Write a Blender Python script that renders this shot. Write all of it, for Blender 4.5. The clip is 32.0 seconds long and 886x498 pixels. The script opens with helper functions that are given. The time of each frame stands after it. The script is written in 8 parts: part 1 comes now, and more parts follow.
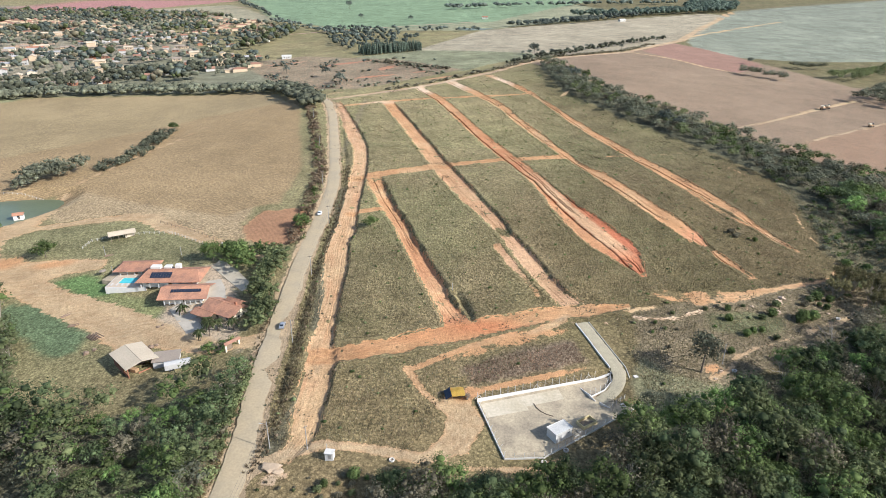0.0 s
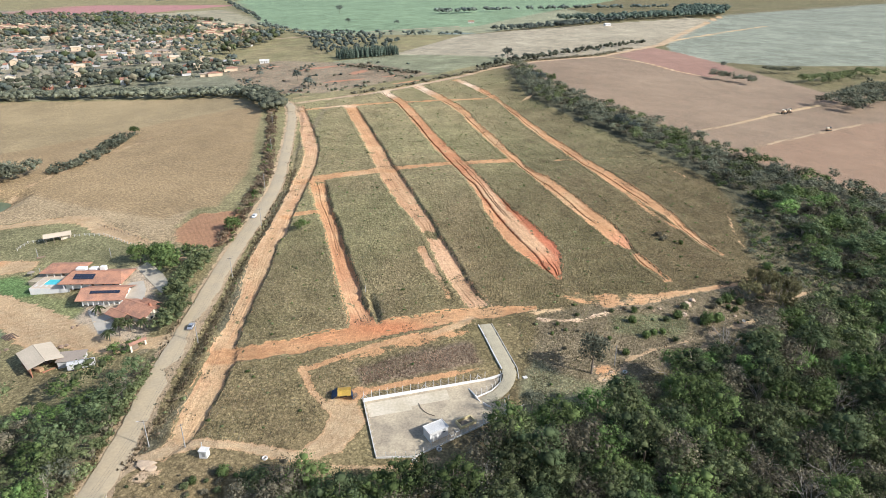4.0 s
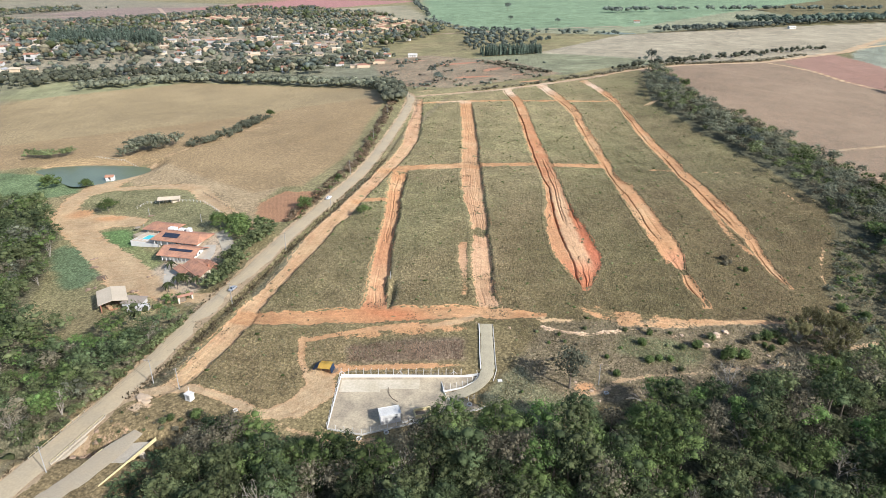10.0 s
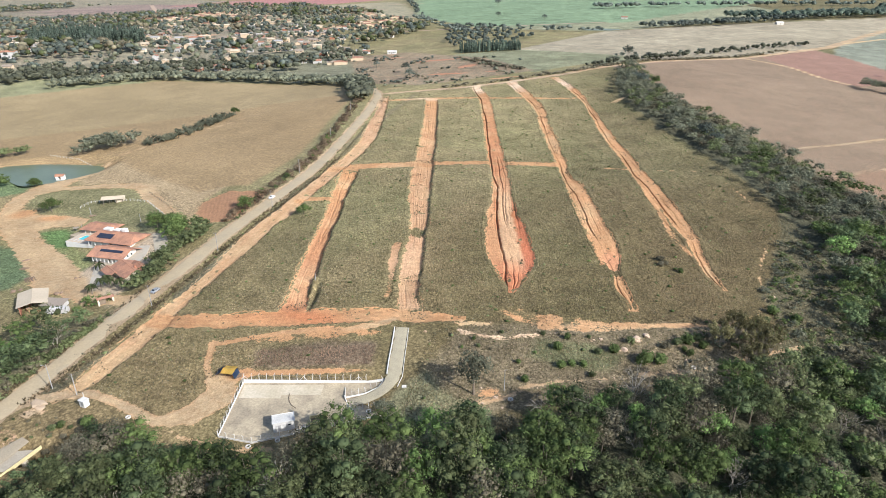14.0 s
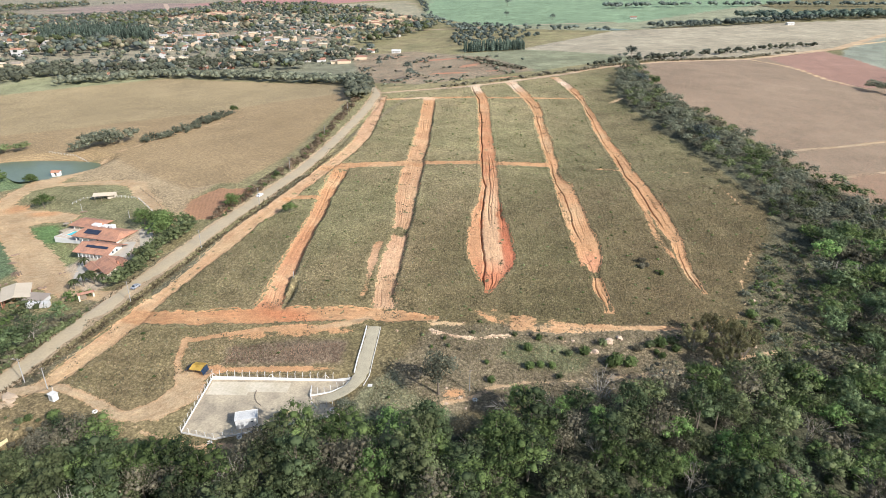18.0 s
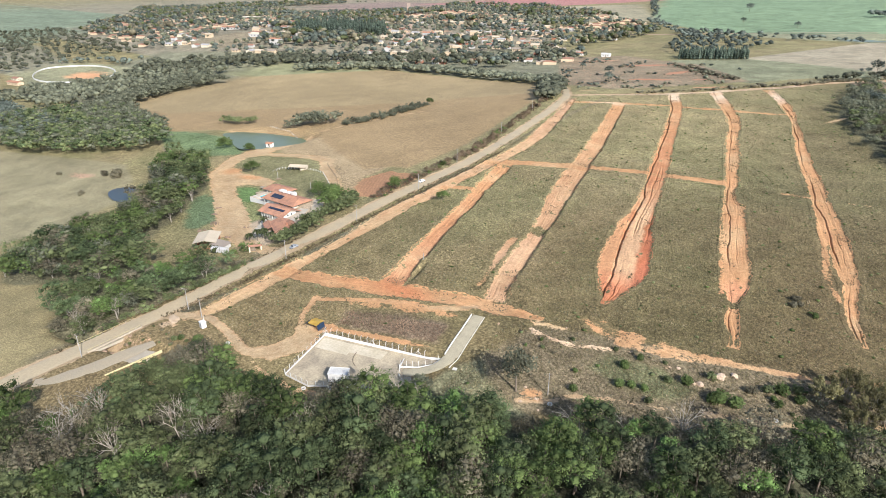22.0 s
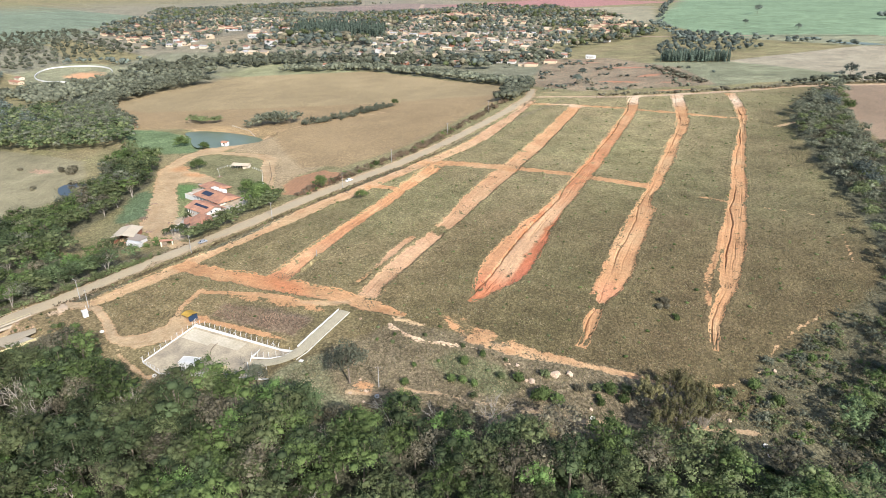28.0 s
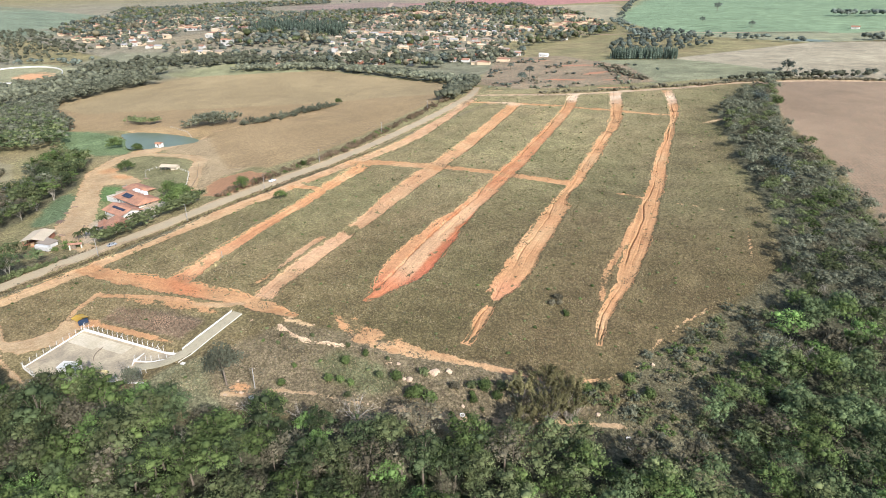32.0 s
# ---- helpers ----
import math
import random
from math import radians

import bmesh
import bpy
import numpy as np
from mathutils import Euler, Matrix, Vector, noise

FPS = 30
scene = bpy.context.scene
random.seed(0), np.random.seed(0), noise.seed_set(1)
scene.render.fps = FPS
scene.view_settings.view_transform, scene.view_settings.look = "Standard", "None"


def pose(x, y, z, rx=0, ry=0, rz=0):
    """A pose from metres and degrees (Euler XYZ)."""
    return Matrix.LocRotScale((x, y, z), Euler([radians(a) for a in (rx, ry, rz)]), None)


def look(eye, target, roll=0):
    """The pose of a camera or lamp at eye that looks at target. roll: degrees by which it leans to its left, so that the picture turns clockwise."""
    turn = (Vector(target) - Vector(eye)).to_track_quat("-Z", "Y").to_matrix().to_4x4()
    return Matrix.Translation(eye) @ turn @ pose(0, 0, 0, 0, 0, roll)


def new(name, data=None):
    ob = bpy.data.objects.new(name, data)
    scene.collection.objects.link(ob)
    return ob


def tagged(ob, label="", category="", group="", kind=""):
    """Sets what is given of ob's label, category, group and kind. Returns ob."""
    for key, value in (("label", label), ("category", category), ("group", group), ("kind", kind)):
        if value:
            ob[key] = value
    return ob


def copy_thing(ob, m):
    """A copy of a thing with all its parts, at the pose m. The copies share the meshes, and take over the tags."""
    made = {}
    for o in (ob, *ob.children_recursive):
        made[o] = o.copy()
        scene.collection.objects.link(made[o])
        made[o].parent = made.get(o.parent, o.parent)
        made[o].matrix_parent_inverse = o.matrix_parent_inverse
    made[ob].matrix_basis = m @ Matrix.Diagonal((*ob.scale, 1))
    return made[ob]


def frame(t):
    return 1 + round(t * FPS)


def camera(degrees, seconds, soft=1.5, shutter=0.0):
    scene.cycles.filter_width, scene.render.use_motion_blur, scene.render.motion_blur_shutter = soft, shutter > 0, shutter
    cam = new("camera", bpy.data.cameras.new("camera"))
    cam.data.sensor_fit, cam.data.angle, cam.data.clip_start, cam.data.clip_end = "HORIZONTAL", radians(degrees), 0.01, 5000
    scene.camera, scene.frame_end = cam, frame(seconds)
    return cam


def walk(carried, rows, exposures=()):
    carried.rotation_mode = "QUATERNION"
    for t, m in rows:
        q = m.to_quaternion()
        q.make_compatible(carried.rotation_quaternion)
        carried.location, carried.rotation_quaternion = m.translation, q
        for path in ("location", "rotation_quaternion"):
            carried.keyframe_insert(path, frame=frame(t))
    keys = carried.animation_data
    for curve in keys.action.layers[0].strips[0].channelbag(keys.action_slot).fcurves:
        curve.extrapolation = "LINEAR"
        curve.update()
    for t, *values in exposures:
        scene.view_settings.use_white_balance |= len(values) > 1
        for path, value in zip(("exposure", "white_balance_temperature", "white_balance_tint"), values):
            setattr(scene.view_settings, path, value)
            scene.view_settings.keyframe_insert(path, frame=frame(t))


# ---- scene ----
cam = camera(70.5, 32.0, soft=0.8)
EYE = 115.0
ROWS = [
    (0.0, 0.00, 0.00, 0.00, 66.44, 0.05, 0.00),
    (0.5, 4.13, -0.39, 0.08, 66.42, 0.03, 0.05),
    (1.0, 8.38, -0.79, 0.16, 66.42, 0.03, 0.08),
    (1.5, 12.76, -1.14, 0.31, 66.69, -0.00, 0.13),
    (2.0, 17.20, -1.57, 0.34, 66.89, -0.02, 0.15),
    (2.5, 21.75, -1.92, 0.41, 66.87, -0.01, 0.17),
    (3.0, 26.36, -2.25, 0.54, 66.85, 0.00, 0.23),
    (3.5, 30.90, -2.53, 0.64, 66.81, -0.00, 0.31),
    (4.0, 35.57, -2.76, 0.74, 66.77, -0.04, 0.45),
    (4.5, 40.22, -3.00, 0.85, 66.74, -0.04, 0.49),
    (6.5, 58.08, -3.98, 1.12, 66.72, 0.10, 5.14),
    (7.0, 62.68, -3.96, 1.16, 66.68, 0.14, 8.11),
    (7.5, 67.23, -3.80, 1.27, 66.65, 0.21, 11.47),
    (8.0, 72.07, -3.33, 1.33, 66.63, 0.21, 14.11),
    (8.5, 76.74, -2.59, 1.41, 66.59, 0.21, 15.33),
    (9.0, 81.49, -1.59, 1.52, 66.58, 0.17, 16.08),
    (9.5, 86.01, -0.36, 1.60, 66.56, 0.12, 16.48),
    (10.0, 90.19, 0.92, 1.77, 66.54, 0.05, 16.68),
    (10.5, 93.63, 2.18, 1.74, 66.47, -0.01, 16.76),
    (11.0, 96.99, 3.67, 1.70, 66.41, -0.06, 16.76),
    (11.5, 100.38, 5.35, 1.72, 66.37, -0.08, 16.79),
    (12.0, 103.99, 7.23, 1.66, 66.31, -0.09, 16.83),
    (12.5, 107.53, 9.15, 1.51, 66.29, -0.11, 16.87),
    (13.0, 111.08, 11.16, 1.32, 66.27, -0.12, 16.87),
    (13.5, 114.89, 13.16, 1.18, 66.26, -0.11, 16.98),
    (14.0, 118.16, 14.94, 1.28, 66.26, -0.12, 16.99),
    (14.5, 120.31, 16.22, 1.26, 66.22, -0.12, 16.78),
    (16.5, 124.29, 17.68, 1.42, 66.12, -0.05, 17.51),
    (17.0, 126.23, 18.15, 1.36, 66.15, -0.02, 17.68),
    (17.5, 128.70, 18.76, 1.28, 66.17, -0.01, 17.85),
    (18.0, 131.31, 19.45, 1.18, 66.21, -0.01, 18.26),
    (18.5, 134.20, 20.21, 1.05, 66.24, 0.02, 18.64),
    (19.0, 137.61, 21.15, 0.90, 66.24, 0.04, 19.83),
    (19.5, 141.02, 22.17, 0.74, 66.26, 0.10, 21.76),
    (20.0, 144.92, 23.38, 0.64, 66.27, 0.11, 24.77),
    (20.5, 148.33, 24.57, 0.48, 66.29, 0.20, 28.41),
    (21.0, 152.75, 26.19, 0.34, 66.33, 0.21, 33.81),
    (21.5, 157.01, 27.91, 0.25, 66.34, 0.22, 36.77),
    (22.0, 161.12, 29.87, 0.23, 66.36, 0.23, 38.40),
    (22.5, 165.42, 32.11, 0.27, 66.38, 0.19, 39.19),
    (23.0, 169.48, 34.33, 0.27, 66.39, 0.17, 39.72),
    (23.5, 173.59, 36.84, 0.30, 66.38, 0.14, 40.12),
    (24.0, 177.62, 39.37, 0.35, 66.41, 0.14, 40.40),
    (24.5, 181.63, 42.06, 0.42, 66.42, 0.13, 40.63),
    (26.5, 197.89, 53.24, 1.14, 66.42, 0.09, 40.98),
    (27.0, 201.91, 56.31, 1.29, 66.42, 0.07, 41.03),
    (27.5, 205.86, 59.36, 1.41, 66.44, 0.07, 41.02),
    (28.0, 209.96, 62.64, 1.49, 66.46, 0.07, 41.08),
    (28.5, 213.95, 65.81, 1.59, 66.45, 0.06, 41.08),
    (29.0, 217.90, 69.00, 1.70, 66.46, 0.04, 41.05),
    (29.5, 221.82, 72.23, 1.75, 66.44, 0.05, 41.03),
    (30.0, 225.80, 75.46, 1.79, 66.45, 0.03, 41.04),
    (30.5, 229.48, 78.46, 1.93, 66.42, 0.04, 40.88),
    (31.0, 232.45, 80.86, 1.96, 66.41, 0.04, 40.47),
    (31.5, 234.52, 82.60, 2.03, 66.36, 0.01, 40.01),
    (32.0, 235.61, 83.69, 2.01, 66.32, -0.02, 39.31),
]
walk(cam, [(t, pose(x, y, EYE + z, rx, 0, rz) @ pose(0, 0, 0, 0, 0, lean)) for t, x, y, z, rx, lean, rz in ROWS],
     [(0.0, 0.54, 5890, 10), (12.0, 0.56, 5900, 10), (20.0, 0.60, 5960, 10), (26.0, 0.64, 5970, 10), (32.0, 0.64, 5960, 10)])

# ---- world, sun, exposure ----
SUN_TO = Vector((0.79, -0.34, 0.54)).normalized()      # towards the sun
world = bpy.data.worlds.new("world")
scene.world = world
world.use_nodes = True
wn = world.node_tree.nodes
sky = wn.new("ShaderNodeTexSky")
sky.sky_type = 'NISHITA'
sky.sun_disc = False
sky.sun_elevation = math.asin(SUN_TO.z)
sky.sun_rotation = math.atan2(SUN_TO.x, SUN_TO.y)
sky.dust_density = 1.5
wn["Background"].inputs["Strength"].default_value = 0.14
world.node_tree.links.new(sky.outputs[0], wn["Background"].inputs["Color"])
sun_data = bpy.data.lights.new("sun", 'SUN')
sun_data.energy, sun_data.angle, sun_data.color = 4.8, radians(0.7), (1.0, 0.95, 0.885)
sun = new("sun", sun_data)
sun.matrix_world = look(SUN_TO * 400, (0, 0, 0))

# ---- materials ----


def mat(name, base, rough=0.85, metal=0.0, grain=6.0, spread=0.25, bump=0.15, second=None, patch=0.6, rand=0.0):
    """A weathered surface: base colour varied by fine grain, broader patches towards `second`, and a light bump."""
    m = bpy.data.materials.new(name)
    m.use_nodes = True
    n, ln = m.node_tree.nodes, m.node_tree.links
    b = n["Principled BSDF"]
    b.inputs["Roughness"].default_value, b.inputs["Metallic"].default_value = rough, metal
    b.inputs["Specular IOR Level"].default_value = 0.25
    tc = n.new("ShaderNodeTexCoord")
    n1, n2 = n.new("ShaderNodeTexNoise"), n.new("ShaderNodeTexNoise")
    n1.inputs["Scale"].default_value, n2.inputs["Scale"].default_value = grain, grain * 0.09
    n1.inputs["Detail"].default_value, n2.inputs["Detail"].default_value = 3, 4
    ln.new(tc.outputs["Object"], n1.inputs["Vector"])
    ln.new(tc.outputs["Object"], n2.inputs["Vector"])
    mr = n.new("ShaderNodeMapRange")
    mr.inputs["From Min"].default_value, mr.inputs["From Max"].default_value = 0.3, 0.7
    mr.inputs["To Min"].default_value, mr.inputs["To Max"].default_value = 1 - spread, 1 + spread
    ln.new(n1.outputs["Fac"], mr.inputs["Value"])
    mx = n.new("ShaderNodeMix")
    mx.data_type = 'RGBA'
    mx.inputs["A"].default_value = (*base, 1)
    mx.inputs["B"].default_value = (*(second or [c * 0.8 for c in base]), 1)
    m2 = n.new("ShaderNodeMapRange")
    m2.inputs["From Min"].default_value, m2.inputs["From Max"].default_value = 0.4, 0.65
    m2.inputs["To Max"].default_value = patch
    ln.new(n2.outputs["Fac"], m2.inputs["Value"])
    ln.new(m2.outputs["Result"], mx.inputs["Factor"])
    sc = n.new("ShaderNodeVectorMath")
    sc.operation = 'SCALE'
    ln.new(mx.outputs["Result"], sc.inputs[0])
    value = mr.outputs["Result"]
    if rand:
        oi = n.new("ShaderNodeObjectInfo")
        mr2 = n.new("ShaderNodeMapRange")
        mr2.inputs["To Min"].default_value, mr2.inputs["To Max"].default_value = 1 - rand, 1 + rand
        ln.new(oi.outputs["Random"], mr2.inputs["Value"])
        mu = n.new("ShaderNodeMath")
        mu.operation = 'MULTIPLY'
        ln.new(value, mu.inputs[0])
        ln.new(mr2.outputs["Result"], mu.inputs[1])
        value = mu.outputs[0]
    ln.new(value, sc.inputs["Scale"])
    ln.new(sc.outputs[0], b.inputs["Base Color"])
    if bump:
        bp = n.new("ShaderNodeBump")
        bp.inputs["Strength"].default_value, bp.inputs["Distance"].default_value = bump, 0.1
        ln.new(n1.outputs["Fac"], bp.inputs["Height"])
        ln.new(bp.outputs[0], b.inputs["Normal"])
    return m


def leaf_mat(name, base, spread=0.26):
    """Foliage: every leaf clump its own shade, some light coming through."""
    m = bpy.data.materials.new(name)
    m.use_nodes = True
    n, ln = m.node_tree.nodes, m.node_tree.links
    b = n["Principled BSDF"]
    b.inputs["Roughness"].default_value = 0.8
    b.inputs["Specular IOR Level"].default_value = 0.12
    geo, oi = n.new("ShaderNodeNewGeometry"), n.new("ShaderNodeObjectInfo")
    a1, a2 = n.new("ShaderNodeMapRange"), n.new("ShaderNodeMapRange")
    a1.inputs["To Min"].default_value, a1.inputs["To Max"].default_value = 1 - spread, 1 + spread
    a2.inputs["To Min"].default_value, a2.inputs["To Max"].default_value = 0.62, 1.45
    ln.new(geo.outputs["Random Per Island"], a1.inputs["Value"])
    ln.new(oi.outputs["Random"], a2.inputs["Value"])
    mu = n.new("ShaderNodeMath")
    mu.operation = 'MULTIPLY'
    ln.new(a1.outputs[0], mu.inputs[0])
    ln.new(a2.outputs[0], mu.inputs[1])
    tint = n.new("ShaderNodeMix")
    tint.data_type = 'RGBA'
    tint.inputs["A"].default_value = (*base, 1)
    tint.inputs["B"].default_value = (base[0] * 1.22, base[1] * 1.06, base[2] * 1.0, 1)
    tc, nz1 = n.new("ShaderNodeTexCoord"), n.new("ShaderNodeTexNoise")
    nz1.inputs["Scale"].default_value = 0.35
    ln.new(tc.outputs["Object"], nz1.inputs["Vector"])
    ln.new(nz1.outputs["Fac"], tint.inputs["Factor"])
    nz2, a3, mu2 = n.new("ShaderNodeTexNoise"), n.new("ShaderNodeMapRange"), n.new("ShaderNodeMath")
    nz2.inputs["Scale"].default_value, nz2.inputs["Detail"].default_value = 0.13, 1.0
    for key, x in zip(("From Min", "From Max", "To Min", "To Max"), (0.3, 0.7, 0.55, 1.5)):
        a3.inputs[key].default_value = x
    mu2.operation = 'MULTIPLY'
    ln.new(tc.outputs["Object"], nz2.inputs["Vector"])
    ln.new(nz2.outputs["Fac"], a3.inputs["Value"])
    ln.new(a3.outputs[0], mu2.inputs[0])
    ln.new(mu.outputs[0], mu2.inputs[1])
    sc = n.new("ShaderNodeVectorMath")
    sc.operation = 'SCALE'
    ln.new(tint.outputs["Result"], sc.inputs[0])
    ln.new(mu2.outputs[0], sc.inputs["Scale"])
    ln.new(sc.outputs[0], b.inputs["Base Color"])
    tr = n.new("ShaderNodeBsdfTranslucent")
    ln.new(sc.outputs[0], tr.inputs["Color"])
    mix = n.new("ShaderNodeMixShader")
    mix.inputs[0].default_value = 0.36
    ln.new(b.outputs[0], mix.inputs[1])
    ln.new(tr.outputs[0], mix.inputs[2])
    ln.new(mix.outputs[0], n["Material Output"].inputs["Surface"])
    return m


def earth_mat(name, calm=1.0, rows=0.0, turn=0.0, tussock=1.0):
    """Soil and low growth. Mesh attributes: `cover` and `soil` are the colours of growth and bare earth, `bare` the
    share of earth. `calm` evens out the broad patches, `tussock` scales the clumps and the shade painted between them,
    `rows` is the strength of crop rows.
    """
    m = bpy.data.materials.new(name)
    m.use_nodes = True
    n, ln = m.node_tree.nodes, m.node_tree.links
    b = n["Principled BSDF"]
    b.inputs["Roughness"].default_value = 0.95
    b.inputs["Specular IOR Level"].default_value = 0.1
    tc = n.new("ShaderNodeTexCoord")

    def noise_at(scale, detail=3.0, rough=0.55):
        t = n.new("ShaderNodeTexNoise")
        t.inputs["Scale"].default_value, t.inputs["Detail"].default_value, t.inputs["Roughness"].default_value = scale, detail, rough
        ln.new(tc.outputs["Object"], t.inputs["Vector"])
        return t.outputs["Fac"]

    def math_of(op, a, c):
        t = n.new("ShaderNodeMath")
        t.operation = op
        for i, v in enumerate((a, c)):
            if hasattr(v, "links"):
                ln.new(v, t.inputs[i])
            else:
                t.inputs[i].default_value = v
        return t.outputs[0]

    def ranged(v, f0, f1, t0, t1):
        t = n.new("ShaderNodeMapRange")
        for k, x in zip(("From Min", "From Max", "To Min", "To Max"), (f0, f1, t0, t1)):
            t.inputs[k].default_value = x
        ln.new(v, t.inputs["Value"])
        return t.outputs["Result"]

    def attr(key, out):
        t = n.new("ShaderNodeAttribute")
        t.attribute_name = key
        return t.outputs[out]

    def scaled(c, f):
        t = n.new("ShaderNodeVectorMath")
        t.operation = 'SCALE'
        ln.new(c, t.inputs[0])
        ln.new(f, t.inputs["Scale"])
        return t.outputs[0]

    fine, clump, broad, wide = noise_at(2.0, 5, 0.8), noise_at(0.6, 5, 0.72), noise_at(0.06, 4, 0.6), noise_at(0.012, 3)
    cell, warp = n.new("ShaderNodeTexVoronoi"), n.new("ShaderNodeVectorMath")
    cell.inputs["Scale"].default_value, cell.inputs["Randomness"].default_value = 1.05, 1.0
    warp.operation = 'MULTIPLY'
    warp.inputs[1].default_value = (1.0, 1.0, 0.0)
    ln.new(tc.outputs["Object"], warp.inputs[0])
    ln.new(warp.outputs[0], cell.inputs["Vector"])
    # tussock shading put into the colour: bright middles, darker rims between clumps
    clod_shade = ranged(cell.outputs["Distance"], 0.12, 0.72, 1 + 0.52 * tussock, 1 - 0.18 * tussock)
    growth = scaled(attr("cover", "Color"), math_of('MULTIPLY', math_of('MULTIPLY', ranged(fine, 0.3, 0.7, 0.42, 1.56), ranged(clump, 0.3, 0.7, 1 - 0.36 * tussock, 1 + 0.28 * tussock)),
                    math_of('MULTIPLY', math_of('MULTIPLY', clod_shade, ranged(broad, 0.3, 0.7, 1 - 0.24 * calm, 1 + 0.22 * calm)), ranged(wide, 0.3, 0.7, 0.88, 1.12))))
    earth = scaled(attr("soil", "Color"), math_of('MULTIPLY', math_of('MULTIPLY', ranged(fine, 0.3, 0.7, 0.68, 1.32), ranged(clump, 0.3, 0.7, 0.8, 1.18)), ranged(broad, 0.3, 0.7, 1 - 0.14 * calm, 1 + 0.14 * calm)))
    edge = math_of('ADD', attr("bare", "Fac"), math_of('ADD', ranged(clump, 0.2, 0.8, -0.38, 0.38), ranged(fine, 0.2, 0.8, -0.22, 0.22)))
    share = ranged(edge, 0.42, 0.58, 0.0, 1.0)
    mx = n.new("ShaderNodeMix")
    mx.data_type = 'RGBA'
    ln.new(share, mx.inputs["Factor"])
    ln.new(growth, mx.inputs["A"])
    ln.new(earth, mx.inputs["B"])
    colour = mx.outputs["Result"]
    if rows:
        mp, wv = n.new("ShaderNodeMapping"), n.new("ShaderNodeTexWave")
        mp.inputs["Rotation"].default_value[2] = radians(turn)
        for key, x in (("Scale", 0.16), ("Distortion", 5.0), ("Detail", 3.0), ("Detail Scale", 0.35)):
            wv.inputs[key].default_value = x
        ln.new(tc.outputs["Object"], mp.inputs["Vector"])
        ln.new(mp.outputs["Vector"], wv.inputs["Vector"])
        colour = scaled(colour, ranged(wv.outputs["Fac"], 0.0, 1.0, 1 - rows, 1 + rows))
    ln.new(colour, b.inputs["Base Color"])
    bp = n.new("ShaderNodeBump")
    bp.inputs["Strength"].default_value, bp.inputs["Distance"].default_value = 1.0, 0.5
    ln.new(math_of('ADD', clump, math_of('MULTIPLY', fine, 0.5)), bp.inputs["Height"])
    ln.new(bp.outputs[0], b.inputs["Normal"])
    return m


EARTH = earth_mat("earth")
STUBBLE = earth_mat("stubble_earth", 0.25, 0.10, 60, 0.7)
MEADOW = earth_mat("meadow_earth", 0.9, 0.0, 0.0, 0.35)
PLOUGH = earth_mat("ploughed_earth", 0.5, 0.05, -30, 0.35)
ASPHALT = mat("dusty_asphalt", (0.40, 0.315, 0.195), grain=1.5, spread=0.1, second=(0.325, 0.27, 0.182), bump=0.1)
OLD_ASPHALT = mat("old_asphalt", (0.34, 0.28, 0.19), grain=3.0, spread=0.14, second=(0.37, 0.29, 0.185))
CONCRETE = mat("yard_concrete", (0.445, 0.36, 0.235), grain=1.6, spread=0.18, second=(0.29, 0.235, 0.16), patch=1.0, bump=0.05)
PALE_CONCRETE = mat("pale_concrete", (0.54, 0.46, 0.33), grain=1.2, spread=0.12, second=(0.40, 0.325, 0.205))
PAVER = mat("paver", (0.38, 0.325, 0.215), grain=5, spread=0.25, second=(0.30, 0.26, 0.175))
WHITE = mat("white_paint", (0.61, 0.585, 0.535), rough=0.6, grain=4, spread=0.06, second=(0.68, 0.63, 0.55), patch=0.5, bump=0.03)
POLE = mat("pole_concrete", (0.34, 0.32, 0.29), grain=6, spread=0.12)
SHED_ROOF = mat("brown_sheet", (0.29, 0.235, 0.18), grain=3, spread=0.12)
DULL_WHITE = mat("dull_white", (0.45, 0.43, 0.395), grain=3, spread=0.1)
BRIDGE = mat("bridge_concrete", (0.40, 0.34, 0.25), grain=3, spread=0.15)
POST = mat("concrete_post", (0.60, 0.56, 0.49), grain=6, spread=0.12)
ROOF_WHITE = mat("roof_sheet_white", (0.56, 0.53, 0.47), rough=0.5, grain=3, spread=0.1, second=(0.40, 0.37, 0.32))
TILE = mat("clay_tile", (0.39, 0.195, 0.115), grain=3.5, spread=0.3, second=(0.25, 0.135, 0.09), patch=0.9, rand=0.12)
TILE_OLD = mat("clay_tile_old", (0.30, 0.155, 0.10), grain=9, spread=0.28, second=(0.22, 0.13, 0.09), rand=0.12)
SHEET = mat("roof_sheet_tan", (0.50, 0.41, 0.29), grain=2, spread=0.08, second=(0.42, 0.34, 0.24), bump=0.05)
BRICK = mat("bare_brick", (0.33, 0.15, 0.09), grain=7, spread=0.25)
WOOD = mat("grey_wood", (0.19, 0.145, 0.10), grain=8, spread=0.3)
TIMBER = mat("log_wood", (0.23, 0.16, 0.11), grain=8, spread=0.3)
BARK = mat("bark", (0.17, 0.135, 0.10), grain=5, spread=0.3)
PALE_BARK = mat("pale_bark", (0.34, 0.295, 0.235), grain=5, spread=0.3)
DARK = mat("dark_metal", (0.05, 0.05, 0.055), rough=0.5, grain=6)
METAL = mat("galvanised", (0.42, 0.42, 0.41), rough=0.45, metal=0.6, grain=8, spread=0.1)
GLASS = mat("window_glass", (0.03, 0.04, 0.05), rough=0.08, grain=1, spread=0.1, bump=0)
RUBBER = mat("tyre_rubber", (0.03, 0.03, 0.03), rough=0.8)
TARP_YELLOW = mat("yellow_tarp", (0.68, 0.46, 0.10), rough=0.5, grain=4, spread=0.12)
TARP_BLUE = mat("blue_tarp", (0.045, 0.075, 0.13), rough=0.5, grain=4, spread=0.15)
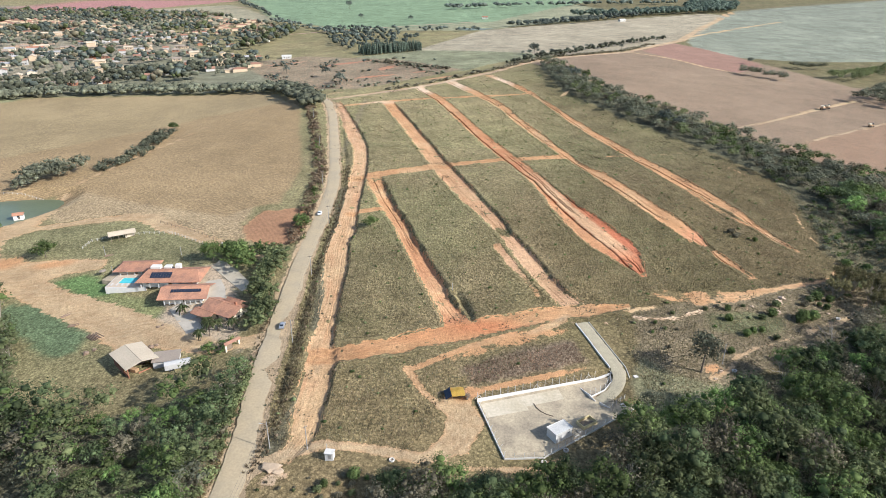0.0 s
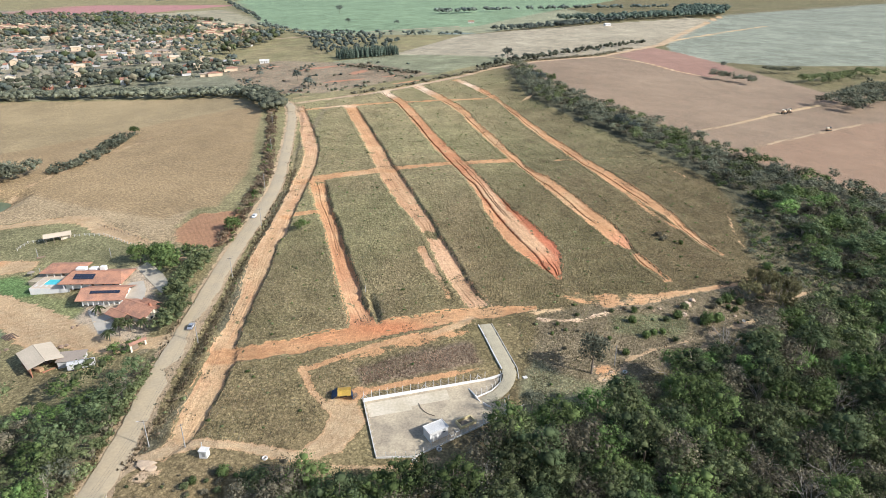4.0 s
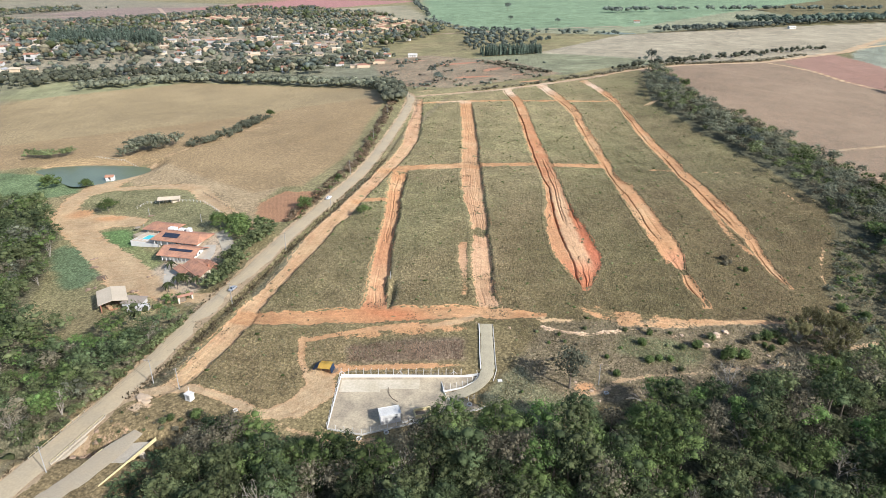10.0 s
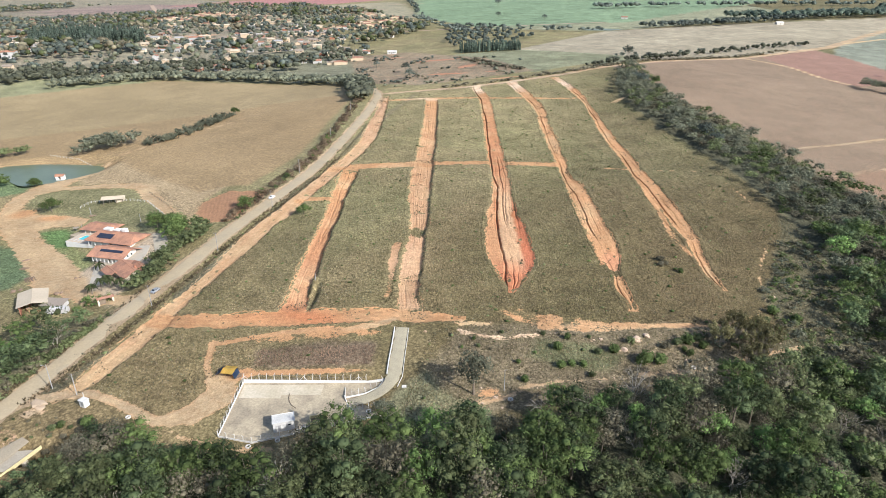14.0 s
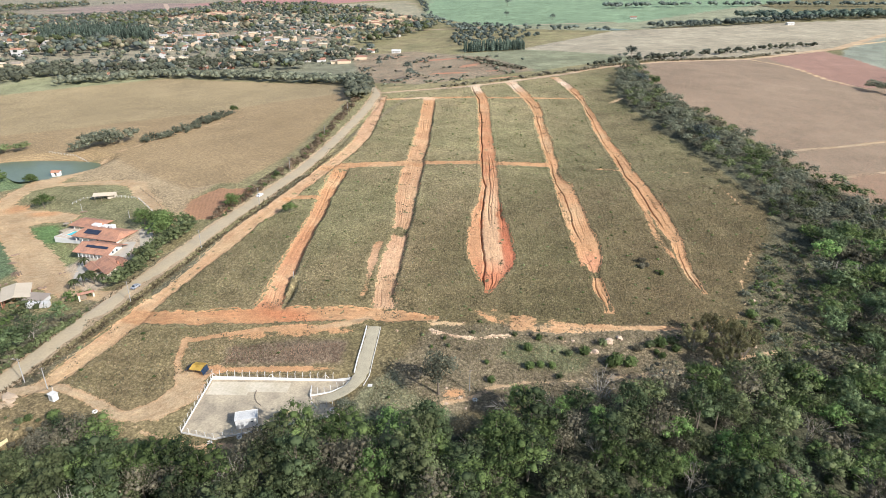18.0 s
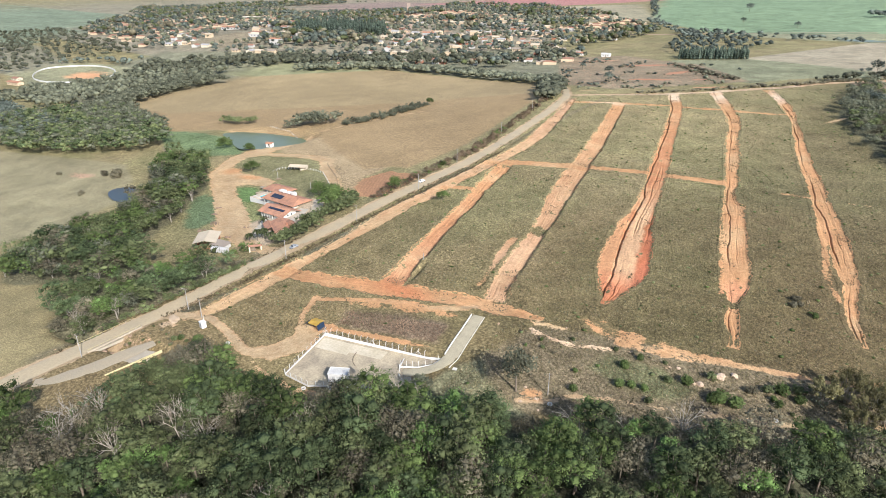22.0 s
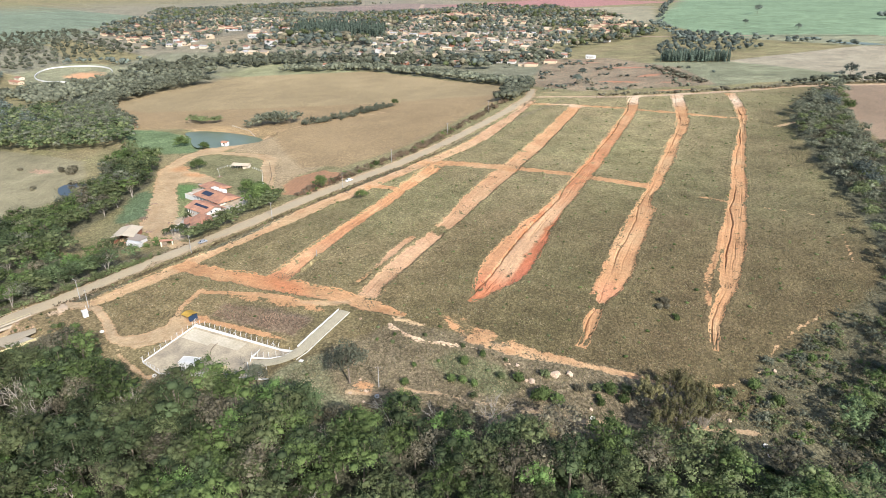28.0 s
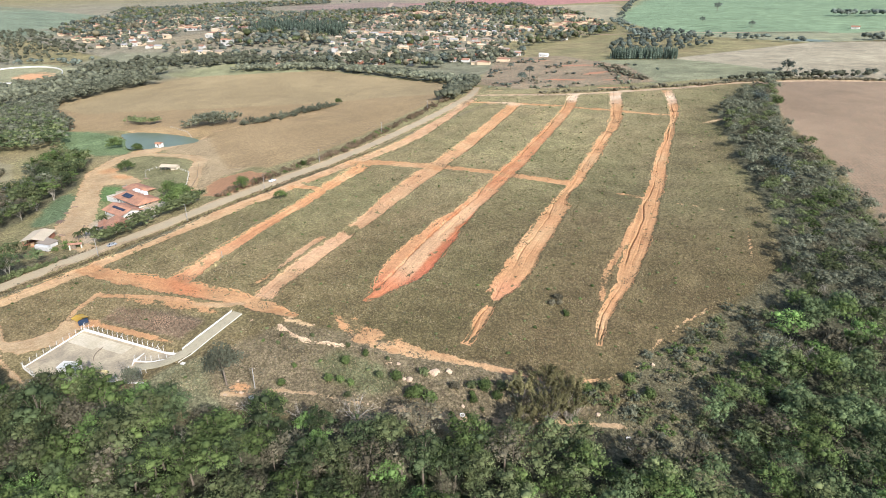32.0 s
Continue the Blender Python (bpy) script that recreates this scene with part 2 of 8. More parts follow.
SOLAR = mat("solar_panel", (0.03, 0.035, 0.05), rough=0.2, grain=2, bump=0)
POOL = mat("pool_water", (0.10, 0.50, 0.52), rough=0.06, grain=1.5, spread=0.08, bump=0.05)
WATER = mat("pond_water", (0.125, 0.145, 0.078), rough=0.35, grain=0.8, spread=0.1, bump=0.04)
DARK_WATER = mat("dark_water", (0.045, 0.05, 0.045), rough=0.3, grain=0.8, spread=0.1, bump=0.04)
TAN_WALL = mat("tan_wall", (0.55, 0.42, 0.28), grain=4, spread=0.1)
OLD_RAIL = mat("yellowed_rail", (0.56, 0.46, 0.24), grain=3, spread=0.2, second=(0.45, 0.36, 0.2))
CREAM = mat("cream_wall", (0.62, 0.53, 0.39), grain=4, spread=0.1)
ROCK = mat("sandstone", (0.52, 0.38, 0.26), grain=3, spread=0.2)
CAR_WHITE = mat("car_white", (0.78, 0.78, 0.77), rough=0.25, grain=2, spread=0.03, bump=0)
CAR_GREY = mat("car_silver", (0.38, 0.39, 0.41), rough=0.3, metal=0.4, grain=2, spread=0.03, bump=0)
MACHINE = mat("machine_orange", (0.38, 0.24, 0.13), rough=0.5)
LEAF_DARK = leaf_mat("leaf_dark", (0.076, 0.105, 0.048))
LEAF_OLIVE = leaf_mat("leaf_olive", (0.120, 0.147, 0.066))
LEAF_MID = leaf_mat("leaf_mid", (0.104, 0.148, 0.050))
LEAF_BRIGHT = leaf_mat("leaf_bright", (0.128, 0.205, 0.064))
LEAF_DRY = leaf_mat("leaf_dry", (0.156, 0.147, 0.097))
LEAF_BROWN = leaf_mat("leaf_brown", (0.235, 0.185, 0.120))
LEAF_DULL = leaf_mat("leaf_dull", (0.118, 0.130, 0.088))
LEAF_BAMBOO = leaf_mat("leaf_bamboo", (0.165, 0.158, 0.075))
# dark pine green, lightened and greyed to stand for haze over far stands
LEAF_PINE = leaf_mat("leaf_pine", (0.072, 0.098, 0.074))
# leaf green with the blue-grey haze of distance mixed into the colour
LEAF_HAZE = leaf_mat("leaf_haze", (0.122, 0.150, 0.124))
TUFT = leaf_mat("tuft_leaf", (0.168, 0.152, 0.080), spread=0.45)
TUFT_STRAW = leaf_mat("tuft_straw", (0.235, 0.198, 0.125), spread=0.3)
TUFT_BROWN = leaf_mat("tuft_brown", (0.255, 0.180, 0.120), spread=0.3)
TUFT_DRY = leaf_mat("tuft_dry", (0.190, 0.156, 0.092), spread=0.35)

# ---- helpers for building ----


def mesh_object(name, bm, material, parent=None, label="", smooth=False):
    me = bpy.data.meshes.new(name)
    bm.to_mesh(me)
    bm.free()
    for m in (material if isinstance(material, (list, tuple)) else [material]):
        me.materials.append(m)
    if smooth:
        me.polygons.foreach_set("use_smooth", [True] * len(me.polygons))
    ob = new(name, me)
    if parent:
        ob.parent = parent
    if label:
        tagged(ob, label)
    return ob


def part(name, bm, material, parent, label="", smooth=False):
    return mesh_object(name, bm, material, parent, label, smooth)


def thing(name, m, label, category, group="", kind=""):
    ob = new(name)
    ob.matrix_basis = m
    return tagged(ob, label, category, group, kind)


def array_mesh(name, verts, faces, material, smooth=False):
    """A mesh of equal faces from numpy arrays."""
    me = bpy.data.meshes.new(name)
    k = faces.shape[1]
    me.vertices.add(len(verts))
    me.vertices.foreach_set("co", np.ascontiguousarray(verts, np.float32).ravel())
    me.loops.add(faces.size)
    me.loops.foreach_set("vertex_index", np.ascontiguousarray(faces, np.int32).ravel())
    me.polygons.add(len(faces))
    me.polygons.foreach_set("loop_start", np.arange(0, faces.size, k, dtype=np.int32))
    me.polygons.foreach_set("use_smooth", np.full(len(faces), smooth))
    me.update(calc_edges=True)
    me.materials.append(material)
    return me


def box(bm, x, y, z, sx, sy, sz, turn=0.0, taper=1.0, bevel=0.0):
    """A block with its foot's middle at x, y, z."""
    c, s = math.cos(radians(turn)), math.sin(radians(turn))
    vs = []
    for h, f in ((0, 1.0), (sz, taper)):
        for u, v in ((-1, -1), (1, -1), (1, 1), (-1, 1)):
            a, b = u * sx / 2 * f, v * sy / 2 * f
            vs.append(bm.verts.new((x + a * c - b * s, y + a * s + b * c, z + h)))
    fs = [bm.faces.new([vs[i] for i in q]) for q in ((3, 2, 1, 0), (4, 5, 6, 7), (0, 1, 5, 4), (1, 2, 6, 5), (2, 3, 7, 6), (3, 0, 4, 7))]
    if bevel:
        es = list({e for f in fs for e in f.edges})
        bmesh.ops.bevel(bm, geom=es, offset=bevel, segments=1, affect='EDGES')
    return bm


def rod(bm, a, b, r0, r1=None, n=7):
    """A tapered round bar from a to b."""
    a, b = Vector(a), Vector(b)
    r1 = r0 if r1 is None else r1
    d = (b - a).normalized()
    u = d.orthogonal().normalized()
    w = d.cross(u)
    rings = []
    for p, r in ((a, r0), (b, r1)):
        rings.append([bm.verts.new(p + (u * math.cos(2 * math.pi * i / n) + w * math.sin(2 * math.pi * i / n)) * r) for i in range(n)])
    for i in range(n):
        j = (i + 1) % n
        bm.faces.new((rings[0][i], rings[0][j], rings[1][j], rings[1][i]))
    bm.faces.new(rings[1])
    bm.faces.new(rings[0][::-1])
    return bm


def slab(bm, corners, thick):
    """A slab under four (or more) corners, counter-clockwise from above."""
    top = [bm.verts.new(c) for c in corners]
    low = [bm.verts.new((c[0], c[1], c[2] - thick)) for c in corners]
    bm.faces.new(top)
    bm.faces.new(low[::-1])
    k = len(corners)
    for i in range(k):
        j = (i + 1) % k
        bm.faces.new((low[i], low[j], top[j], top[i]))
    return bm


def BM():
    return bmesh.new()

# ---- the lie of the land ----
NEAR_LAND = [(10, 153, -1.5), (16, 130, -3), (48, 191, 3), (-34, 182, .5), (-30, 131, -2.5), (81, 166, .5), (88, 211, 3), (114, 188, .5), (81, 226, 4), (118, 265, 4.5),
             (160, 259, .7), (189, 318, 3), (205, 255, -4), (-3, 366, 10), (49, 367, 11.5), (82, 391, 9), (-35, 285, 6.5), (-85, 284, 7), (-69, 182, -2.5), (-131, 234, -4),
             (-105, 181, -6.5), (-221, 306, -.5), (-275, 305, -.5), (-238, 368, 4), (-224, 197, -10), (60, 90, -9), (150, 130, -7), (-120, 80, -10), (230, 170, -8)]
FAR_LAND = [(-44, 513, 19.5), (6, 565, 22.5), (43, 615, 28), (-95, 522, 20), (-203, 469, 8), (-167, 590, 14), (-75, 836, 26), (104, 745, 32), (165, 465, 12), (120, 591, 27),
            (327, 539, 12.5), (337, 690, 20), (-510, 655, 10), (-640, 910, 18), (-714, 703, 23), (-535, 1025, 18), (-219, 1569, 44), (-964, 1919, 30), (-770, 397, -13),
            (4000, 4000, 45), (-4000, 4000, 35), (4000, -500, 20), (-4000, -500, 0), (0, -2500, 0)]
KNOTS = np.array(NEAR_LAND + FAR_LAND, float)


def spline_weights(c, give=600.0, unit=500.0):
    n, p = len(c), c[:, :2] / unit
    r = np.linalg.norm(p[:, None] - p[None], axis=2)
    k = np.where(r > 0, r * r * np.log(r + 1e-12), 0)
    t = np.c_[np.ones(n), p]
    return np.linalg.solve(np.block([[k + np.eye(n) * give / unit ** 2, t], [t.T, np.zeros((3, 3))]]), np.r_[c[:, 2], 0, 0, 0])


WEIGHTS = spline_weights(KNOTS)


def land(x, y, unit=500.0):
    """Height of the land before streets and banks are cut into it."""
    x, y = np.asarray(x, float), np.asarray(y, float)
    z = WEIGHTS[-3] + WEIGHTS[-2] * x / unit + WEIGHTS[-1] * y / unit
    for (a, b, _), w in zip(KNOTS, WEIGHTS):
        r2 = ((x - a) / unit) ** 2 + ((y - b) / unit) ** 2
        z = z + w * 0.5 * r2 * np.log(r2 + 1e-18)
    return z


def grain_noise(x, y, size, seed):
    """Smooth noise from -1 to 1 with cells of that size."""
    u, v = x / size, y / size
    i, j = np.floor(u).astype(np.int64), np.floor(v).astype(np.int64)
    f, g = u - i, v - j
    f, g = f * f * (3 - 2 * f), g * g * (3 - 2 * g)

    def h(a, b):
        k = (a * 374761393 + b * 668265263 + seed * 974634777) & 0xFFFFFFFF
        k = ((k ^ (k >> 13)) * 1274126177) & 0xFFFFFFFF
        return ((k ^ (k >> 16)) & 0xFFFF) / 32767.5 - 1

    return (h(i, j) * (1 - f) + h(i + 1, j) * f) * (1 - g) + (h(i, j + 1) * (1 - f) + h(i + 1, j + 1) * f) * g


def along(x, y, line):
    """For points x, y and a line of (x, y, width): signed offset to its right, half width there, share of the way, distance past its ends."""
    best = np.full(x.shape, 1e9)
    off, half, way = np.zeros(x.shape), np.ones(x.shape), np.zeros(x.shape)
    total = sum(math.dist(a[:2], b[:2]) for a, b in zip(line, line[1:]))
    gone = 0.0
    for a, b in zip(line, line[1:]):
        dx, dy = b[0] - a[0], b[1] - a[1]
        ln = math.hypot(dx, dy)
        s = np.clip(((x - a[0]) * dx + (y - a[1]) * dy) / ln ** 2, 0, 1)
        ex, ey = x - a[0] - s * dx, y - a[1] - s * dy
        d = np.hypot(ex, ey)
        near = d < best
        best = np.where(near, d, best)
        side = np.sign(ex * dy - ey * dx)
        off = np.where(near, side * d, off)
        half = np.where(near, (a[2] + (b[2] - a[2]) * s) / 2, half)
        way = np.where(near, gone + s * ln, way)
        gone += ln
    return off, half, way / total


def inside(x, y, poly):
    r = np.zeros(x.shape, bool)
    for (x0, y0), (x1, y1) in zip(poly, poly[1:] + poly[:1]):
        c = (y0 > y) != (y1 > y)
        if y1 != y0:
            r ^= c & (x < (x1 - x0) * (y - y0) / (y1 - y0) + x0)
    return r


def edge_distance(x, y, poly):
    """Distance to a polygon's border, positive inside."""
    d = np.full(x.shape, 1e9)
    for (x0, y0), (x1, y1) in zip(poly, poly[1:] + poly[:1]):
        dx, dy = x1 - x0, y1 - y0
        s = np.clip(((x - x0) * dx + (y - y0) * dy) / (dx * dx + dy * dy + 1e-9), 0, 1)
        d = np.minimum(d, np.hypot(x - x0 - s * dx, y - y0 - s * dy))
    return np.where(inside(x, y, poly), d, -d)


ORANGE, RED, PALE, TAN, DUST = (0.485, 0.265, 0.124), (0.44, 0.165, 0.075), (0.54, 0.38, 0.205), (0.470, 0.325, 0.178), (0.42, 0.305, 0.18)
# Streets of the plot: line of (x, y, width), depth of cut, soil, tone at the far end, label
STREETS = [
    ("dirt_street", [(-42.5, 129.5, 3.4), (-40.6, 134, 5.6), (-39, 139, 7.4), (-39.2, 147, 9.4), (-39.8, 155, 9.6), (-39.4, 163, 9.6), (-40, 172, 10.5), (-41.8, 184, 9), (-42.3, 203, 7.2), (-42.8, 216, 7.8), (-44.3, 228, 9.3), (-45.4, 242, 11), (-46.6, 257, 9.4), (-46.0, 275, 10.4), (-47, 298, 8.8), (-47.8, 320, 9.0), (-49, 349, 10), (-50, 369, 9), (-53.5, 400, 9.6), (-62, 432, 11), (-72, 469, 9), (-87.5, 520, 7.5)], 0.62, (0.495, 0.32, 0.165), (0.49, 0.295, 0.165),
     "bare orange earth street beside the paved road"),
    ("dirt_street", [(6.5, 190, 14), (5.5, 193.5, 11), (3, 201, 8.4), (-0.6, 211, 7.6), (-3.8, 223, 8.8), (-7.8, 235, 8.0), (-11.8, 249, 7.8), (-16.2, 264, 7.3), (-20.8, 281, 7.6), (-27, 299, 8.4), (-37, 334, 9.4), (-40, 344, 9.4)], 1.0, (0.49, 0.24, 0.12), ORANGE, "rutted red earth street between grassy plots"),
    ("dirt_street", [(49, 201, 11), (48, 204, 8.7), (44.4, 211, 7.8), (41, 221, 8.6), (37.8, 233, 8.8), (34.3, 245, 9), (31.4, 257, 8.2), (28.2, 268, 7.4), (25.4, 279, 8.6), (21.2, 291, 10.4), (15.2, 309, 11.4), (9, 330, 12.2), (2, 354, 12.6), (-3.8, 375, 11.4), (-13, 410, 11.4), (-22.3, 442, 10.4), (-33, 478, 10.4), (-45.6, 520, 10.4)], 0.65, (0.49, 0.30, 0.165), ORANGE, "wide orange earth street graded between grassy plots"),
    ("dirt_street", [(80.6, 226, 2), (80.2, 233, 6.6), (78.3, 242.4, 12.2), (77, 250, 18.2), (74.6, 257.5, 20.2), (70.5, 270, 20), (66.2, 285, 18.8), (61.7, 301, 15.6), (57.3, 319, 11.2), (52.7, 340, 9.8), (46, 363, 10), (38, 391, 10.8), (29.4, 421, 10), (20, 453, 9.5), (9.8, 489, 9.6), (-2.8, 531, 9.4), (-18.6, 566, 8.8), (-22, 577, 9)], 0.62, RED, ORANGE, "red earth street deeply gullied by rain"),
    ("dirt_street", [(126.4, 229, 3.6), (125, 236, 2.6), (122.4, 241.5, 4.6), (120.3, 248, 5), (118.8, 256, 2.6), (117, 262, 5.4), (116.2, 265.5, 7.6), (115, 271, 9.4), (111.6, 285, 10.8), (106.8, 299, 10.8), (102.3, 315.5, 10.4), (96.6, 334, 10.4), (90.6, 355, 10.4), (87, 362.5, 6.2), (82.2, 376, 4.4), (79.6, 391, 6.4), (75, 407, 6.6), (67, 435, 7.8), (58, 465, 7.4), (50, 499, 7.6), (42, 522, 8.4), (26, 555, 9.2), (11.6, 585, 10.2), (5, 597, 11)], 0.61, ORANGE, ORANGE, "orange earth street washed out by rain"),
    ("dirt_street", [(160.8, 259, 1.6), (158.6, 264, 3.2), (155, 274.5, 4.6), (152, 287, 4.8), (150.4, 300.5, 5.8), (146, 314.5, 8.6), (142, 331, 9.2), (136.2, 350, 10.4), (130, 371.5, 10.8), (122.4, 395, 9.2), (115, 420.5, 8.4), (106, 447, 8), (96.6, 476, 7.2), (87, 510, 5.4), (81.2, 528, 2.8), (74, 551, 6), (62.4, 577, 7), (43.4, 614, 7)], 0.61, ORANGE, ORANGE, "eroded orange earth street with a gully"),
    ("dirt_street", [(-51, 342, 9), (-36.5, 351.2, 9), (-9.4, 362.6, 8.2), (8.3, 368.5, 6.6), (35, 375.5, 5.6), (48, 377, 6.4), (78, 390, 8)], 0.5, ORANGE, ORANGE, "orange earth cross street through the plots"),
    ("dirt_street", [(-82, 505, 5), (-56, 519, 4.6), (-12, 534, 4.4), (0.5, 535, 4), (33, 541, 5), (44, 541.5, 3.6), (78, 545, 2.6)], 0.4, ORANGE, ORANGE, "narrow earth street along the upper plots"),
    ("dirt_street", [(-99, 528, 7), (-60, 553, 6), (-23, 577, 6), (49, 629, 7), (84, 676, 7), (141, 734, 8), (222, 795, 7), (287, 879, 8), (341, 944, 11), (420, 1094, 9), (529, 1285, 9), (650, 1502, 9)], 0.3, (0.46, 0.33, 0.215), TAN, "pale earth road along the ridge"),
    ("dirt_street", [(-42, 177, 9), (-30, 178, 10), (-18, 180.2, 9.6), (-3.3, 185.6, 10), (9, 189, 10.5), (25, 193.6, 10), (40.5, 198.4, 8.6), (52.6, 200.6, 7.6), (63, 202.4, 4.2), (69, 203.4, 2.4)], 0.5, ORANGE, ORANGE, "bare red earth street at the foot of the plots"),
    ("dirt_street", [(80, 212.6, 2), (86.5, 212.6, 9), (96, 211.4, 9.6), (106, 212.4, 9), (116, 215, 6.4), (128.6, 220.6, 4), (141.3, 225.4, 2.6), (154.8, 231.3, 2.2), (161, 235, 2.6), (166.1, 239.8, 2.4), (170, 245, 1.4)], 0.4, ORANGE, ORANGE, "eroded bare earth strip below the plots"),
    ("dirt_track", [(-9, 168.4, 2.6), (-2.5, 172.6, 2.4), (9.2, 179.4, 2.6), (20.3, 183.6, 3.6), (30.5, 185.6, 4.2), (39, 191, 3.6), (44.5, 196.6, 3)], 0.1, ORANGE, TAN, "orange earth track worn through the grass"),
    ("dirt_track", [(-53, 126, 8), (-49, 129, 5), (-43, 132, 4), (-33, 136, 4), (-20, 134, 3.5), (-5, 130.5, 4), (3, 136, 9), (6.5, 145, 11), (4, 153, 8)], 0.1, DUST, TAN, "pale earth track looping to the concrete yard"),
    ("dirt_track", [(0, 150, 2.5), (-6, 157, 2.5), (-9, 163, 2.5), (-11, 168, 3)], 0.1, TAN, ORANGE, "narrow earth path past the tarpaulin shelter"),
    ("dirt_track", [(36.2, 210, 2.4), (32.4, 223.7, 3.2), (28.1, 238, 3.8), (23.6, 254, 4.2)], 0.3, ORANGE, ORANGE, "strip of bare orange earth beside the street"),
    ("dirt_track", [(112.6, 262, 2.2), (108.7, 274.5, 2.2), (104.4, 288, 1.8), (99.6, 304, 1.2), (93.6, 325, 1.2)], 0.3, ORANGE, ORANGE, "strip of bare orange earth beside the gully"),
    ("dirt_track", [(149, 285, 2.4), (144.2, 294.6, 2.8), (141.2, 306, 4.4), (137.6, 321, 2.6), (133, 342, 3), (128, 360, 2)], 0.2, ORANGE, ORANGE, "patchy bare earth beside the gullied street"),
    ("dirt_track", [(-46, 292.5, 5), (-28, 298.6, 5)], 0.3, ORANGE, ORANGE, "short earth lane between two plots"),
    ("dirt_track", [(0, 130, 1.6), (5.5, 127.4, 2.0), (15, 127.2, 2.0), (24.5, 127.3, 1.8), (33, 130.5, 1.3)], 0.05, TAN, TAN, "narrow footpath below the yard fence"),
    ("dirt_track", [(84, 163, 1.2), (92, 168, 2.4), (96.5, 174.4, 2), (105.4, 180, 1.6), (116, 184.5, 1), (128, 190, 2.2), (135, 195, 3), (145.2, 199.8, 2.6), (152.6, 205, 1.8), (163, 213, 1.6), (172, 221.4, 2.4), (184, 229.6, 1.6)], 0.05, TAN, TAN, "stony footpath through low scrub"),
    ("dirt_track", [(170, 244, 0.9), (173.8, 252, 1.3), (176.1, 260, 0.5), (175.7, 276, 0.6), (177.9, 290, 0.9), (181.5, 303, 1.3), (185.4, 319.6, 0.6)], 0.15, PALE, PALE, "thin eroded strip at the edge of the plots"),
    ("dirt_track", [(185, 352, 0.9), (183, 358, 1.2), (178, 372, 1.4), (174, 385, 0.8), (170, 397, 0.8)], 0.15, PALE, ORANGE, "thin patchy erosion strip beside the woods"),
    ("dirt_track", [(104, 391, 1), (109, 393.6, 4), (120, 394.2, 4), (128, 395.6, 1.2), (144, 400, 0.9), (159, 405.4, 0.9)], 0.1, ORANGE, PALE, "narrow earth cross strip through the upper plots"),
    ("farm_road", [(-66, 188, 7), (-80, 186, 8), (-96, 192, 10), (-114, 202, 16), (-139, 215, 16), (-162, 228, 13), (-183, 240, 15), (-203, 254, 12), (-214, 266, 10), (-217, 280, 8), (-210, 287, 6), (-203, 291.5, 5), (-184, 297, 6), (-164, 300, 7), (-148, 296.5, 8), (-136, 286, 8), (-120, 275.5, 7), (-100.5, 262, 5.6), (-83, 251, 3.6), (-74, 244.6, 3)], 0.15, TAN, TAN, "wide tan earth farm road round the country house"),
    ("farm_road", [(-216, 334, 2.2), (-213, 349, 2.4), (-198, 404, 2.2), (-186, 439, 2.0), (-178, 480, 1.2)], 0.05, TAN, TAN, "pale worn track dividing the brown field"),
    ("farm_road", [(-196, 253, 9), (-175, 252, 13), (-163, 252, 9), (-152, 252, 6)], 0.1, TAN, TAN, "tan earth drive to the pool terrace"),
    ("farm_road", [(-218, 281, 6), (-221, 295, 7), (-217, 309, 8), (-208, 318, 5)], 0.1, TAN, TAN, "short earth drive to the pond"),
    ("farm_road", [(223, 467, 3), (264, 492, 3.6), (306, 523, 4), (369, 567, 4)], 0.1, DUST, PALE, "pale earth track across the ploughed field"),
    ("farm_road", [(229, 415, 1.6), (256, 436, 2.2), (322, 476, 2.4), (376, 508, 2.4)], 0.1, DUST, DUST, "faint track dividing the ploughed field"),
    ("farm_road", [(228, 794, 4), (250, 776, 4), (268, 753, 4), (286, 706, 4), (310, 680, 3.4)], 0.1, PALE, PALE, "pale earth track beside the red field"),
    ("farm_road", [(371, 994, 6), (500, 1130, 6), (636, 1263, 6)], 0.0, PALE, PALE, "distant pale field track"),
    ("dirt_street", [(-650, 800, 9), (-610, 920, 9), (-640, 1100, 9), (-800, 1500, 10)], 0.0, TAN, RED, "earth street running through the distant town"),
]
GULLIES = [(1, -0.6, 0.6), (1, 1.8, 0.35), (2, -1.5, 0.25), (2, 2.6, 0.3), (3, -3.2, 1.5), (3, 0.3, 0.6), (3, 2.2, 0.4), (3, 5.6, 0.5), (4, -2.6, 1.0), (4, 1.5, 0.3), (5, -2.2, 1.1), (5, 1.8, 0.35), (0, 2.5, 0.22)]

GRASS, GRASS_GREEN = (0.214, 0.169, 0.091), (0.182, 0.161, 0.079)
BROWN_FIELD = [(-495, 324), (-511, 387), (-496, 522), (-387, 611), (-171, 602), (-122, 539), (-84, 359), (-84, 304), (-95, 301), (-103, 276), (-138, 294), (-171, 304), (-206, 306), (-221, 339), (-290, 312), (-339, 288)]
RED_PATCH = [(-90, 266), (-95, 278), (-89, 294), (-74, 296), (-67, 293), (-60, 270), (-70, 258), (-78, 257)]
PLOUGHED = [(90, 682), (141, 731), (222, 792), (246, 817), (318, 912), (343, 855), (362, 785), (381, 714), (404, 628), (470, 640), (640, 600), (640, 300), (300, 330), (236, 401), (190, 500), (150, 560)]
CREEK_FIELD = [(-230, 0), (-61, 30), (-61, 99), (-75, 96), (-84, 97), (-100, 108), (-97, 116), (-106, 121), (-119, 119), (-150, 104), (-198, 112)]
PASTURE = [(-420, 190), (-278, 226), (-215, 200), (-200, 146), (-199, 112), (-330, 40), (-460, 90)]
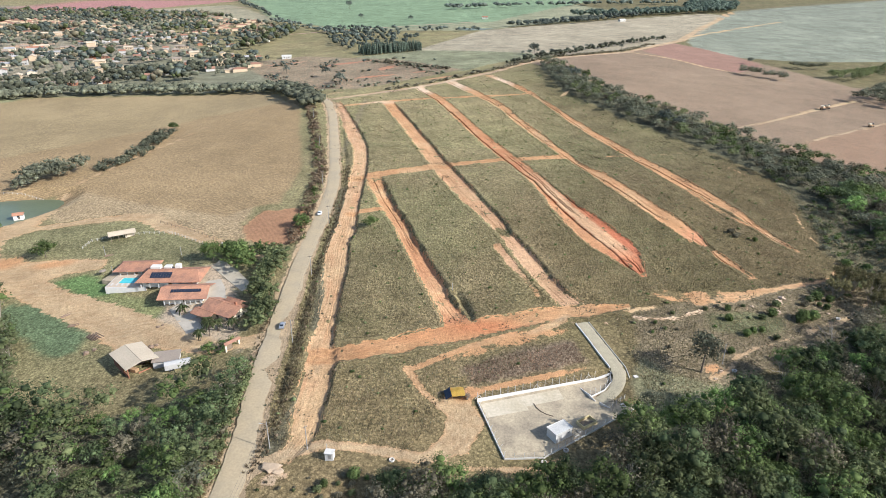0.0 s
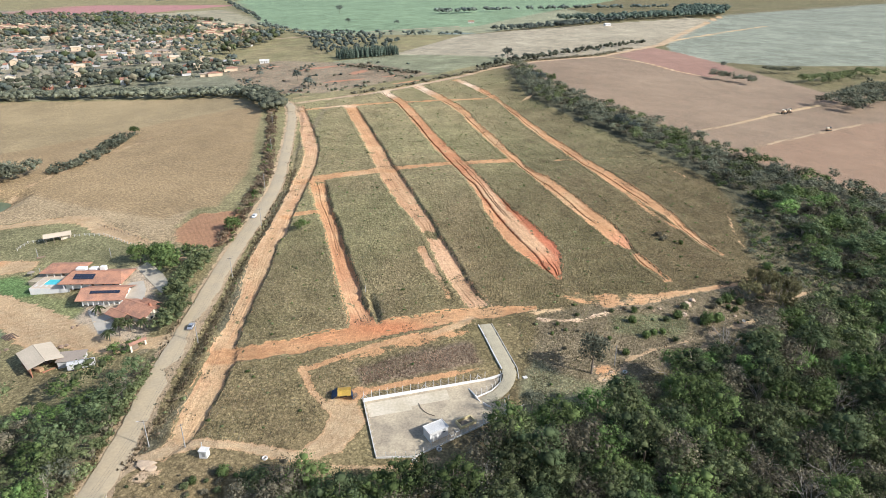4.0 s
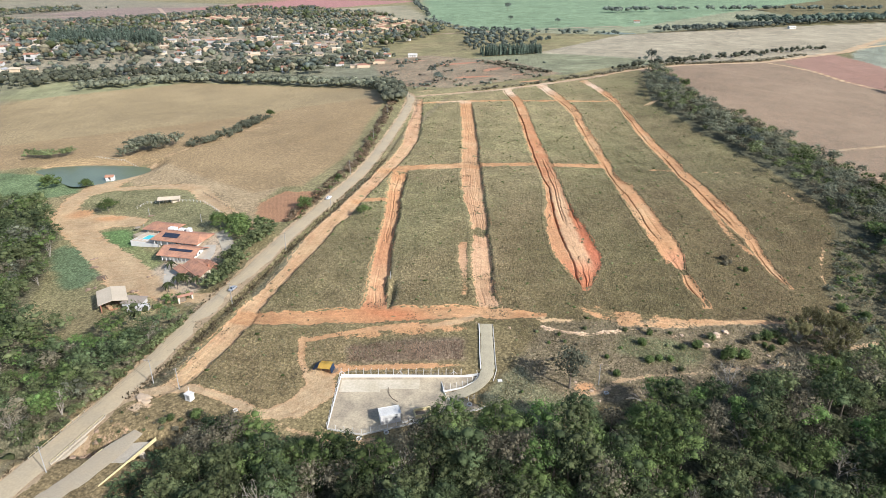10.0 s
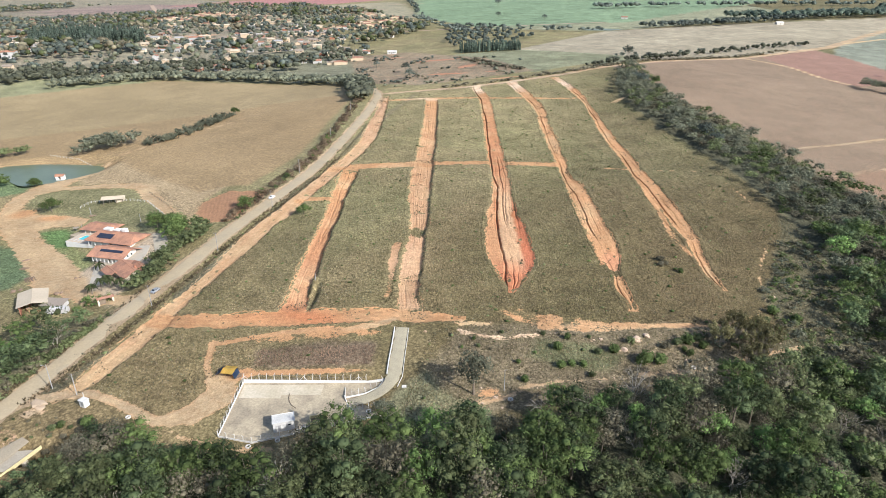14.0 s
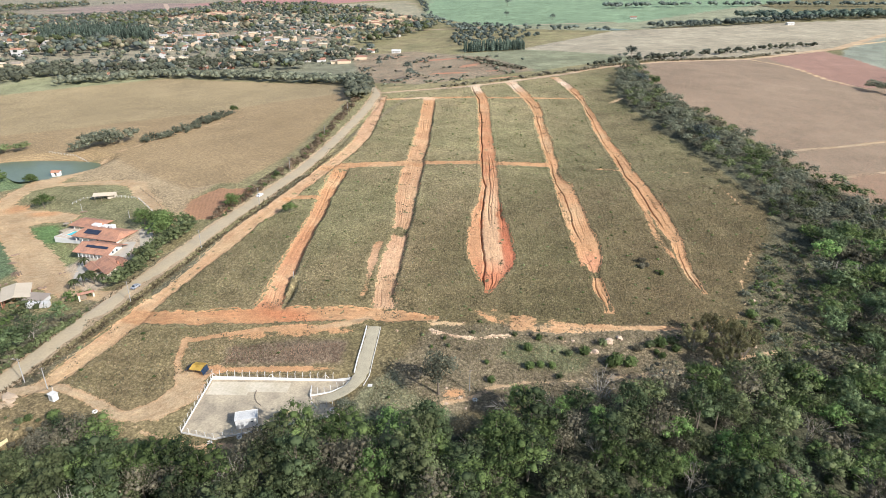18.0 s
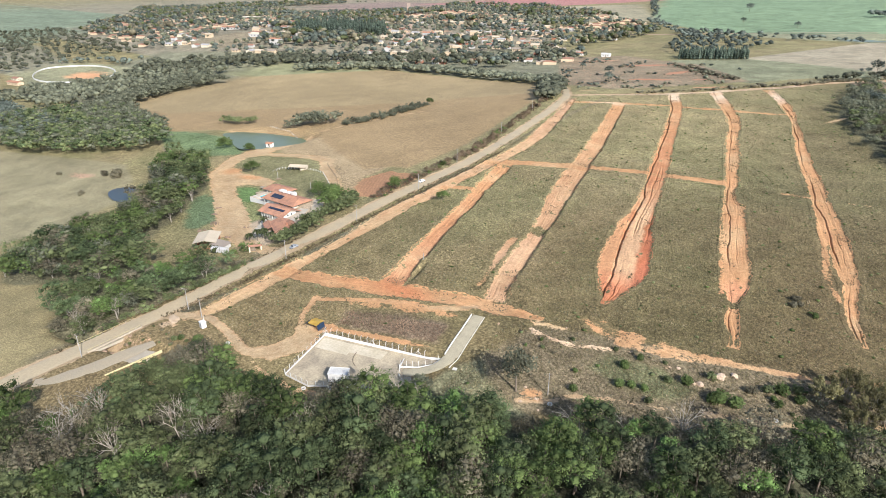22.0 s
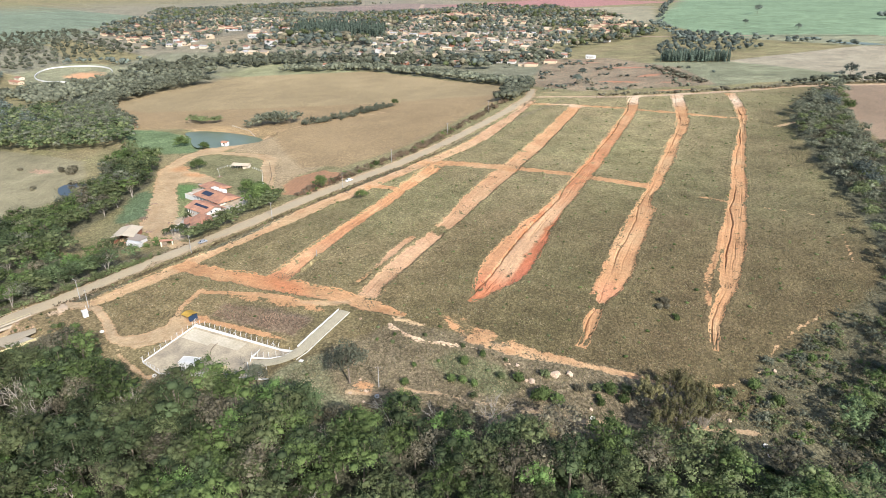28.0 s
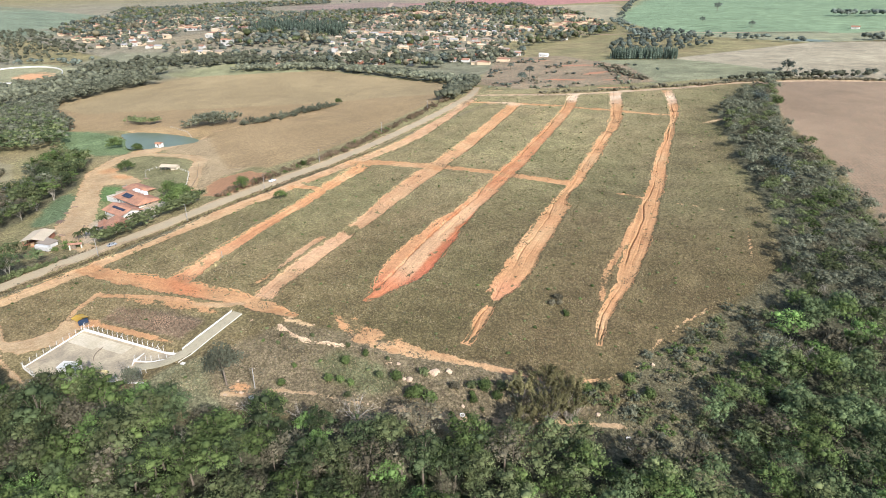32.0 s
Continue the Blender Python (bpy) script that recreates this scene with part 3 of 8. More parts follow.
FOREST_SOUTH = [(-38, 64), (-14, 44), (0, 44), (50, 68), (80, 88), (110, 98), (152, 102), (175, 118), (200, 148), (225, 170), (250, 200), (205, 226), (182, 213), (170, 204), (154, 196), (137, 183.5), (125, 179), (114, 171), (102, 163), (93, 153.5), (80, 145), (64, 139), (53, 138), (49, 133), (45, 126), (39, 120), (30, 116), (14, 115), (0, 120), (-12, 120), (-13, 117), (-17, 113), (-14, 103), (-9, 94), (-13, 84), (-34, 70)]
FOREST_EAST = [(97, 645), (103, 556), (140, 482), (172, 425), (188, 382), (199, 345), (205, 310), (208, 280), (206, 252), (270, 190), (430, 190), (430, 285), (300, 325), (240, 395), (209, 452), (181, 505), (143, 562), (106, 690)]
FOREST_WEST = [(-258, 240), (-240, 224), (-206, 202), (-194, 186), (-184, 176), (-177, 160), (-182, 143), (-160, 112), (-150, 104), (-143, 104), (-133, 110), (-119, 120), (-106, 122), (-97, 117), (-99, 108), (-84, 98), (-75, 97), (-63, 101), (-61.5, 106), (-62.5, 136), (-63, 158), (-66, 165), (-74, 164), (-90, 155), (-116, 148), (-140, 168), (-154, 190), (-172, 212), (-182, 228), (-212, 247), (-236, 256), (-262, 250)]
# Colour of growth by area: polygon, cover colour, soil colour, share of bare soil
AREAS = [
    # far country first: greens and reds are greyed here to imitate haze
    ([(-2600, 700), (-800, 520), (-470, 620), (-300, 860), (-560, 1300), (-900, 1900), (-2600, 2600)], (0.235, 0.208, 0.138), (0.42, 0.29, 0.20), 0.34),
    ([(-2600, 300), (-1500, 400), (-1150, 480), (-1300, 620), (-1700, 950), (-2600, 1000)], (0.185, 0.21, 0.135), TAN, 0.02),
    ([(-1500, 420), (-900, 330), (-880, 440), (-1150, 500)], (0.22, 0.20, 0.13), (0.40, 0.27, 0.18), 0.15),
    ([(-900, 2900), (-340, 1335), (-136, 1106), (90, 1200), (330, 1700), (900, 2900)], (0.192, 0.25, 0.14), TAN, 0.0),
    ([(-150, 1110), (60, 1060), (400, 1400), (330, 1700), (90, 1215)], (0.26, 0.25, 0.15), TAN, 0.1),
    ([(-1300, 1750), (-830, 1720), (-640, 2200), (-1200, 2400)], (0.36, 0.17, 0.15), (0.38, 0.19, 0.16), 0.6),
    ([(-640, 1200), (-330, 1330), (-600, 1900), (-820, 1700)], (0.31, 0.27, 0.17), TAN, 0.1),
    ([(-45, 800), (-20, 870), (59, 1059), (551, 1431), (620, 1400), (440, 1050), (345, 945), (225, 815), (112, 722), (60, 690)], (0.33, 0.277, 0.185), TAN, 0.1),
    ([(-110, 760), (-103, 798), (-28, 828), (101, 764), (112, 722), (60, 690), (20, 640)], (0.225, 0.22, 0.128), TAN, 0.05),
    ([(345, 930), (666, 1531), (1600, 2300), (2600, 900), (545, 799), (431, 779), (320, 800)], (0.222, 0.226, 0.162), TAN, 0.06),
    ([(-720, 300), (-505, 318), (-520, 400), (-505, 530), (-395, 618), (-175, 612), (-200, 780), (-330, 900), (-480, 640), (-640, 600), (-800, 540)], (0.20, 0.188, 0.118), TAN, 0.1),
    (PLOUGHED, (0.244, 0.181, 0.118), (0.262, 0.176, 0.113), 0.45),
    ([(229, 415), (256, 436), (322, 476), (376, 508), (640, 560), (640, 300), (300, 330)], (0.256, 0.176, 0.112), (0.276, 0.173, 0.108), 0.5),
    ([(246, 817), (318, 912), (341, 857), (364, 778), (364, 737), (310, 680), (294, 688), (268, 753)], (0.275, 0.172, 0.126), (0.29, 0.165, 0.115), 0.5),
    ([(-250, 790), (-176, 829), (-60, 760), (20, 650), (-79, 575), (-142, 597)], (0.238, 0.194, 0.122), (0.45, 0.235, 0.135), 0.37),
    (BROWN_FIELD, (0.296, 0.207, 0.107), (0.32, 0.20, 0.106), 0.25),
    ([(-495, 324), (-511, 387), (-496, 522), (-387, 611), (-171, 602), (-125, 540), (-190, 505), (-300, 400), (-400, 330)], (0.306, 0.228, 0.120), (0.33, 0.227, 0.12), 0.2),
    ([(-560, 480), (-500, 500), (-400, 600), (-440, 640), (-560, 560)], (0.24, 0.23, 0.12), TAN, 0.05),
    ([(-216, 311), (-200, 336), (-155, 312), (-108, 292), (-95, 302), (-97, 280), (-86, 254), (-128, 285), (-169, 304), (-196, 297)], (0.34, 0.25, 0.14), TAN, 0.3),
    (RED_PATCH, (0.30, 0.175, 0.10), (0.32, 0.175, 0.095), 0.95),
    (PASTURE, (0.255, 0.218, 0.125), (0.42, 0.25, 0.15), 0.12),
    (CREEK_FIELD, (0.258, 0.208, 0.104), TAN, 0.12),
    ([(-129, 199), (-143, 210), (-164, 224), (-186, 234), (-207, 246), (-216, 260), (-222, 271), (-226, 283), (-222, 296), (-217, 314), (-205, 312), (-205, 292), (-209, 279), (-208, 266), (-200, 260), (-186, 257), (-163, 259), (-150, 256), (-150, 249), (-164, 246), (-170, 240), (-159, 232), (-134, 219), (-114, 206), (-98, 196), (-110, 184)], (0.30, 0.22, 0.12), TAN, 0.95),
    ([(-212, 279), (-201, 290), (-158, 295), (-134, 283), (-102, 262), (-98, 246), (-146, 257), (-177, 261), (-206, 266)], (0.195, 0.175, 0.085), (0.50, 0.33, 0.18), 0.16),
    ([(-166, 239), (-154, 245), (-138, 232), (-114, 219), (-92, 207), (-111, 206), (-139, 222)], (0.20, 0.20, 0.085), TAN, 0.14),
    ([(-166, 239), (-154, 245), (-138, 233), (-136, 226), (-150, 228)], (0.125, 0.185, 0.065), TAN, 0.0),
    ([(-108, 196), (-70, 182), (-76, 205), (-85, 232), (-96, 248), (-120, 240), (-108, 215)], (0.30, 0.25, 0.17), (0.47, 0.36, 0.24), 0.6),
    ([(-137, 186), (-176, 213), (-176, 224), (-161, 221), (-133, 202), (-130, 190)], (0.135, 0.172, 0.085), TAN, 0.05),
    ([(-290, 262), (-240, 268), (-222, 282), (-236, 300), (-300, 300), (-345, 285)], (0.145, 0.185, 0.085), TAN, 0.0),
    ([(-680, 360), (-675, 420), (-750, 465), (-860, 455), (-895, 400), (-860, 350), (-760, 340)], (0.25, 0.235, 0.135), TAN, 0.1),
    ([(-830, 590), (-840, 720), (-760, 740), (-700, 690), (-690, 600)], (0.26, 0.21, 0.13), (0.45, 0.27, 0.17), 0.25),
    ([(-1100, 1200), (-1000, 1300), (-1250, 1850), (-1600, 1850), (-1560, 1500)], (0.26, 0.19, 0.15), (0.34, 0.20, 0.15), 0.3),
    ([(70, 200), (178, 240), (166, 205), (118, 177), (74, 152), (60, 160)], (0.192, 0.150, 0.088), (0.38, 0.25, 0.15), 0.2),
    ([(96, 199), (112, 203), (124, 200), (120, 190), (104, 186), (94, 190)], (0.150, 0.146, 0.072), (0.36, 0.25, 0.16), 0.08),
    ([(166, 205), (180, 240), (174, 262), (182, 285), (192, 330), (196, 372), (215, 372), (225, 230), (185, 208)], (0.148, 0.130, 0.074), (0.32, 0.22, 0.14), 0.18),
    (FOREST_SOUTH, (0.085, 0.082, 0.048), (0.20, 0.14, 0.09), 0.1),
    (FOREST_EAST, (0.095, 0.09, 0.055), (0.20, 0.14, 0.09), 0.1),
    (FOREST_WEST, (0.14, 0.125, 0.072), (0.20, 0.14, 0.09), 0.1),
    ([(55, 130), (90, 159), (76, 162), (64, 172), (58, 158)], (0.19, 0.175, 0.095), TAN, 0.05),
    ([(-62, 84), (-62, 530), (-66, 530), (-66, 84)], (0.20, 0.165, 0.095), TAN, 0.35),
    ([(-52, 128), (-42, 165), (-48, 200), (-54, 280), (-58, 330), (-51, 330), (-49, 280), (-42, 168), (-46, 128)], (0.13, 0.115, 0.07), TAN, 0.12),
    ([(5, 168), (24, 177), (44, 182), (46.3, 170.6), (9.1, 160.6)], (0.205, 0.150, 0.096), TAN, 0.08),
]


def axis(pieces):
    """Grid lines with the given step from mark to mark: (start, step), ..., end."""
    out = []
    for (a, s), nxt in zip(pieces, pieces[1:]):
        b = nxt[0]
        k = max(1, round((b - a) / s))
        out += [a + (b - a) * i / k for i in range(k)]
    return np.array(out + [pieces[-1][0]])


gx = axis([(-4600, 400), (-2200, 150), (-1200, 30), (-500, 7), (-330, 3.2), (-110, 1.8), (-70, 1.0), (170, 1.4), (215, 4.0), (420, 12), (900, 60), (1800, 300), (4600, 0)])
gy = axis([(-1500, 150), (-100, 25), (60, 5), (92, 1.5), (112, 1.1), (300, 2.0), (420, 2.8), (640, 3.6), (860, 8), (1300, 30), (2500, 120), (4700, 0)])
GX, GY = np.meshgrid(gx, gy)
GZ = land(GX, GY)
SHAPE = GX.shape
wob = 0.6 * grain_noise(GX, GY, 3.1, 1) + 0.5 * grain_noise(GX, GY, 7.7, 2) + 0.35 * grain_noise(GX, GY, 1.5, 3)
cover = np.empty(SHAPE + (3,))
soil = np.empty(SHAPE + (3,))
cover[:] = GRASS
soil[:] = ORANGE
bare = np.full(SHAPE, 0.03)
zone = np.zeros(SHAPE, np.int32)
tone = 0.5 + 0.5 * np.clip(grain_noise(GX, GY, 38, 5) * 0.7 + grain_noise(GX, GY, 14, 6) * 0.5, -1, 1)
cover[:] = np.array(GRASS) * tone[..., None] + np.array(GRASS_GREEN) * (1 - tone[..., None])
# the upper plots are greener, the lower ones drier and browner
fresh = np.clip((GY - 205 - 0.8 * (GX - 40)) / 120 + 0.35 * grain_noise(GX, GY, 45, 17), 0, 1)[..., None]
dull = (1.06 - 0.35 * np.clip((GX - 40) / 60, 0, 1))[..., None]
cover = cover * (1 - fresh) * dull * np.array([0.97, 0.89, 0.84]) + cover * fresh * (dull / 1.09) * np.array([1.21, 1.22, 1.16])
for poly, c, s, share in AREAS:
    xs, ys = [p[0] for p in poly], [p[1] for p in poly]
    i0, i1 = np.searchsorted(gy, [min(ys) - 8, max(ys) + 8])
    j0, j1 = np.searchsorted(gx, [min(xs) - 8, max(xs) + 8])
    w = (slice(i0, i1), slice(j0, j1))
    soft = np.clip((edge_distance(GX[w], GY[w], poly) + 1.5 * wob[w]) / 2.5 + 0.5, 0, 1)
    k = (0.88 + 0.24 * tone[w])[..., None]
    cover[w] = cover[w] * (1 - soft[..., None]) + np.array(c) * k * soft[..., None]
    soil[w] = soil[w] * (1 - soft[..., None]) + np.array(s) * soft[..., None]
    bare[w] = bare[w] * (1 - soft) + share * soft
for k, poly in enumerate((BROWN_FIELD, PLOUGHED, RED_PATCH, PASTURE, CREEK_FIELD)):
    zone[inside(GX, GY, poly)] = 100 + k
CUT = np.zeros(SHAPE)
FINE = (0, 1, 2, 3, 4, 5, 9)          # streets with a finer surface of their own
own, dig = np.zeros(SHAPE), np.zeros(SHAPE)
for k, (name, line, depth, s0, s1, label) in enumerate(STREETS):
    xs, ys = [p[0] for p in line], [p[1] for p in line]
    i0, i1 = np.searchsorted(gy, [min(ys) - 16, max(ys) + 16])
    j0, j1 = np.searchsorted(gx, [min(xs) - 16, max(xs) + 16])
    w = (slice(i0, i1), slice(j0, j1))
    off, half, way = along(GX[w], GY[w], line)
    reach = way * sum(math.dist(p[:2], q[:2]) for p, q in zip(line, line[1:]))
    finger = 0.9 * grain_noise(reach, off * 0.2, 1.4, 60 + k) + 0.5 * grain_noise(reach, off * 0.2, 4.0, 80 + k)
    room = half - np.abs(off) + np.where(half > 2.5, 0.7, 0.4) * wob[w] + np.where(half > 2.5, 0.75, 0.3) * finger
    on = np.clip(room / 1.6 + 0.5, 0, 1)
    tint = np.array(s0) * (1 - way[..., None]) + np.array(s1) * way[..., None]
    streak = np.clip(0.5 + 0.6 * grain_noise(off * 2.2, way * 40, 1.0, 20 + k) + 0.3 * wob[w], 0, 1)[..., None]
    tint = tint * (0.84 + 0.16 * streak) * (1 + 0.14 * (streak - 0.5) * np.array([0.0, 0.6, 1.0]))
    pale = (np.clip(grain_noise(GX[w], GY[w], 17, 31) + 0.4 * grain_noise(GX[w], GY[w], 5, 32) - 0.12, 0, 1) * 0.5)[..., None]
    tint = tint * (1 - pale) + np.array(PALE) * pale
    soil[w] = soil[w] * (1 - on[..., None]) + tint * on[..., None]
    patchy = 0.78 + 0.5 * grain_noise(GX[w], GY[w], 6.5, 90 + k) if "strip" in label or "footpath" in label or "patchy" in label else 1.0
    if k in FINE:
        own[w] = np.maximum(own[w], on)
        far_in = np.minimum(reach, reach.max() - reach)
        dig[w] = np.maximum(dig[w], 1.6 * np.clip((half - np.abs(off) - 0.8) / 0.8, 0, 1) * np.clip((far_in - 3) / 4, 0, 1))
    else:
        bare[w] = np.maximum(bare[w], on * patchy * (1.0 if half.max() > 2 else 0.85))
        zone[w] = np.where(on > 0.5, k + 1, zone[w])
    bank_in = np.clip(off / half, -1, 1) * 0.5 + 0.5          # deeper towards the uphill side
    CUT[w] = np.maximum(CUT[w], depth * (0.35 + 1.9 * bank_in * (1.0 if k < 3 else 0.15)) * np.clip(room / 0.9 + 0.3, 0, 1) * np.clip(np.minimum(way, 1 - way) * 16, 0.15, 1))
    for g, side, deep in () if k in FINE else GULLIES + [(k, n * 1.9 - 2.6 + 0.4 * (k % 3), 0.12) for n in range(4) if depth > 0.6]:
        if g == k:
            mid = side * np.minimum(1, half / 5) + 0.55 * grain_noise(reach, reach * 0 + side * 9.7, 17, 7) + 0.28 * grain_noise(reach, reach * 0 + side * 5.3, 4, 8)
            dent = np.exp(-((off - mid) / 0.42) ** 2) * np.clip(np.minimum(way, 1 - way) * 30, 0, 1) * (0.6 + 0.55 * grain_noise(reach, reach * 0 + side * 3, 25, 9))
            CUT[w] = CUT[w] + 1.7 * deep * np.clip(dent, 0, 1) * (on > 0.2)
# a tongue of grass left across the third street, and a red pit at its foot
def grass_tongue(x, y):
    a, b = np.hypot((x - 28) / 6.0, (y - 270) / 5.0), np.hypot((x - 119) / 4.0, (y - 256.5) / 2.6)
    return np.clip(1.4 - np.minimum(a, b) + 0.3 * grain_noise(x, y, 2.0, 4), 0, 1)


own = own * (1 - grass_tongue(GX, GY))
for cx, cy, rx, ry, c in ((74, 250, 8, 20, RED), (84, 256, 6, 16, (0.40, 0.13, 0.075)), (12, 190.5, 18, 5.5, (0.50, 0.185, 0.08)), (-6, 186, 14, 4, (0.53, 0.255, 0.115)), (78, 243, 9, 14, (0.50, 0.20, 0.10)), (30, 240, 10, 22, (0.54, 0.335, 0.19)), (117, 266, 7, 14, (0.53, 0.24, 0.125)), (-18, 566, 14, 18, (0.70, 0.55, 0.38)), (14, 580, 13, 26, (0.70, 0.55, 0.38)), (55, 594, 13, 26, (0.68, 0.52, 0.36)), (-60, 520, 26, 6, (0.66, 0.50, 0.33))):
    q = np.clip(1.25 - np.hypot((GX - cx) / rx, (GY - cy) / ry) + 0.25 * wob, 0, 1)[..., None] * 0.75
    soil = soil * (1 - q) + np.array(c) * q
# the embankment above the yard, washed stones of the slope, trodden earth by the shelter
for cx, cy, rx, ry, turn, share, c in ((27.4, 162.6, 18, 1.3, 15.3, 0.95, ORANGE), (8, 156.5, 4, 3, 20, 0.8, ORANGE), (72, 201.5, 8, 1.6, 15, 0.7, PALE), 
                                       (-44, 124, 5, 3, 30, 0.6, (0.44, 0.32, 0.20)), (125, 183, 4, 1.6, 20, 0.7, PALE), (86, 168, 4, 2.5, 20, 0.65, ORANGE), (104, 545, 2.5, 14, -30, 0.6, TAN), (150, 203, 5, 1.8, 20, 0.6, PALE), (24, 182, 9, 3, 15, 0.62, ORANGE), (10, 176, 8, 2.5, 20, 0.58, ORANGE), (38, 186, 6, 2.0, 15, 0.6, ORANGE),
                                       (-285, 198, 14, 7, 10, 0.5, (0.45, 0.26, 0.17)), (-95, 560, 12, 6, 30, 0.5, TAN), (-112, 746, 30, 6, 20, 0.95, (0.42, 0.20, 0.12)), (-188, 772, 26, 6, 25, 0.9, (0.40, 0.24, 0.15)), (-70, 640, 20, 4, 10, 0.95, (0.44, 0.20, 0.11)), (-60, 690, 14, 7, 60, 0.9, (0.43, 0.21, 0.12)), (-22, 650, 12, 4, 10, 0.65, (0.44, 0.22, 0.13)), (-4, 614, 16, 3, 25, 0.8, (0.46, 0.24, 0.13)), (-752, 409, 40, 22, 0, 0.95, (0.56, 0.30, 0.15)), (-175, 255, 9, 3, 10, 0.8, ORANGE), (-196, 258, 8, 5, 30, 0.6, ORANGE), (-250, 325, 40, 5, 15, 0.6, TAN)):
    cs, sn = math.cos(radians(turn)), math.sin(radians(turn))
    u, v = (GX - cx) * cs + (GY - cy) * sn, -(GX - cx) * sn + (GY - cy) * cs
    q = np.clip(1.5 - np.hypot(u / rx, v / ry) + 0.3 * wob, 0, 1)
    bare = np.maximum(bare, q * share)
    soil = soil * (1 - q[..., None]) + np.array(c) * q[..., None]
CUT = CUT + 1.9 * np.exp(-(np.hypot((GX - 8.2 + 0.28 * (GY - 205)) / 1.5, (GY - 205) / 9.5)) ** 4) + 0.9 * np.exp(-(np.hypot((GX - 2.2) / 4.5, (GY - 213.4) / 1.2)) ** 4)
YARD = [(10.3, 153), (16.4, 130.7), (27, 131.2), (57, 150.6), (45.5, 154.5), (52.5, 164.8)]
POND = [(-286, 306), (-280, 320), (-261, 330), (-234, 337), (-213, 337), (-209, 322), (-214, 308), (-224, 293), (-232, 287), (-246, 292), (-262, 300)]
POND_SMALL = [(-237, 192), (-241, 200), (-235, 208), (-224, 207), (-208, 198), (-210, 188), (-222, 187)]
POND_FAR = [(10, 1090), (50, 1120), (95, 1105), (60, 1075)]
GZ = GZ - CUT
GZ = GZ + np.where((GY > 60) & (GY < 700) & (np.abs(GX) < 330), 0.10 * grain_noise(GX, GY, 2.3, 11) + 0.22 * grain_noise(GX, GY, 9, 12), 0)
for poly, level in ((POND, -1.6), (POND_SMALL, -10.6), (POND_FAR, float(land(55, 1095)) - 0.6)):
    d = edge_distance(GX, GY, poly)
    GZ = np.where(d > -8, np.minimum(GZ, level + 0.4 + np.clip(-d, 0, 8) * 0.35) - np.where(d > 0, 1.0, 0), GZ)


def yard_level(x, y):
    return -3.05 + 0.068 * (y - 131) + 0.0 * x


def ramp_level(x, y):
    s = np.clip((np.asarray(y, float) - 152) / 13, 0, 1)
    return (yard_level(x, y) + 0.03) * (1 - s) + (land(x, y) + 0.06) * s


RAMP = [(49.0, 192, 4.3), (51.2, 184, 4.3), (53.5, 175, 4.4), (55.6, 167.5, 4.4), (55.6, 163, 4.2), (53.2, 158.5, 4.2), (50, 155.5, 4.2), (46.8, 153.4, 4.0)]
d = edge_distance(GX, GY, YARD)
flat = np.clip((d + 2.2) / 1.6, 0, 1)
GZ = GZ * (1 - flat) + (yard_level(GX, GY) - 0.25) * flat
off, half, way = along(GX, GY, RAMP)
sunk = np.clip((half + 1.6 - np.abs(off)) / 1.2, 0, 1)
GZ = np.where(sunk > 0, GZ * (1 - sunk) + np.minimum(GZ, ramp_level(GX, GY) - 0.15) * sunk, GZ)
MAIN_ROAD = [(-66, -160, 8), (-60, -40, 8), (-57, 60, 8), (-56, 92, 7.8), (-55, 106, 7.6), (-54.5, 128, 7.6), (-55.5, 145, 7.6), (-58, 170, 7.8), (-59, 200, 7.8), (-60.5, 244, 7.2), (-59, 285, 6.8), (-60.5, 329, 6.6), (-65, 365, 6.4), (-74, 420, 6.2), (-84, 478, 6.2), (-93, 516, 6.4), (-99, 532, 6.4), (-125, 575, 6)]
off, half, way = along(GX, GY, MAIN_ROAD)
verge = np.clip((half + 1.2 - np.abs(off)) / 1.0, 0, 1)
GZ = GZ - 0.22 * verge
bare = np.maximum(bare, np.clip((half + 2.4 - np.abs(off) + 1.2 * wob) / 1.5, 0, 1))
near_road = np.clip((half + 4 - np.abs(off)) / 2, 0, 1)[..., None]
soil = soil * (1 - near_road) + np.array(DUST) * near_road
lee = (near_road[..., 0] * np.clip((off - half - 0.6) / 0.8, 0, 1) * (GY > 150))[..., None]
soil = soil * (1 - lee) + np.array([0.27, 0.19, 0.115]) * lee
bare = bare * (1 - 0.5 * lee[..., 0])
# ditch between the paved road and the first street, dark with weeds
mid = off - half - 3.2
GZ = GZ - 0.9 * np.exp(-(mid / 1.3) ** 2) * (GY > 150) * (GY < 500)
# creek bed under the bridge
creek = np.exp(-((GY - 105.5 - 0.25 * (GX + 55)) / 3.8) ** 2) * np.clip((GX + 82) / 14, 0, 1) * (GX < 0)
GZ = GZ - 4.8 * creek
scar = np.clip(1.3 - np.hypot((GX + 43) / 9, (GY - 110) / 11) + 0.5 * wob, 0, 1) * (np.abs(off) > half + 0.5)
bare = np.maximum(bare, 0.5 * scar)
soil = soil * (1 - scar[..., None]) + np.array([0.36, 0.24, 0.15]) * scar[..., None]


def ground_at(x, y):
    """Height of the finished ground, from the grid."""
    j = int(np.clip(np.searchsorted(gx, x) - 1, 0, len(gx) - 2))
    i = int(np.clip(np.searchsorted(gy, y) - 1, 0, len(gy) - 2))
    f, g = (x - gx[j]) / (gx[j + 1] - gx[j]), (y - gy[i]) / (gy[i + 1] - gy[i])
    return float((GZ[i, j] * (1 - f) + GZ[i, j + 1] * f) * (1 - g) + (GZ[i + 1, j] * (1 - f) + GZ[i + 1, j + 1] * f) * g)


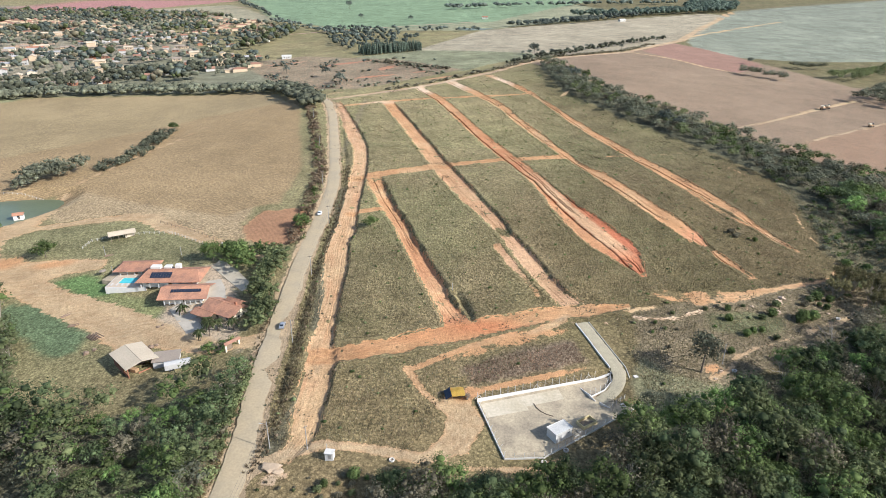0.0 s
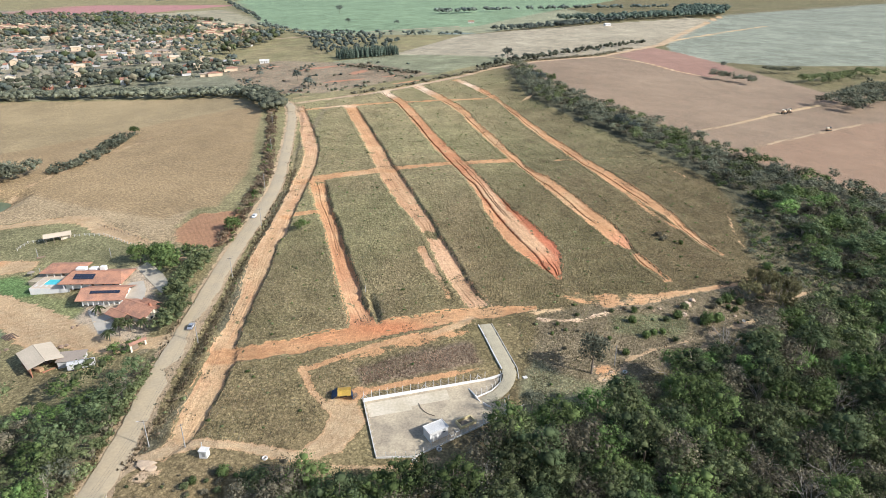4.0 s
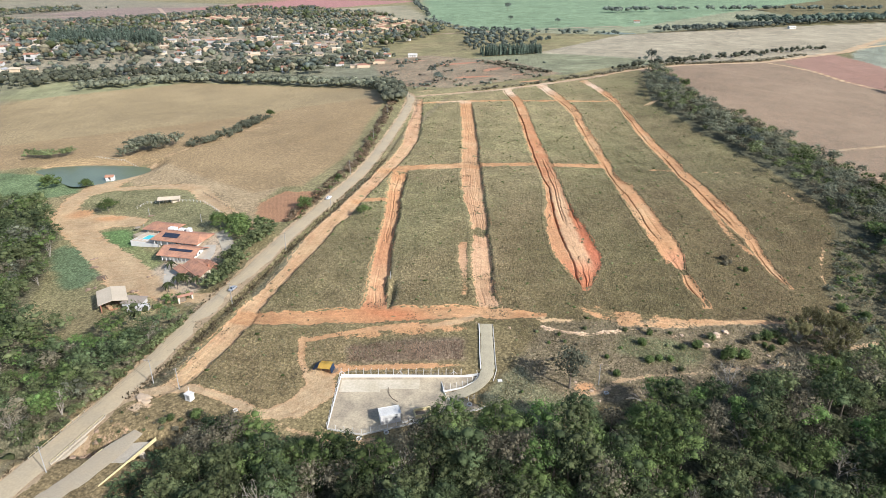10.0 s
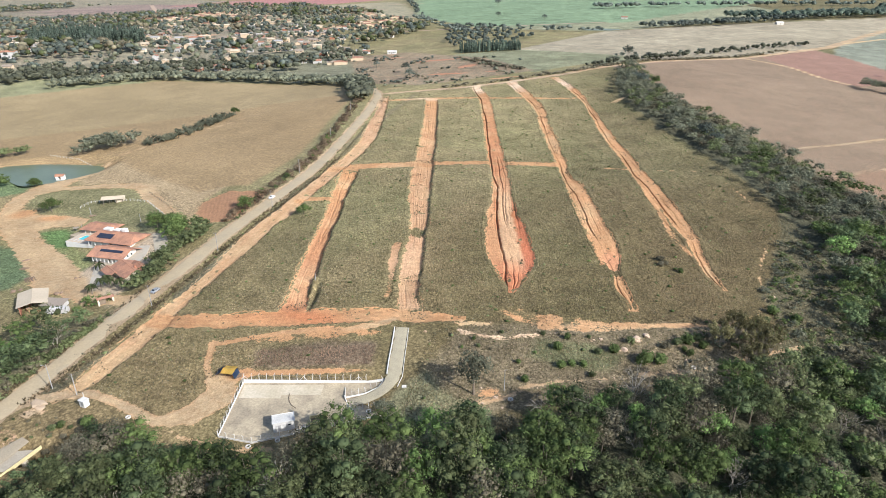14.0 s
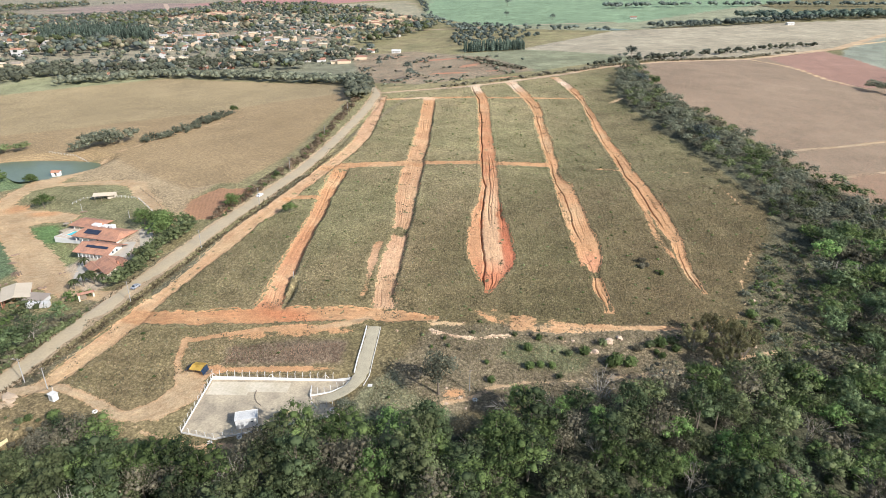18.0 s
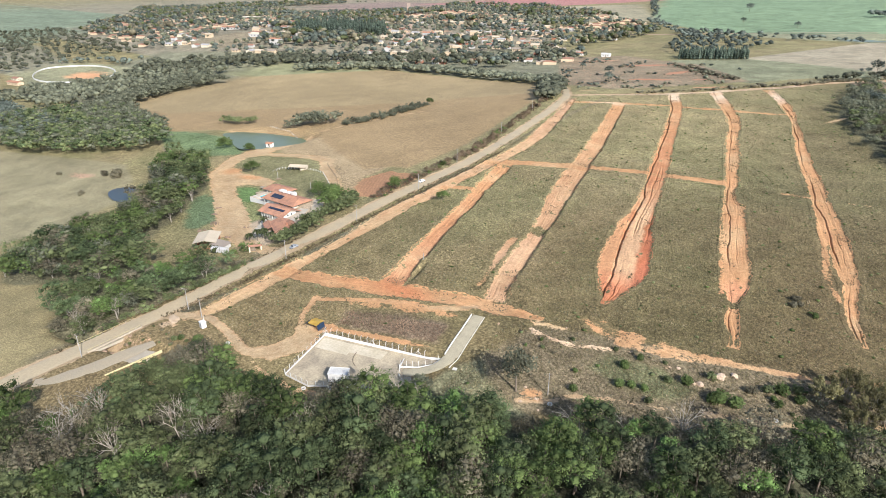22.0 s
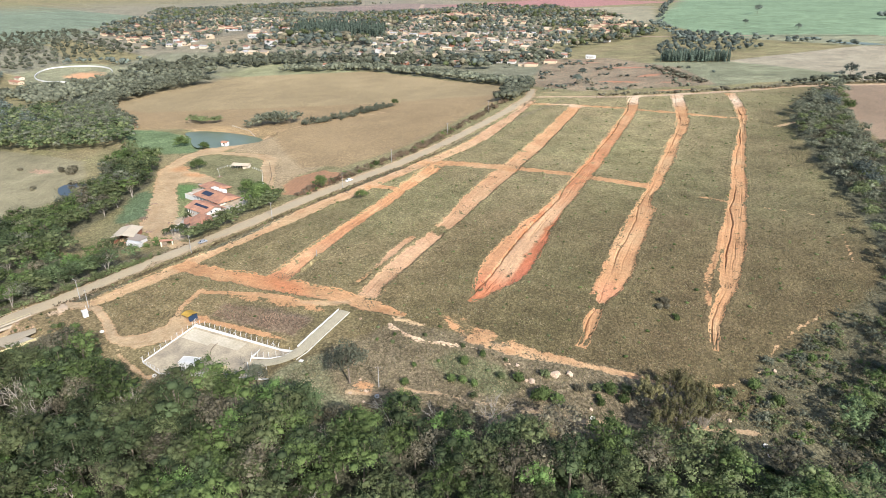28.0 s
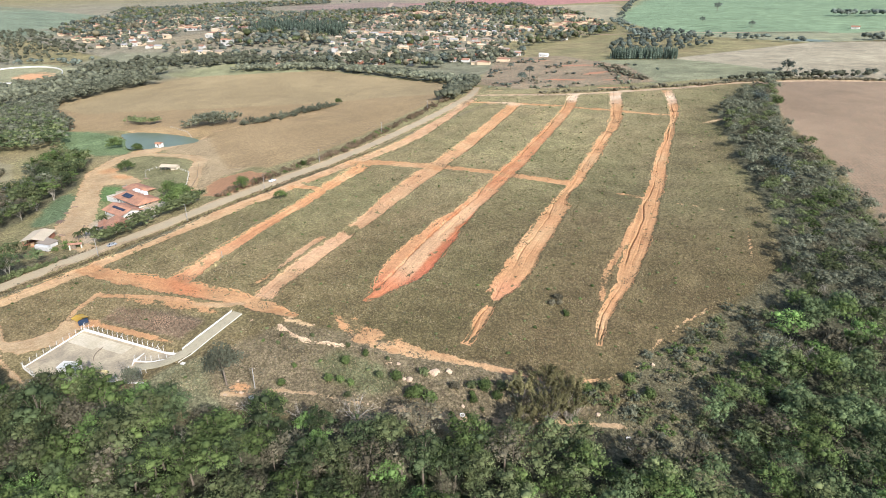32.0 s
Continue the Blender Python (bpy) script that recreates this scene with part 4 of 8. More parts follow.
def ground_many(x, y):
    j = np.clip(np.searchsorted(gx, x) - 1, 0, len(gx) - 2)
    i = np.clip(np.searchsorted(gy, y) - 1, 0, len(gy) - 2)
    f, g = (x - gx[j]) / (gx[j + 1] - gx[j]), (y - gy[i]) / (gy[i + 1] - gy[i])
    return (GZ[i, j] * (1 - f) + GZ[i, j + 1] * f) * (1 - g) + (GZ[i + 1, j] * (1 - f) + GZ[i + 1, j + 1] * f) * g


def bare_many(x, y):
    j = np.clip(np.searchsorted(gx, x), 0, len(gx) - 1)
    i = np.clip(np.searchsorted(gy, y), 0, len(gy) - 1)
    return np.maximum(bare, own)[i, j]


def make_land():
    rows, cols = SHAPE
    idx = np.arange(rows * cols).reshape(SHAPE)
    quads = np.stack([idx[:-1, :-1], idx[:-1, 1:], idx[1:, 1:], idx[1:, :-1]], axis=2).reshape(-1, 4)
    zq = zone[:-1, :-1].ravel()
    co = np.stack([GX, GY, GZ - dig], axis=2).reshape(-1, 3)
    cv, so, br = cover.reshape(-1, 3), soil.reshape(-1, 3), bare.ravel()
    named = {0: ("ground", "rolling land under dry olive grass and scrub", "ground")}
    for k, (name, line, depth, s0, s1, label) in enumerate(STREETS):
        named[k + 1] = (name, label, "road")
    named[100] = ("field", "brown harvested field with pale stubble", "field")
    named[101] = ("field", "bare ploughed field of reddish brown earth", "field")
    named[102] = ("field", "small ploughed patch of red earth", "field")
    named[104] = ("field", "dry olive-tan grass field beside the road", "field")
    named[103] = ("field", "dry tan pasture with cattle paths", "field")
    for z, (name, label, cat) in named.items():
        qs = quads[zq == z]
        if not len(qs):
            continue
        used, inv = np.unique(qs, return_inverse=True)
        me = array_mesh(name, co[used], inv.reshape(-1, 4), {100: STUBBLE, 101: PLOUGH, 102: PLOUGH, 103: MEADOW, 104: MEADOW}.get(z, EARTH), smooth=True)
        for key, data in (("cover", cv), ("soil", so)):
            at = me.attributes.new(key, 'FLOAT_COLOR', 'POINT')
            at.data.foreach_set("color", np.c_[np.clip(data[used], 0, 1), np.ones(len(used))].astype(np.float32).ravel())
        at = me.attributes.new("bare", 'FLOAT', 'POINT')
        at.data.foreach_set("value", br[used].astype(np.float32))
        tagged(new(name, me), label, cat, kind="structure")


make_land()


def sampled(data, x, y):
    j = np.clip(np.searchsorted(gx, x) - 1, 0, len(gx) - 2)
    i = np.clip(np.searchsorted(gy, y) - 1, 0, len(gy) - 2)
    f, g = (x - gx[j]) / (gx[j + 1] - gx[j]), (y - gy[i]) / (gy[i + 1] - gy[i])
    if data.ndim == 3:
        f, g = f[..., None], g[..., None]
    return (data[i, j] * (1 - f) + data[i, j + 1] * f) * (1 - g) + (data[i + 1, j] * (1 - f) + data[i + 1, j + 1] * f) * g


def street_surface(k, lift):
    """The finer surface of one street: ragged edges, low banks, rain gullies and rills."""
    name, line, depth, s0, s1, label = STREETS[k]
    pts = []
    for a, b in zip(line, line[1:]):
        m = max(1, int(math.dist(a[:2], b[:2]) / 0.9))
        pts += [tuple(a[i] + (b[i] - a[i]) * j / m for i in range(3)) for j in range(m)]
    p = np.array(pts + [line[-1]])
    for _ in range(20):
        p[1:-1] = (p[:-2] + 2 * p[1:-1] + p[2:]) / 4
    t = np.gradient(p[:, :2], axis=0)
    t /= np.linalg.norm(t, axis=1)[:, None]
    s = np.r_[0, np.cumsum(np.linalg.norm(np.diff(p[:, :2], axis=0), axis=1))]
    margin = 1.6 if k == 0 else 2.4
    cols = 78
    half = p[:, 2:3] / 2
    off = np.linspace(-1, 1, cols)[None] * (half + margin)
    x, y = p[:, :1] + t[:, 1:2] * off, p[:, 1:2] - t[:, :1] * off
    S = s[:, None] + 0 * off
    side = np.sign(off)
    rag = 0.9 * grain_noise(S, side * 50 + 7 * k, 11, 60 + k) + 0.75 * grain_noise(S, side * 50, 4.2, 61 + k) + 0.5 * grain_noise(x, y, 1.7, 62 + k) + 0.3 * grain_noise(x, y, 0.8, 63) + 0.55 * grain_noise(S, side * 50 + 3, 1.3, 64 + k)
    room = half - np.abs(off) + rag * np.where(half > 3, 0.95, 0.45)
    on = np.clip(room / 0.7 + 0.5, 0, 1) * (1 - grass_tongue(x, y))
    cross = np.zeros(x.shape)
    for j in FINE:
        if j != k:
            o2, h2 = along(x, y, STREETS[j][1])[:2]
            cross = np.maximum(cross, np.clip((h2 - np.abs(o2) + 0.5 * rag) / 0.7 + 0.5, 0, 1))
    ends = np.clip(np.minimum(S, s[-1] - S) / 5, 0, 1)
    weeds = np.clip(grain_noise(x, y, 2.6, 70 + k) + 0.6 * grain_noise(x, y, 1.6, 71) - 0.84, 0, 1) * 2.4
    sh = np.maximum(np.maximum(sampled(bare, x, y), cross), on * (1 - np.clip(weeds, 0, 0.9)))
    z = sampled(GZ, x, y) + lift - 0.18 * np.maximum(np.clip(room / 0.6, 0, 1) * ends, cross)
    col = sampled(soil, x, y)
    if k == 3:
        low = np.clip((S[-1, 0] * 0.34 - S) / 25, 0, 1) * np.clip((S - 16) / 14, 0, 1)
        for sel, c in ((-3.4 - off, (0.55, 0.30, 0.145)), (4.2 - np.abs(off - 1.0), (0.57, 0.38, 0.21)), (off - 5.2, (0.44, 0.145, 0.07))):
            q = (low * np.clip(sel / 1.8 + 0.5 + 0.6 * rag, 0, 1) * 0.75)[..., None]
            col = col * (1 - q) + np.array(c) * q
    run = 0.5 + 0.5 * grain_noise(off * 1.6 + 0.5 * grain_noise(S, S * 0, 9, 5), S / 26, 1.0, 73 + k)
    fine_run = 0.5 + 0.5 * grain_noise(off * 3.1 + 0.4 * grain_noise(S, S * 0, 6, 6), S / 13, 1.0, 83 + k)
    col = col * (0.86 + 0.16 * run + 0.12 * fine_run)[..., None]
    warm = (0.34 * np.clip(run + 0.5 * grain_noise(x, y, 9, 84) - 0.55, 0, 1))[..., None]
    col = col * (1 - warm) + np.array([0.46, 0.20, 0.10]) * warm
    rills = [(k, n * 1.45 - 4.6 + 0.37 * (k % 3) + 0.5 * math.sin(7.3 * n + k), 0.10 if k in (0, 9) else 0.18) for n in range(7)] if depth > 0.45 else []
    for g, at, deep in GULLIES + rills:
        if g != k:
            continue
        big = deep > 0.2
        mid = at * np.minimum(1, half / 5) + (1.0 if big else 0.5) * grain_noise(S, S * 0 + at * 9.7, 19, 7) + 0.35 * grain_noise(S, S * 0 + at * 5.3, 5, 8) + 0.12 * grain_noise(S, S * 0 + at, 1.8, 9)
        much = np.clip(0.55 + 0.75 * grain_noise(S, S * 0 + at * 3, 26, 10), 0, 1) * ends
        if k == 3:
            much = np.maximum(much, 0.8 * ends * (at < -3)) * (1 - 0.78 * np.clip((S - 150) / 50, 0, 1) * (at > -3))
        wide = (0.19 + 0.12 * deep * much) if big else 0.2
        z = z - ((1.15 if k == 3 else 0.72) if big else 0.55) * deep * np.exp(-(np.abs(off - mid) / wide) ** 3) * much * (room > -0.3)
    z = z - 0.5 * np.clip((np.abs(off) - half - margin + 0.5) / 0.5, 0, 1) * (1 - np.clip(sampled(dig, x, y) * 4, 0, 1))
    idx = np.arange(x.size).reshape(x.shape)
    quads = np.stack([idx[:-1, :-1], idx[1:, :-1], idx[1:, 1:], idx[:-1, 1:]], axis=2).reshape(-1, 4)
    quads = quads[:, ::-1]
    me = array_mesh(name, np.stack([x, y, z], axis=2).reshape(-1, 3), quads, EARTH, smooth=True)
    for key, data in (("cover", sampled(cover, x, y)), ("soil", col)):
        at = me.attributes.new(key, 'FLOAT_COLOR', 'POINT')
        at.data.foreach_set("color", np.c_[np.clip(data.reshape(-1, 3), 0, 1), np.ones(x.size)].astype(np.float32).ravel())
    at = me.attributes.new("bare", 'FLOAT', 'POINT')
    at.data.foreach_set("value", sh.astype(np.float32).ravel())
    return tagged(new(name, me), label, "road", kind="structure")


for rank, k in enumerate(FINE):
    street_surface(k, 0.06 + 0.012 * rank)


def ribbon(name, line, lift, material, label, category, thick=0.0, step=2.5, level=None):
    """A paved strip laid along a line of (x, y, width)."""
    pts = []
    for a, b in zip(line, line[1:]):
        k = max(1, int(math.dist(a[:2], b[:2]) / step))
        pts += [tuple(a[i] + (b[i] - a[i]) * j / k for i in range(3)) for j in range(k)]
    pts.append(line[-1])
    p = np.array(pts)
    for _ in range(6):
        p[1:-1] = (p[:-2] + 2 * p[1:-1] + p[2:]) / 4
    t = np.gradient(p[:, :2], axis=0)
    t /= np.linalg.norm(t, axis=1)[:, None]
    nrm = np.c_[t[:, 1], -t[:, 0]]
    cross = np.linspace(-0.5, 0.5, 7)
    zc = land(p[:, 0], p[:, 1]) if level is None else level(p[:, 0], p[:, 1])
    rag = 0.16 * np.random.default_rng(4).standard_normal(len(p))
    v = []
    for c in cross:
        q = p[:, :2] + nrm * (p[:, 2:3] * c + (rag[:, None] * np.sign(c) if abs(c) > 0.45 else 0))
        v.append(np.c_[q, zc + lift - 0.12 * abs(c) * 2 * (abs(c) > 0.45)])
    v = np.stack(v, axis=1).reshape(-1, 3)
    n, m = len(p), len(cross)
    idx = np.arange(n * m).reshape(n, m)
    f = np.stack([idx[:-1, :-1], idx[:-1, 1:], idx[1:, 1:], idx[1:, :-1]], axis=2).reshape(-1, 4)
    me = array_mesh(name, v, f, material, smooth=True)
    return tagged(new(name, me), label, category, kind="structure")


ribbon("road", MAIN_ROAD, 0.02, ASPHALT, "dusty pale grey paved country road", "road")


def sheet(name, poly, z, material, label, category):
    bm = BM()
    bm.faces.new([bm.verts.new((x, y, z(x, y) if callable(z) else z)) for x, y in poly])
    bmesh.ops.triangulate(bm, faces=bm.faces[:])
    bmesh.ops.recalc_face_normals(bm, faces=bm.faces[:])
    ob = mesh_object(name, bm, material)
    return tagged(ob, label, category, kind="structure")


def rounded(poly, k=2):
    for _ in range(k):
        out = []
        for a, b in zip(poly, poly[1:] + poly[:1]):
            out += [(a[0] * .75 + b[0] * .25, a[1] * .75 + b[1] * .25), (a[0] * .25 + b[0] * .75, a[1] * .25 + b[1] * .75)]
        poly = out
    return poly


sheet("water", rounded(POND), -1.6, WATER, "still grey-green farm pond", "pond")
sheet("water", rounded(POND_SMALL), -10.6, DARK_WATER, "small dark pond in the pasture", "pond")
sheet("water", rounded(POND_FAR), float(land(55, 1095)) - 0.6, WATER, "distant pale pond between fields", "pond")

# ---- growth ----


def leaf_cloud(rng, lobes, count, size, lift=0.35, shell=(0.70, 1.26)):
    """Leaf clumps over the lobes (x, y, z, rx, ry, rz) of a crown: small three-cornered sprays, each an island."""
    lobes = np.array(lobes, float)
    area = (lobes[:, 3] * lobes[:, 4] + lobes[:, 4] * lobes[:, 5] + lobes[:, 3] * lobes[:, 5])
    pick = rng.choice(len(lobes), count, p=area / area.sum())
    d = rng.standard_normal((count, 3))
    d[:, 2] += lift
    d /= np.linalg.norm(d, axis=1)[:, None]
    r = rng.uniform(*shell, (count, 1))
    c = lobes[pick, :3] + d * lobes[pick, 3:] * r
    n = d + 0.42 * rng.standard_normal((count, 3)) + np.array([0, 0, 0.2])
    n /= np.linalg.norm(n, axis=1)[:, None]
    u = np.cross(n, rng.standard_normal((count, 3)))
    u /= np.linalg.norm(u, axis=1)[:, None]
    v = np.cross(n, u)
    s = size * rng.uniform(0.6, 1.4, (count, 1))
    k = s * rng.uniform(0.8, 1.5, (count, 1))
    q = np.stack([c - u * s, c + u * s, c + v * k * 1.2], axis=1)
    f = np.arange(count * 3).reshape(-1, 3)
    return q.reshape(-1, 3), np.c_[f, f[:, 2]]


def cores(lobes, share, rng, fine=1):
    """Dim bodies inside the lobes, so that a crown is not see-through."""
    bm = BM()
    for x, y, z, a, b, c in lobes:
        r = bmesh.ops.create_icosphere(bm, subdivisions=fine, radius=1.0)
        for vert in r["verts"]:
            w = share * rng.uniform(0.6, 1.25)
            vert.co = Vector((x + vert.co.x * a * w, y + vert.co.y * b * w, z + vert.co.z * c * w))
    vs = np.array([v.co[:] for v in bm.verts])
    bm.verts.index_update()
    fs = np.array([[v.index for v in f.verts] for f in bm.faces])
    bm.free()
    return vs, fs


def crown_arrays(rng, lobes, count, size, share=0.7, fine=1, lift=0.35):
    v, f = leaf_cloud(rng, lobes, count, size, lift)
    if share:
        cv, cf = cores(lobes, share, rng, fine)
        f = np.vstack([f, np.c_[cf, cf[:, 2]] + len(v)])
        v = np.vstack([v, cv])
    return v, f


def quads_mesh(name, v, f, material):
    """A mesh of four-cornered faces, of which some repeat their last corner (three-cornered)."""
    tri = f[:, 2] == f[:, 3]
    sizes = np.where(tri, 3, 4)
    flat = f.ravel()[np.stack([np.ones(len(f), bool)] * 3 + [~tri], axis=1).ravel()]
    me = bpy.data.meshes.new(name)
    me.vertices.add(len(v))
    me.vertices.foreach_set("co", np.ascontiguousarray(v, np.float32).ravel())
    me.loops.add(len(flat))
    me.loops.foreach_set("vertex_index", flat.astype(np.int32))
    me.polygons.add(len(f))
    me.polygons.foreach_set("loop_start", np.r_[0, np.cumsum(sizes)[:-1]].astype(np.int32))
    me.update(calc_edges=True)
    me.materials.append(material)
    return me


def broad_lobes(rng, height, width, count=7):
    """Lobes of a broadleaf crown from about two fifths of its height up: an inner body and uneven boughs spread over its dome."""
    tall = rng.uniform(0.24, 0.38)
    out = [(0, 0, height * 0.58, width * 0.24, width * 0.24, height * 0.18)]
    lean = rng.uniform(-0.06, 0.06, 2) * width
    for i in range(count):
        up = 1 - (i + 0.5) / count * 1.15
        a = 2.4 * i + rng.uniform(-0.5, 0.5)
        r = width * 0.46 * math.sqrt(max(0.0, 1 - max(up, -0.1) ** 2)) * rng.uniform(0.62, 1.15)
        s = width * rng.uniform(0.105, 0.20) * (1.0 + 2.0 / count)
        z = height * (0.58 + tall * up * rng.uniform(0.6, 1.15))
        out.append((r * math.cos(a) + lean[0], r * math.sin(a) + lean[1], z, s * rng.uniform(0.85, 1.35), s * rng.uniform(0.85, 1.35), s * rng.uniform(0.6, 0.95)))
    return out


def trunk_bm(rng, height, lobes, thick=0.22):
    bm = BM()
    bend = Vector((rng.uniform(-.5, .5), rng.uniform(-.5, .5), 0))
    p0, p1 = Vector((0, 0, -0.6)), Vector((0, 0, height * 0.3)) + bend * 0.5
    p2 = Vector((0, 0, height * 0.62)) + bend
    rod(bm, p0, p1, thick, thick * 0.75)
    rod(bm, p1, p2, thick * 0.75, thick * 0.4, 6)
    for x, y, z, *_ in lobes[1:6]:
        rod(bm, p1.lerp(p2, rng.uniform(0.1, 0.8)), (x * 0.9, y * 0.9, z * 0.97), thick * 0.4, thick * 0.12, 5)
    return bm


def branches(bm, rng, a, d, length, r, depth):
    """A forking leafless limb."""
    b = a + d * length
    rod(bm, a, b, r, r * 0.62, 5 if depth > 2 else 4)
    if depth == 0:
        return
    for _ in range(3 if depth > 1 else 2):
        e = (d + Vector(rng.uniform(-0.75, 0.75, 3)) + Vector((0, 0, 0.14))).normalized()
        branches(bm, rng, a.lerp(b, rng.uniform(0.65, 1.0)), e, length * rng.uniform(0.58, 0.8), r * 0.55, depth - 1)


def broadleaf(name, seed, height, width, leaf, size, count, label, category="tree", lobes=18, share=0.5):
    rng = np.random.default_rng(seed)
    t = thing(name, Matrix.Identity(4), label, category)
    lb = broad_lobes(rng, height, width, lobes)
    part("trunk", trunk_bm(rng, height, lb, 0.10 + height * 0.014), BARK, t)
    v, f = crown_arrays(rng, lb, count, size, share)
    c = new("crown", quads_mesh("crown", v, f, leaf))
    c.parent = t
    return t


def bare_tree(seed, height, label):
    rng = np.random.default_rng(seed)
    t = thing("bare_tree", Matrix.Identity(4), label, "tree")
    bm = BM()
    for _ in range(3):
        branches(bm, rng, Vector((0, 0, -0.4)), Vector((rng.uniform(-.28, .28), rng.uniform(-.28, .28), 1)).normalized(), height * 0.40, 0.17, 3)
    part("trunk", bm, PALE_BARK, t)
    lb = broad_lobes(rng, height * 0.98, height * 0.55, 6)
    v, f = crown_arrays(rng, lb, 160, 0.2, 0)
    c = new("crown", quads_mesh("crown", v, f, LEAF_DRY))
    c.parent = t
    return t


def shrub(seed, height, width, leaf, label, count=130, size=0.22):
    rng = np.random.default_rng(seed)
    t = thing("shrub", Matrix.Identity(4), label, "shrub")
    lb = [(rng.uniform(-.25, .25) * width, rng.uniform(-.25, .25) * width, height * rng.uniform(0.35, 0.6), width * 0.3, width * 0.3, height * 0.4) for _ in range(4)]
    bm = BM()
    for x, y, z, *_ in lb:
        rod(bm, (0, 0, -0.2), (x, y, z), 0.05, 0.02, 4)
    part("stem", bm, BARK, t)
    v, f = crown_arrays(rng, lb, count * 2, size, 0.55)
    c = new("crown", quads_mesh("crown", v, f, leaf))
    c.parent = t
    return t


def scatter(poly, step, rng, jitter=0.42):
    xs, ys = [p[0] for p in poly], [p[1] for p in poly]
    x, y = np.meshgrid(np.arange(min(xs), max(xs), step), np.arange(min(ys), max(ys), step))
    x = (x + rng.uniform(-jitter, jitter, x.shape) * step).ravel()
    y = (y + rng.uniform(-jitter, jitter, y.shape) * step).ravel()
    keep = inside(x, y, poly)
    return np.c_[x, y][keep]


def strip(line, width, step, rng):
    """Points strewn along a line of (x, y)."""
    out = []
    for a, b in zip(line, line[1:]):
        k = max(1, int(math.dist(a, b) * width / step ** 2))
        for _ in range(k):
            s = rng.uniform()
            dx, dy = b[0] - a[0], b[1] - a[1]
            ln = math.hypot(dx, dy)
            o = rng.uniform(-0.5, 0.5) * width
            out.append((a[0] + s * dx + o * dy / ln, a[1] + s * dy - o * dx / ln))
    return np.array(out)


CLEAR = [(-222, 197, 22, 16), (-512, 512, 34, 62), (-783, 406, 108, 62), (-770, 660, 60, 70), (-1330, 1530, 240, 330)]


def stuff(name, pts, templates, sizes, material, label, rng, squash=(0.85, 1.2)):
    """Many plants joined: each point takes a template, turned and scaled to a size in metres (the templates are one metre high)."""
    for cx, cy, ra, rb in CLEAR:
        pts = pts[np.hypot((pts[:, 0] - cx) / ra, (pts[:, 1] - cy) / rb) > 1]
    vs, fs, base = [], [], 0
    pick = rng.integers(0, len(templates), len(pts))
    z = ground_many(pts[:, 0], pts[:, 1])
    for k, (tv, tf) in enumerate(templates):
        p, pz = pts[pick == k], z[pick == k]
        n = len(p)
        if not n:
            continue
        a = rng.uniform(0, 2 * math.pi, n)
        s = rng.uniform(*sizes, n)
        w = s * rng.uniform(*squash, n)
        c, sn = np.cos(a)[:, None], np.sin(a)[:, None]
        x = (tv[None, :, 0] * c - tv[None, :, 1] * sn) * w[:, None] + p[:, :1]
        y = (tv[None, :, 0] * sn + tv[None, :, 1] * c) * w[:, None] + p[:, 1:2]
        h = tv[None, :, 2] * s[:, None] + pz[:, None]
        vs.append(np.stack([x, y, h], axis=2).reshape(-1, 3))
        fs.append((tf[None] + (np.arange(n) * len(tv))[:, None, None]).reshape(-1, 4) + base)
        base += n * len(tv)
    if not vs:
        return None
    return tagged(new(name, quads_mesh(name, np.vstack(vs), np.vstack(fs), material)), label, "trees" if "wood" in name else "plants", kind="stuff")


def unit_trees(seed, n, count, size, width=0.75, lobes=6, share=0.66):
    rng = np.random.default_rng(seed)
    out = []
    for _ in range(n):
        lb = broad_lobes(rng, 1.0, width, lobes)
        v, f = crown_arrays(rng, lb, count, size, share)
        out.append((v, f))
    return out


WEST_TREES = unit_trees(17, 7, 380, 0.026, 0.82, 9, 0.52)
FAR_TREES = unit_trees(12, 8, 22, 0.075, 0.85, 1, 0.92)
FAR_BUSHES = [(v * np.array([1.3, 1.3, 1]) - np.array([0, 0, 0.35]), f) for v, f in FAR_TREES]
SEMI_TREES = unit_trees(16, 7, 120, 0.038, 0.9, 4, 0.62)
MID_BUSHES = [(v * np.array([1.25, 1.25, 1.15]) - np.array([0, 0, 0.42]), f) for v, f in unit_trees(13, 5, 100, 0.05, 0.75, 5, 0.62)]
rng = np.random.default_rng(21)

# the wood below the plots: single trees
KINDS = [
    (0.27, [broadleaf("forest_tree", 100 + i, h, w, LEAF_DARK, 0.19, 1500, "tall dark green broadleaf forest tree", share=0.55) for i, (h, w) in enumerate(((12, 8), (13.5, 9), (10.5, 7.5), (14, 8)))]),
    (0.52, [broadleaf("forest_tree", 120 + i, h, w, LEAF_OLIVE, 0.18, 1500, "olive-grey forest tree with a thin crown", lobes=24, share=0.5) for i, (h, w) in enumerate(((11, 8), (12.5, 8.5), (9.5, 7)))]),
    (0.71, [broadleaf("forest_tree", 140 + i, h, w, LEAF_MID, 0.18, 1500, "mid-green rounded forest tree", share=0.55) for i, (h, w) in enumerate(((10.5, 8), (12, 8.5)))]),
    (0.79, [broadleaf("forest_tree", 160 + i, h, w, LEAF_BRIGHT, 0.18, 1300, "fresh bright green forest tree", lobes=14, share=0.55) for i, (h, w) in enumerate(((9, 6), (10, 7)))]),
    (0.95, [broadleaf("forest_tree", 180 + i, h, w, LEAF_DRY, 0.16, 1200, "dry greyish brown forest tree in leaf fall", lobes=26, share=0.35) for i, (h, w) in enumerate(((10, 7), (11.5, 8)))]),
    (1.01, [bare_tree(200 + i, h, "leafless pale grey branching tree") for i, h in enumerate((12, 13.5, 11))]),
]
USED = set()


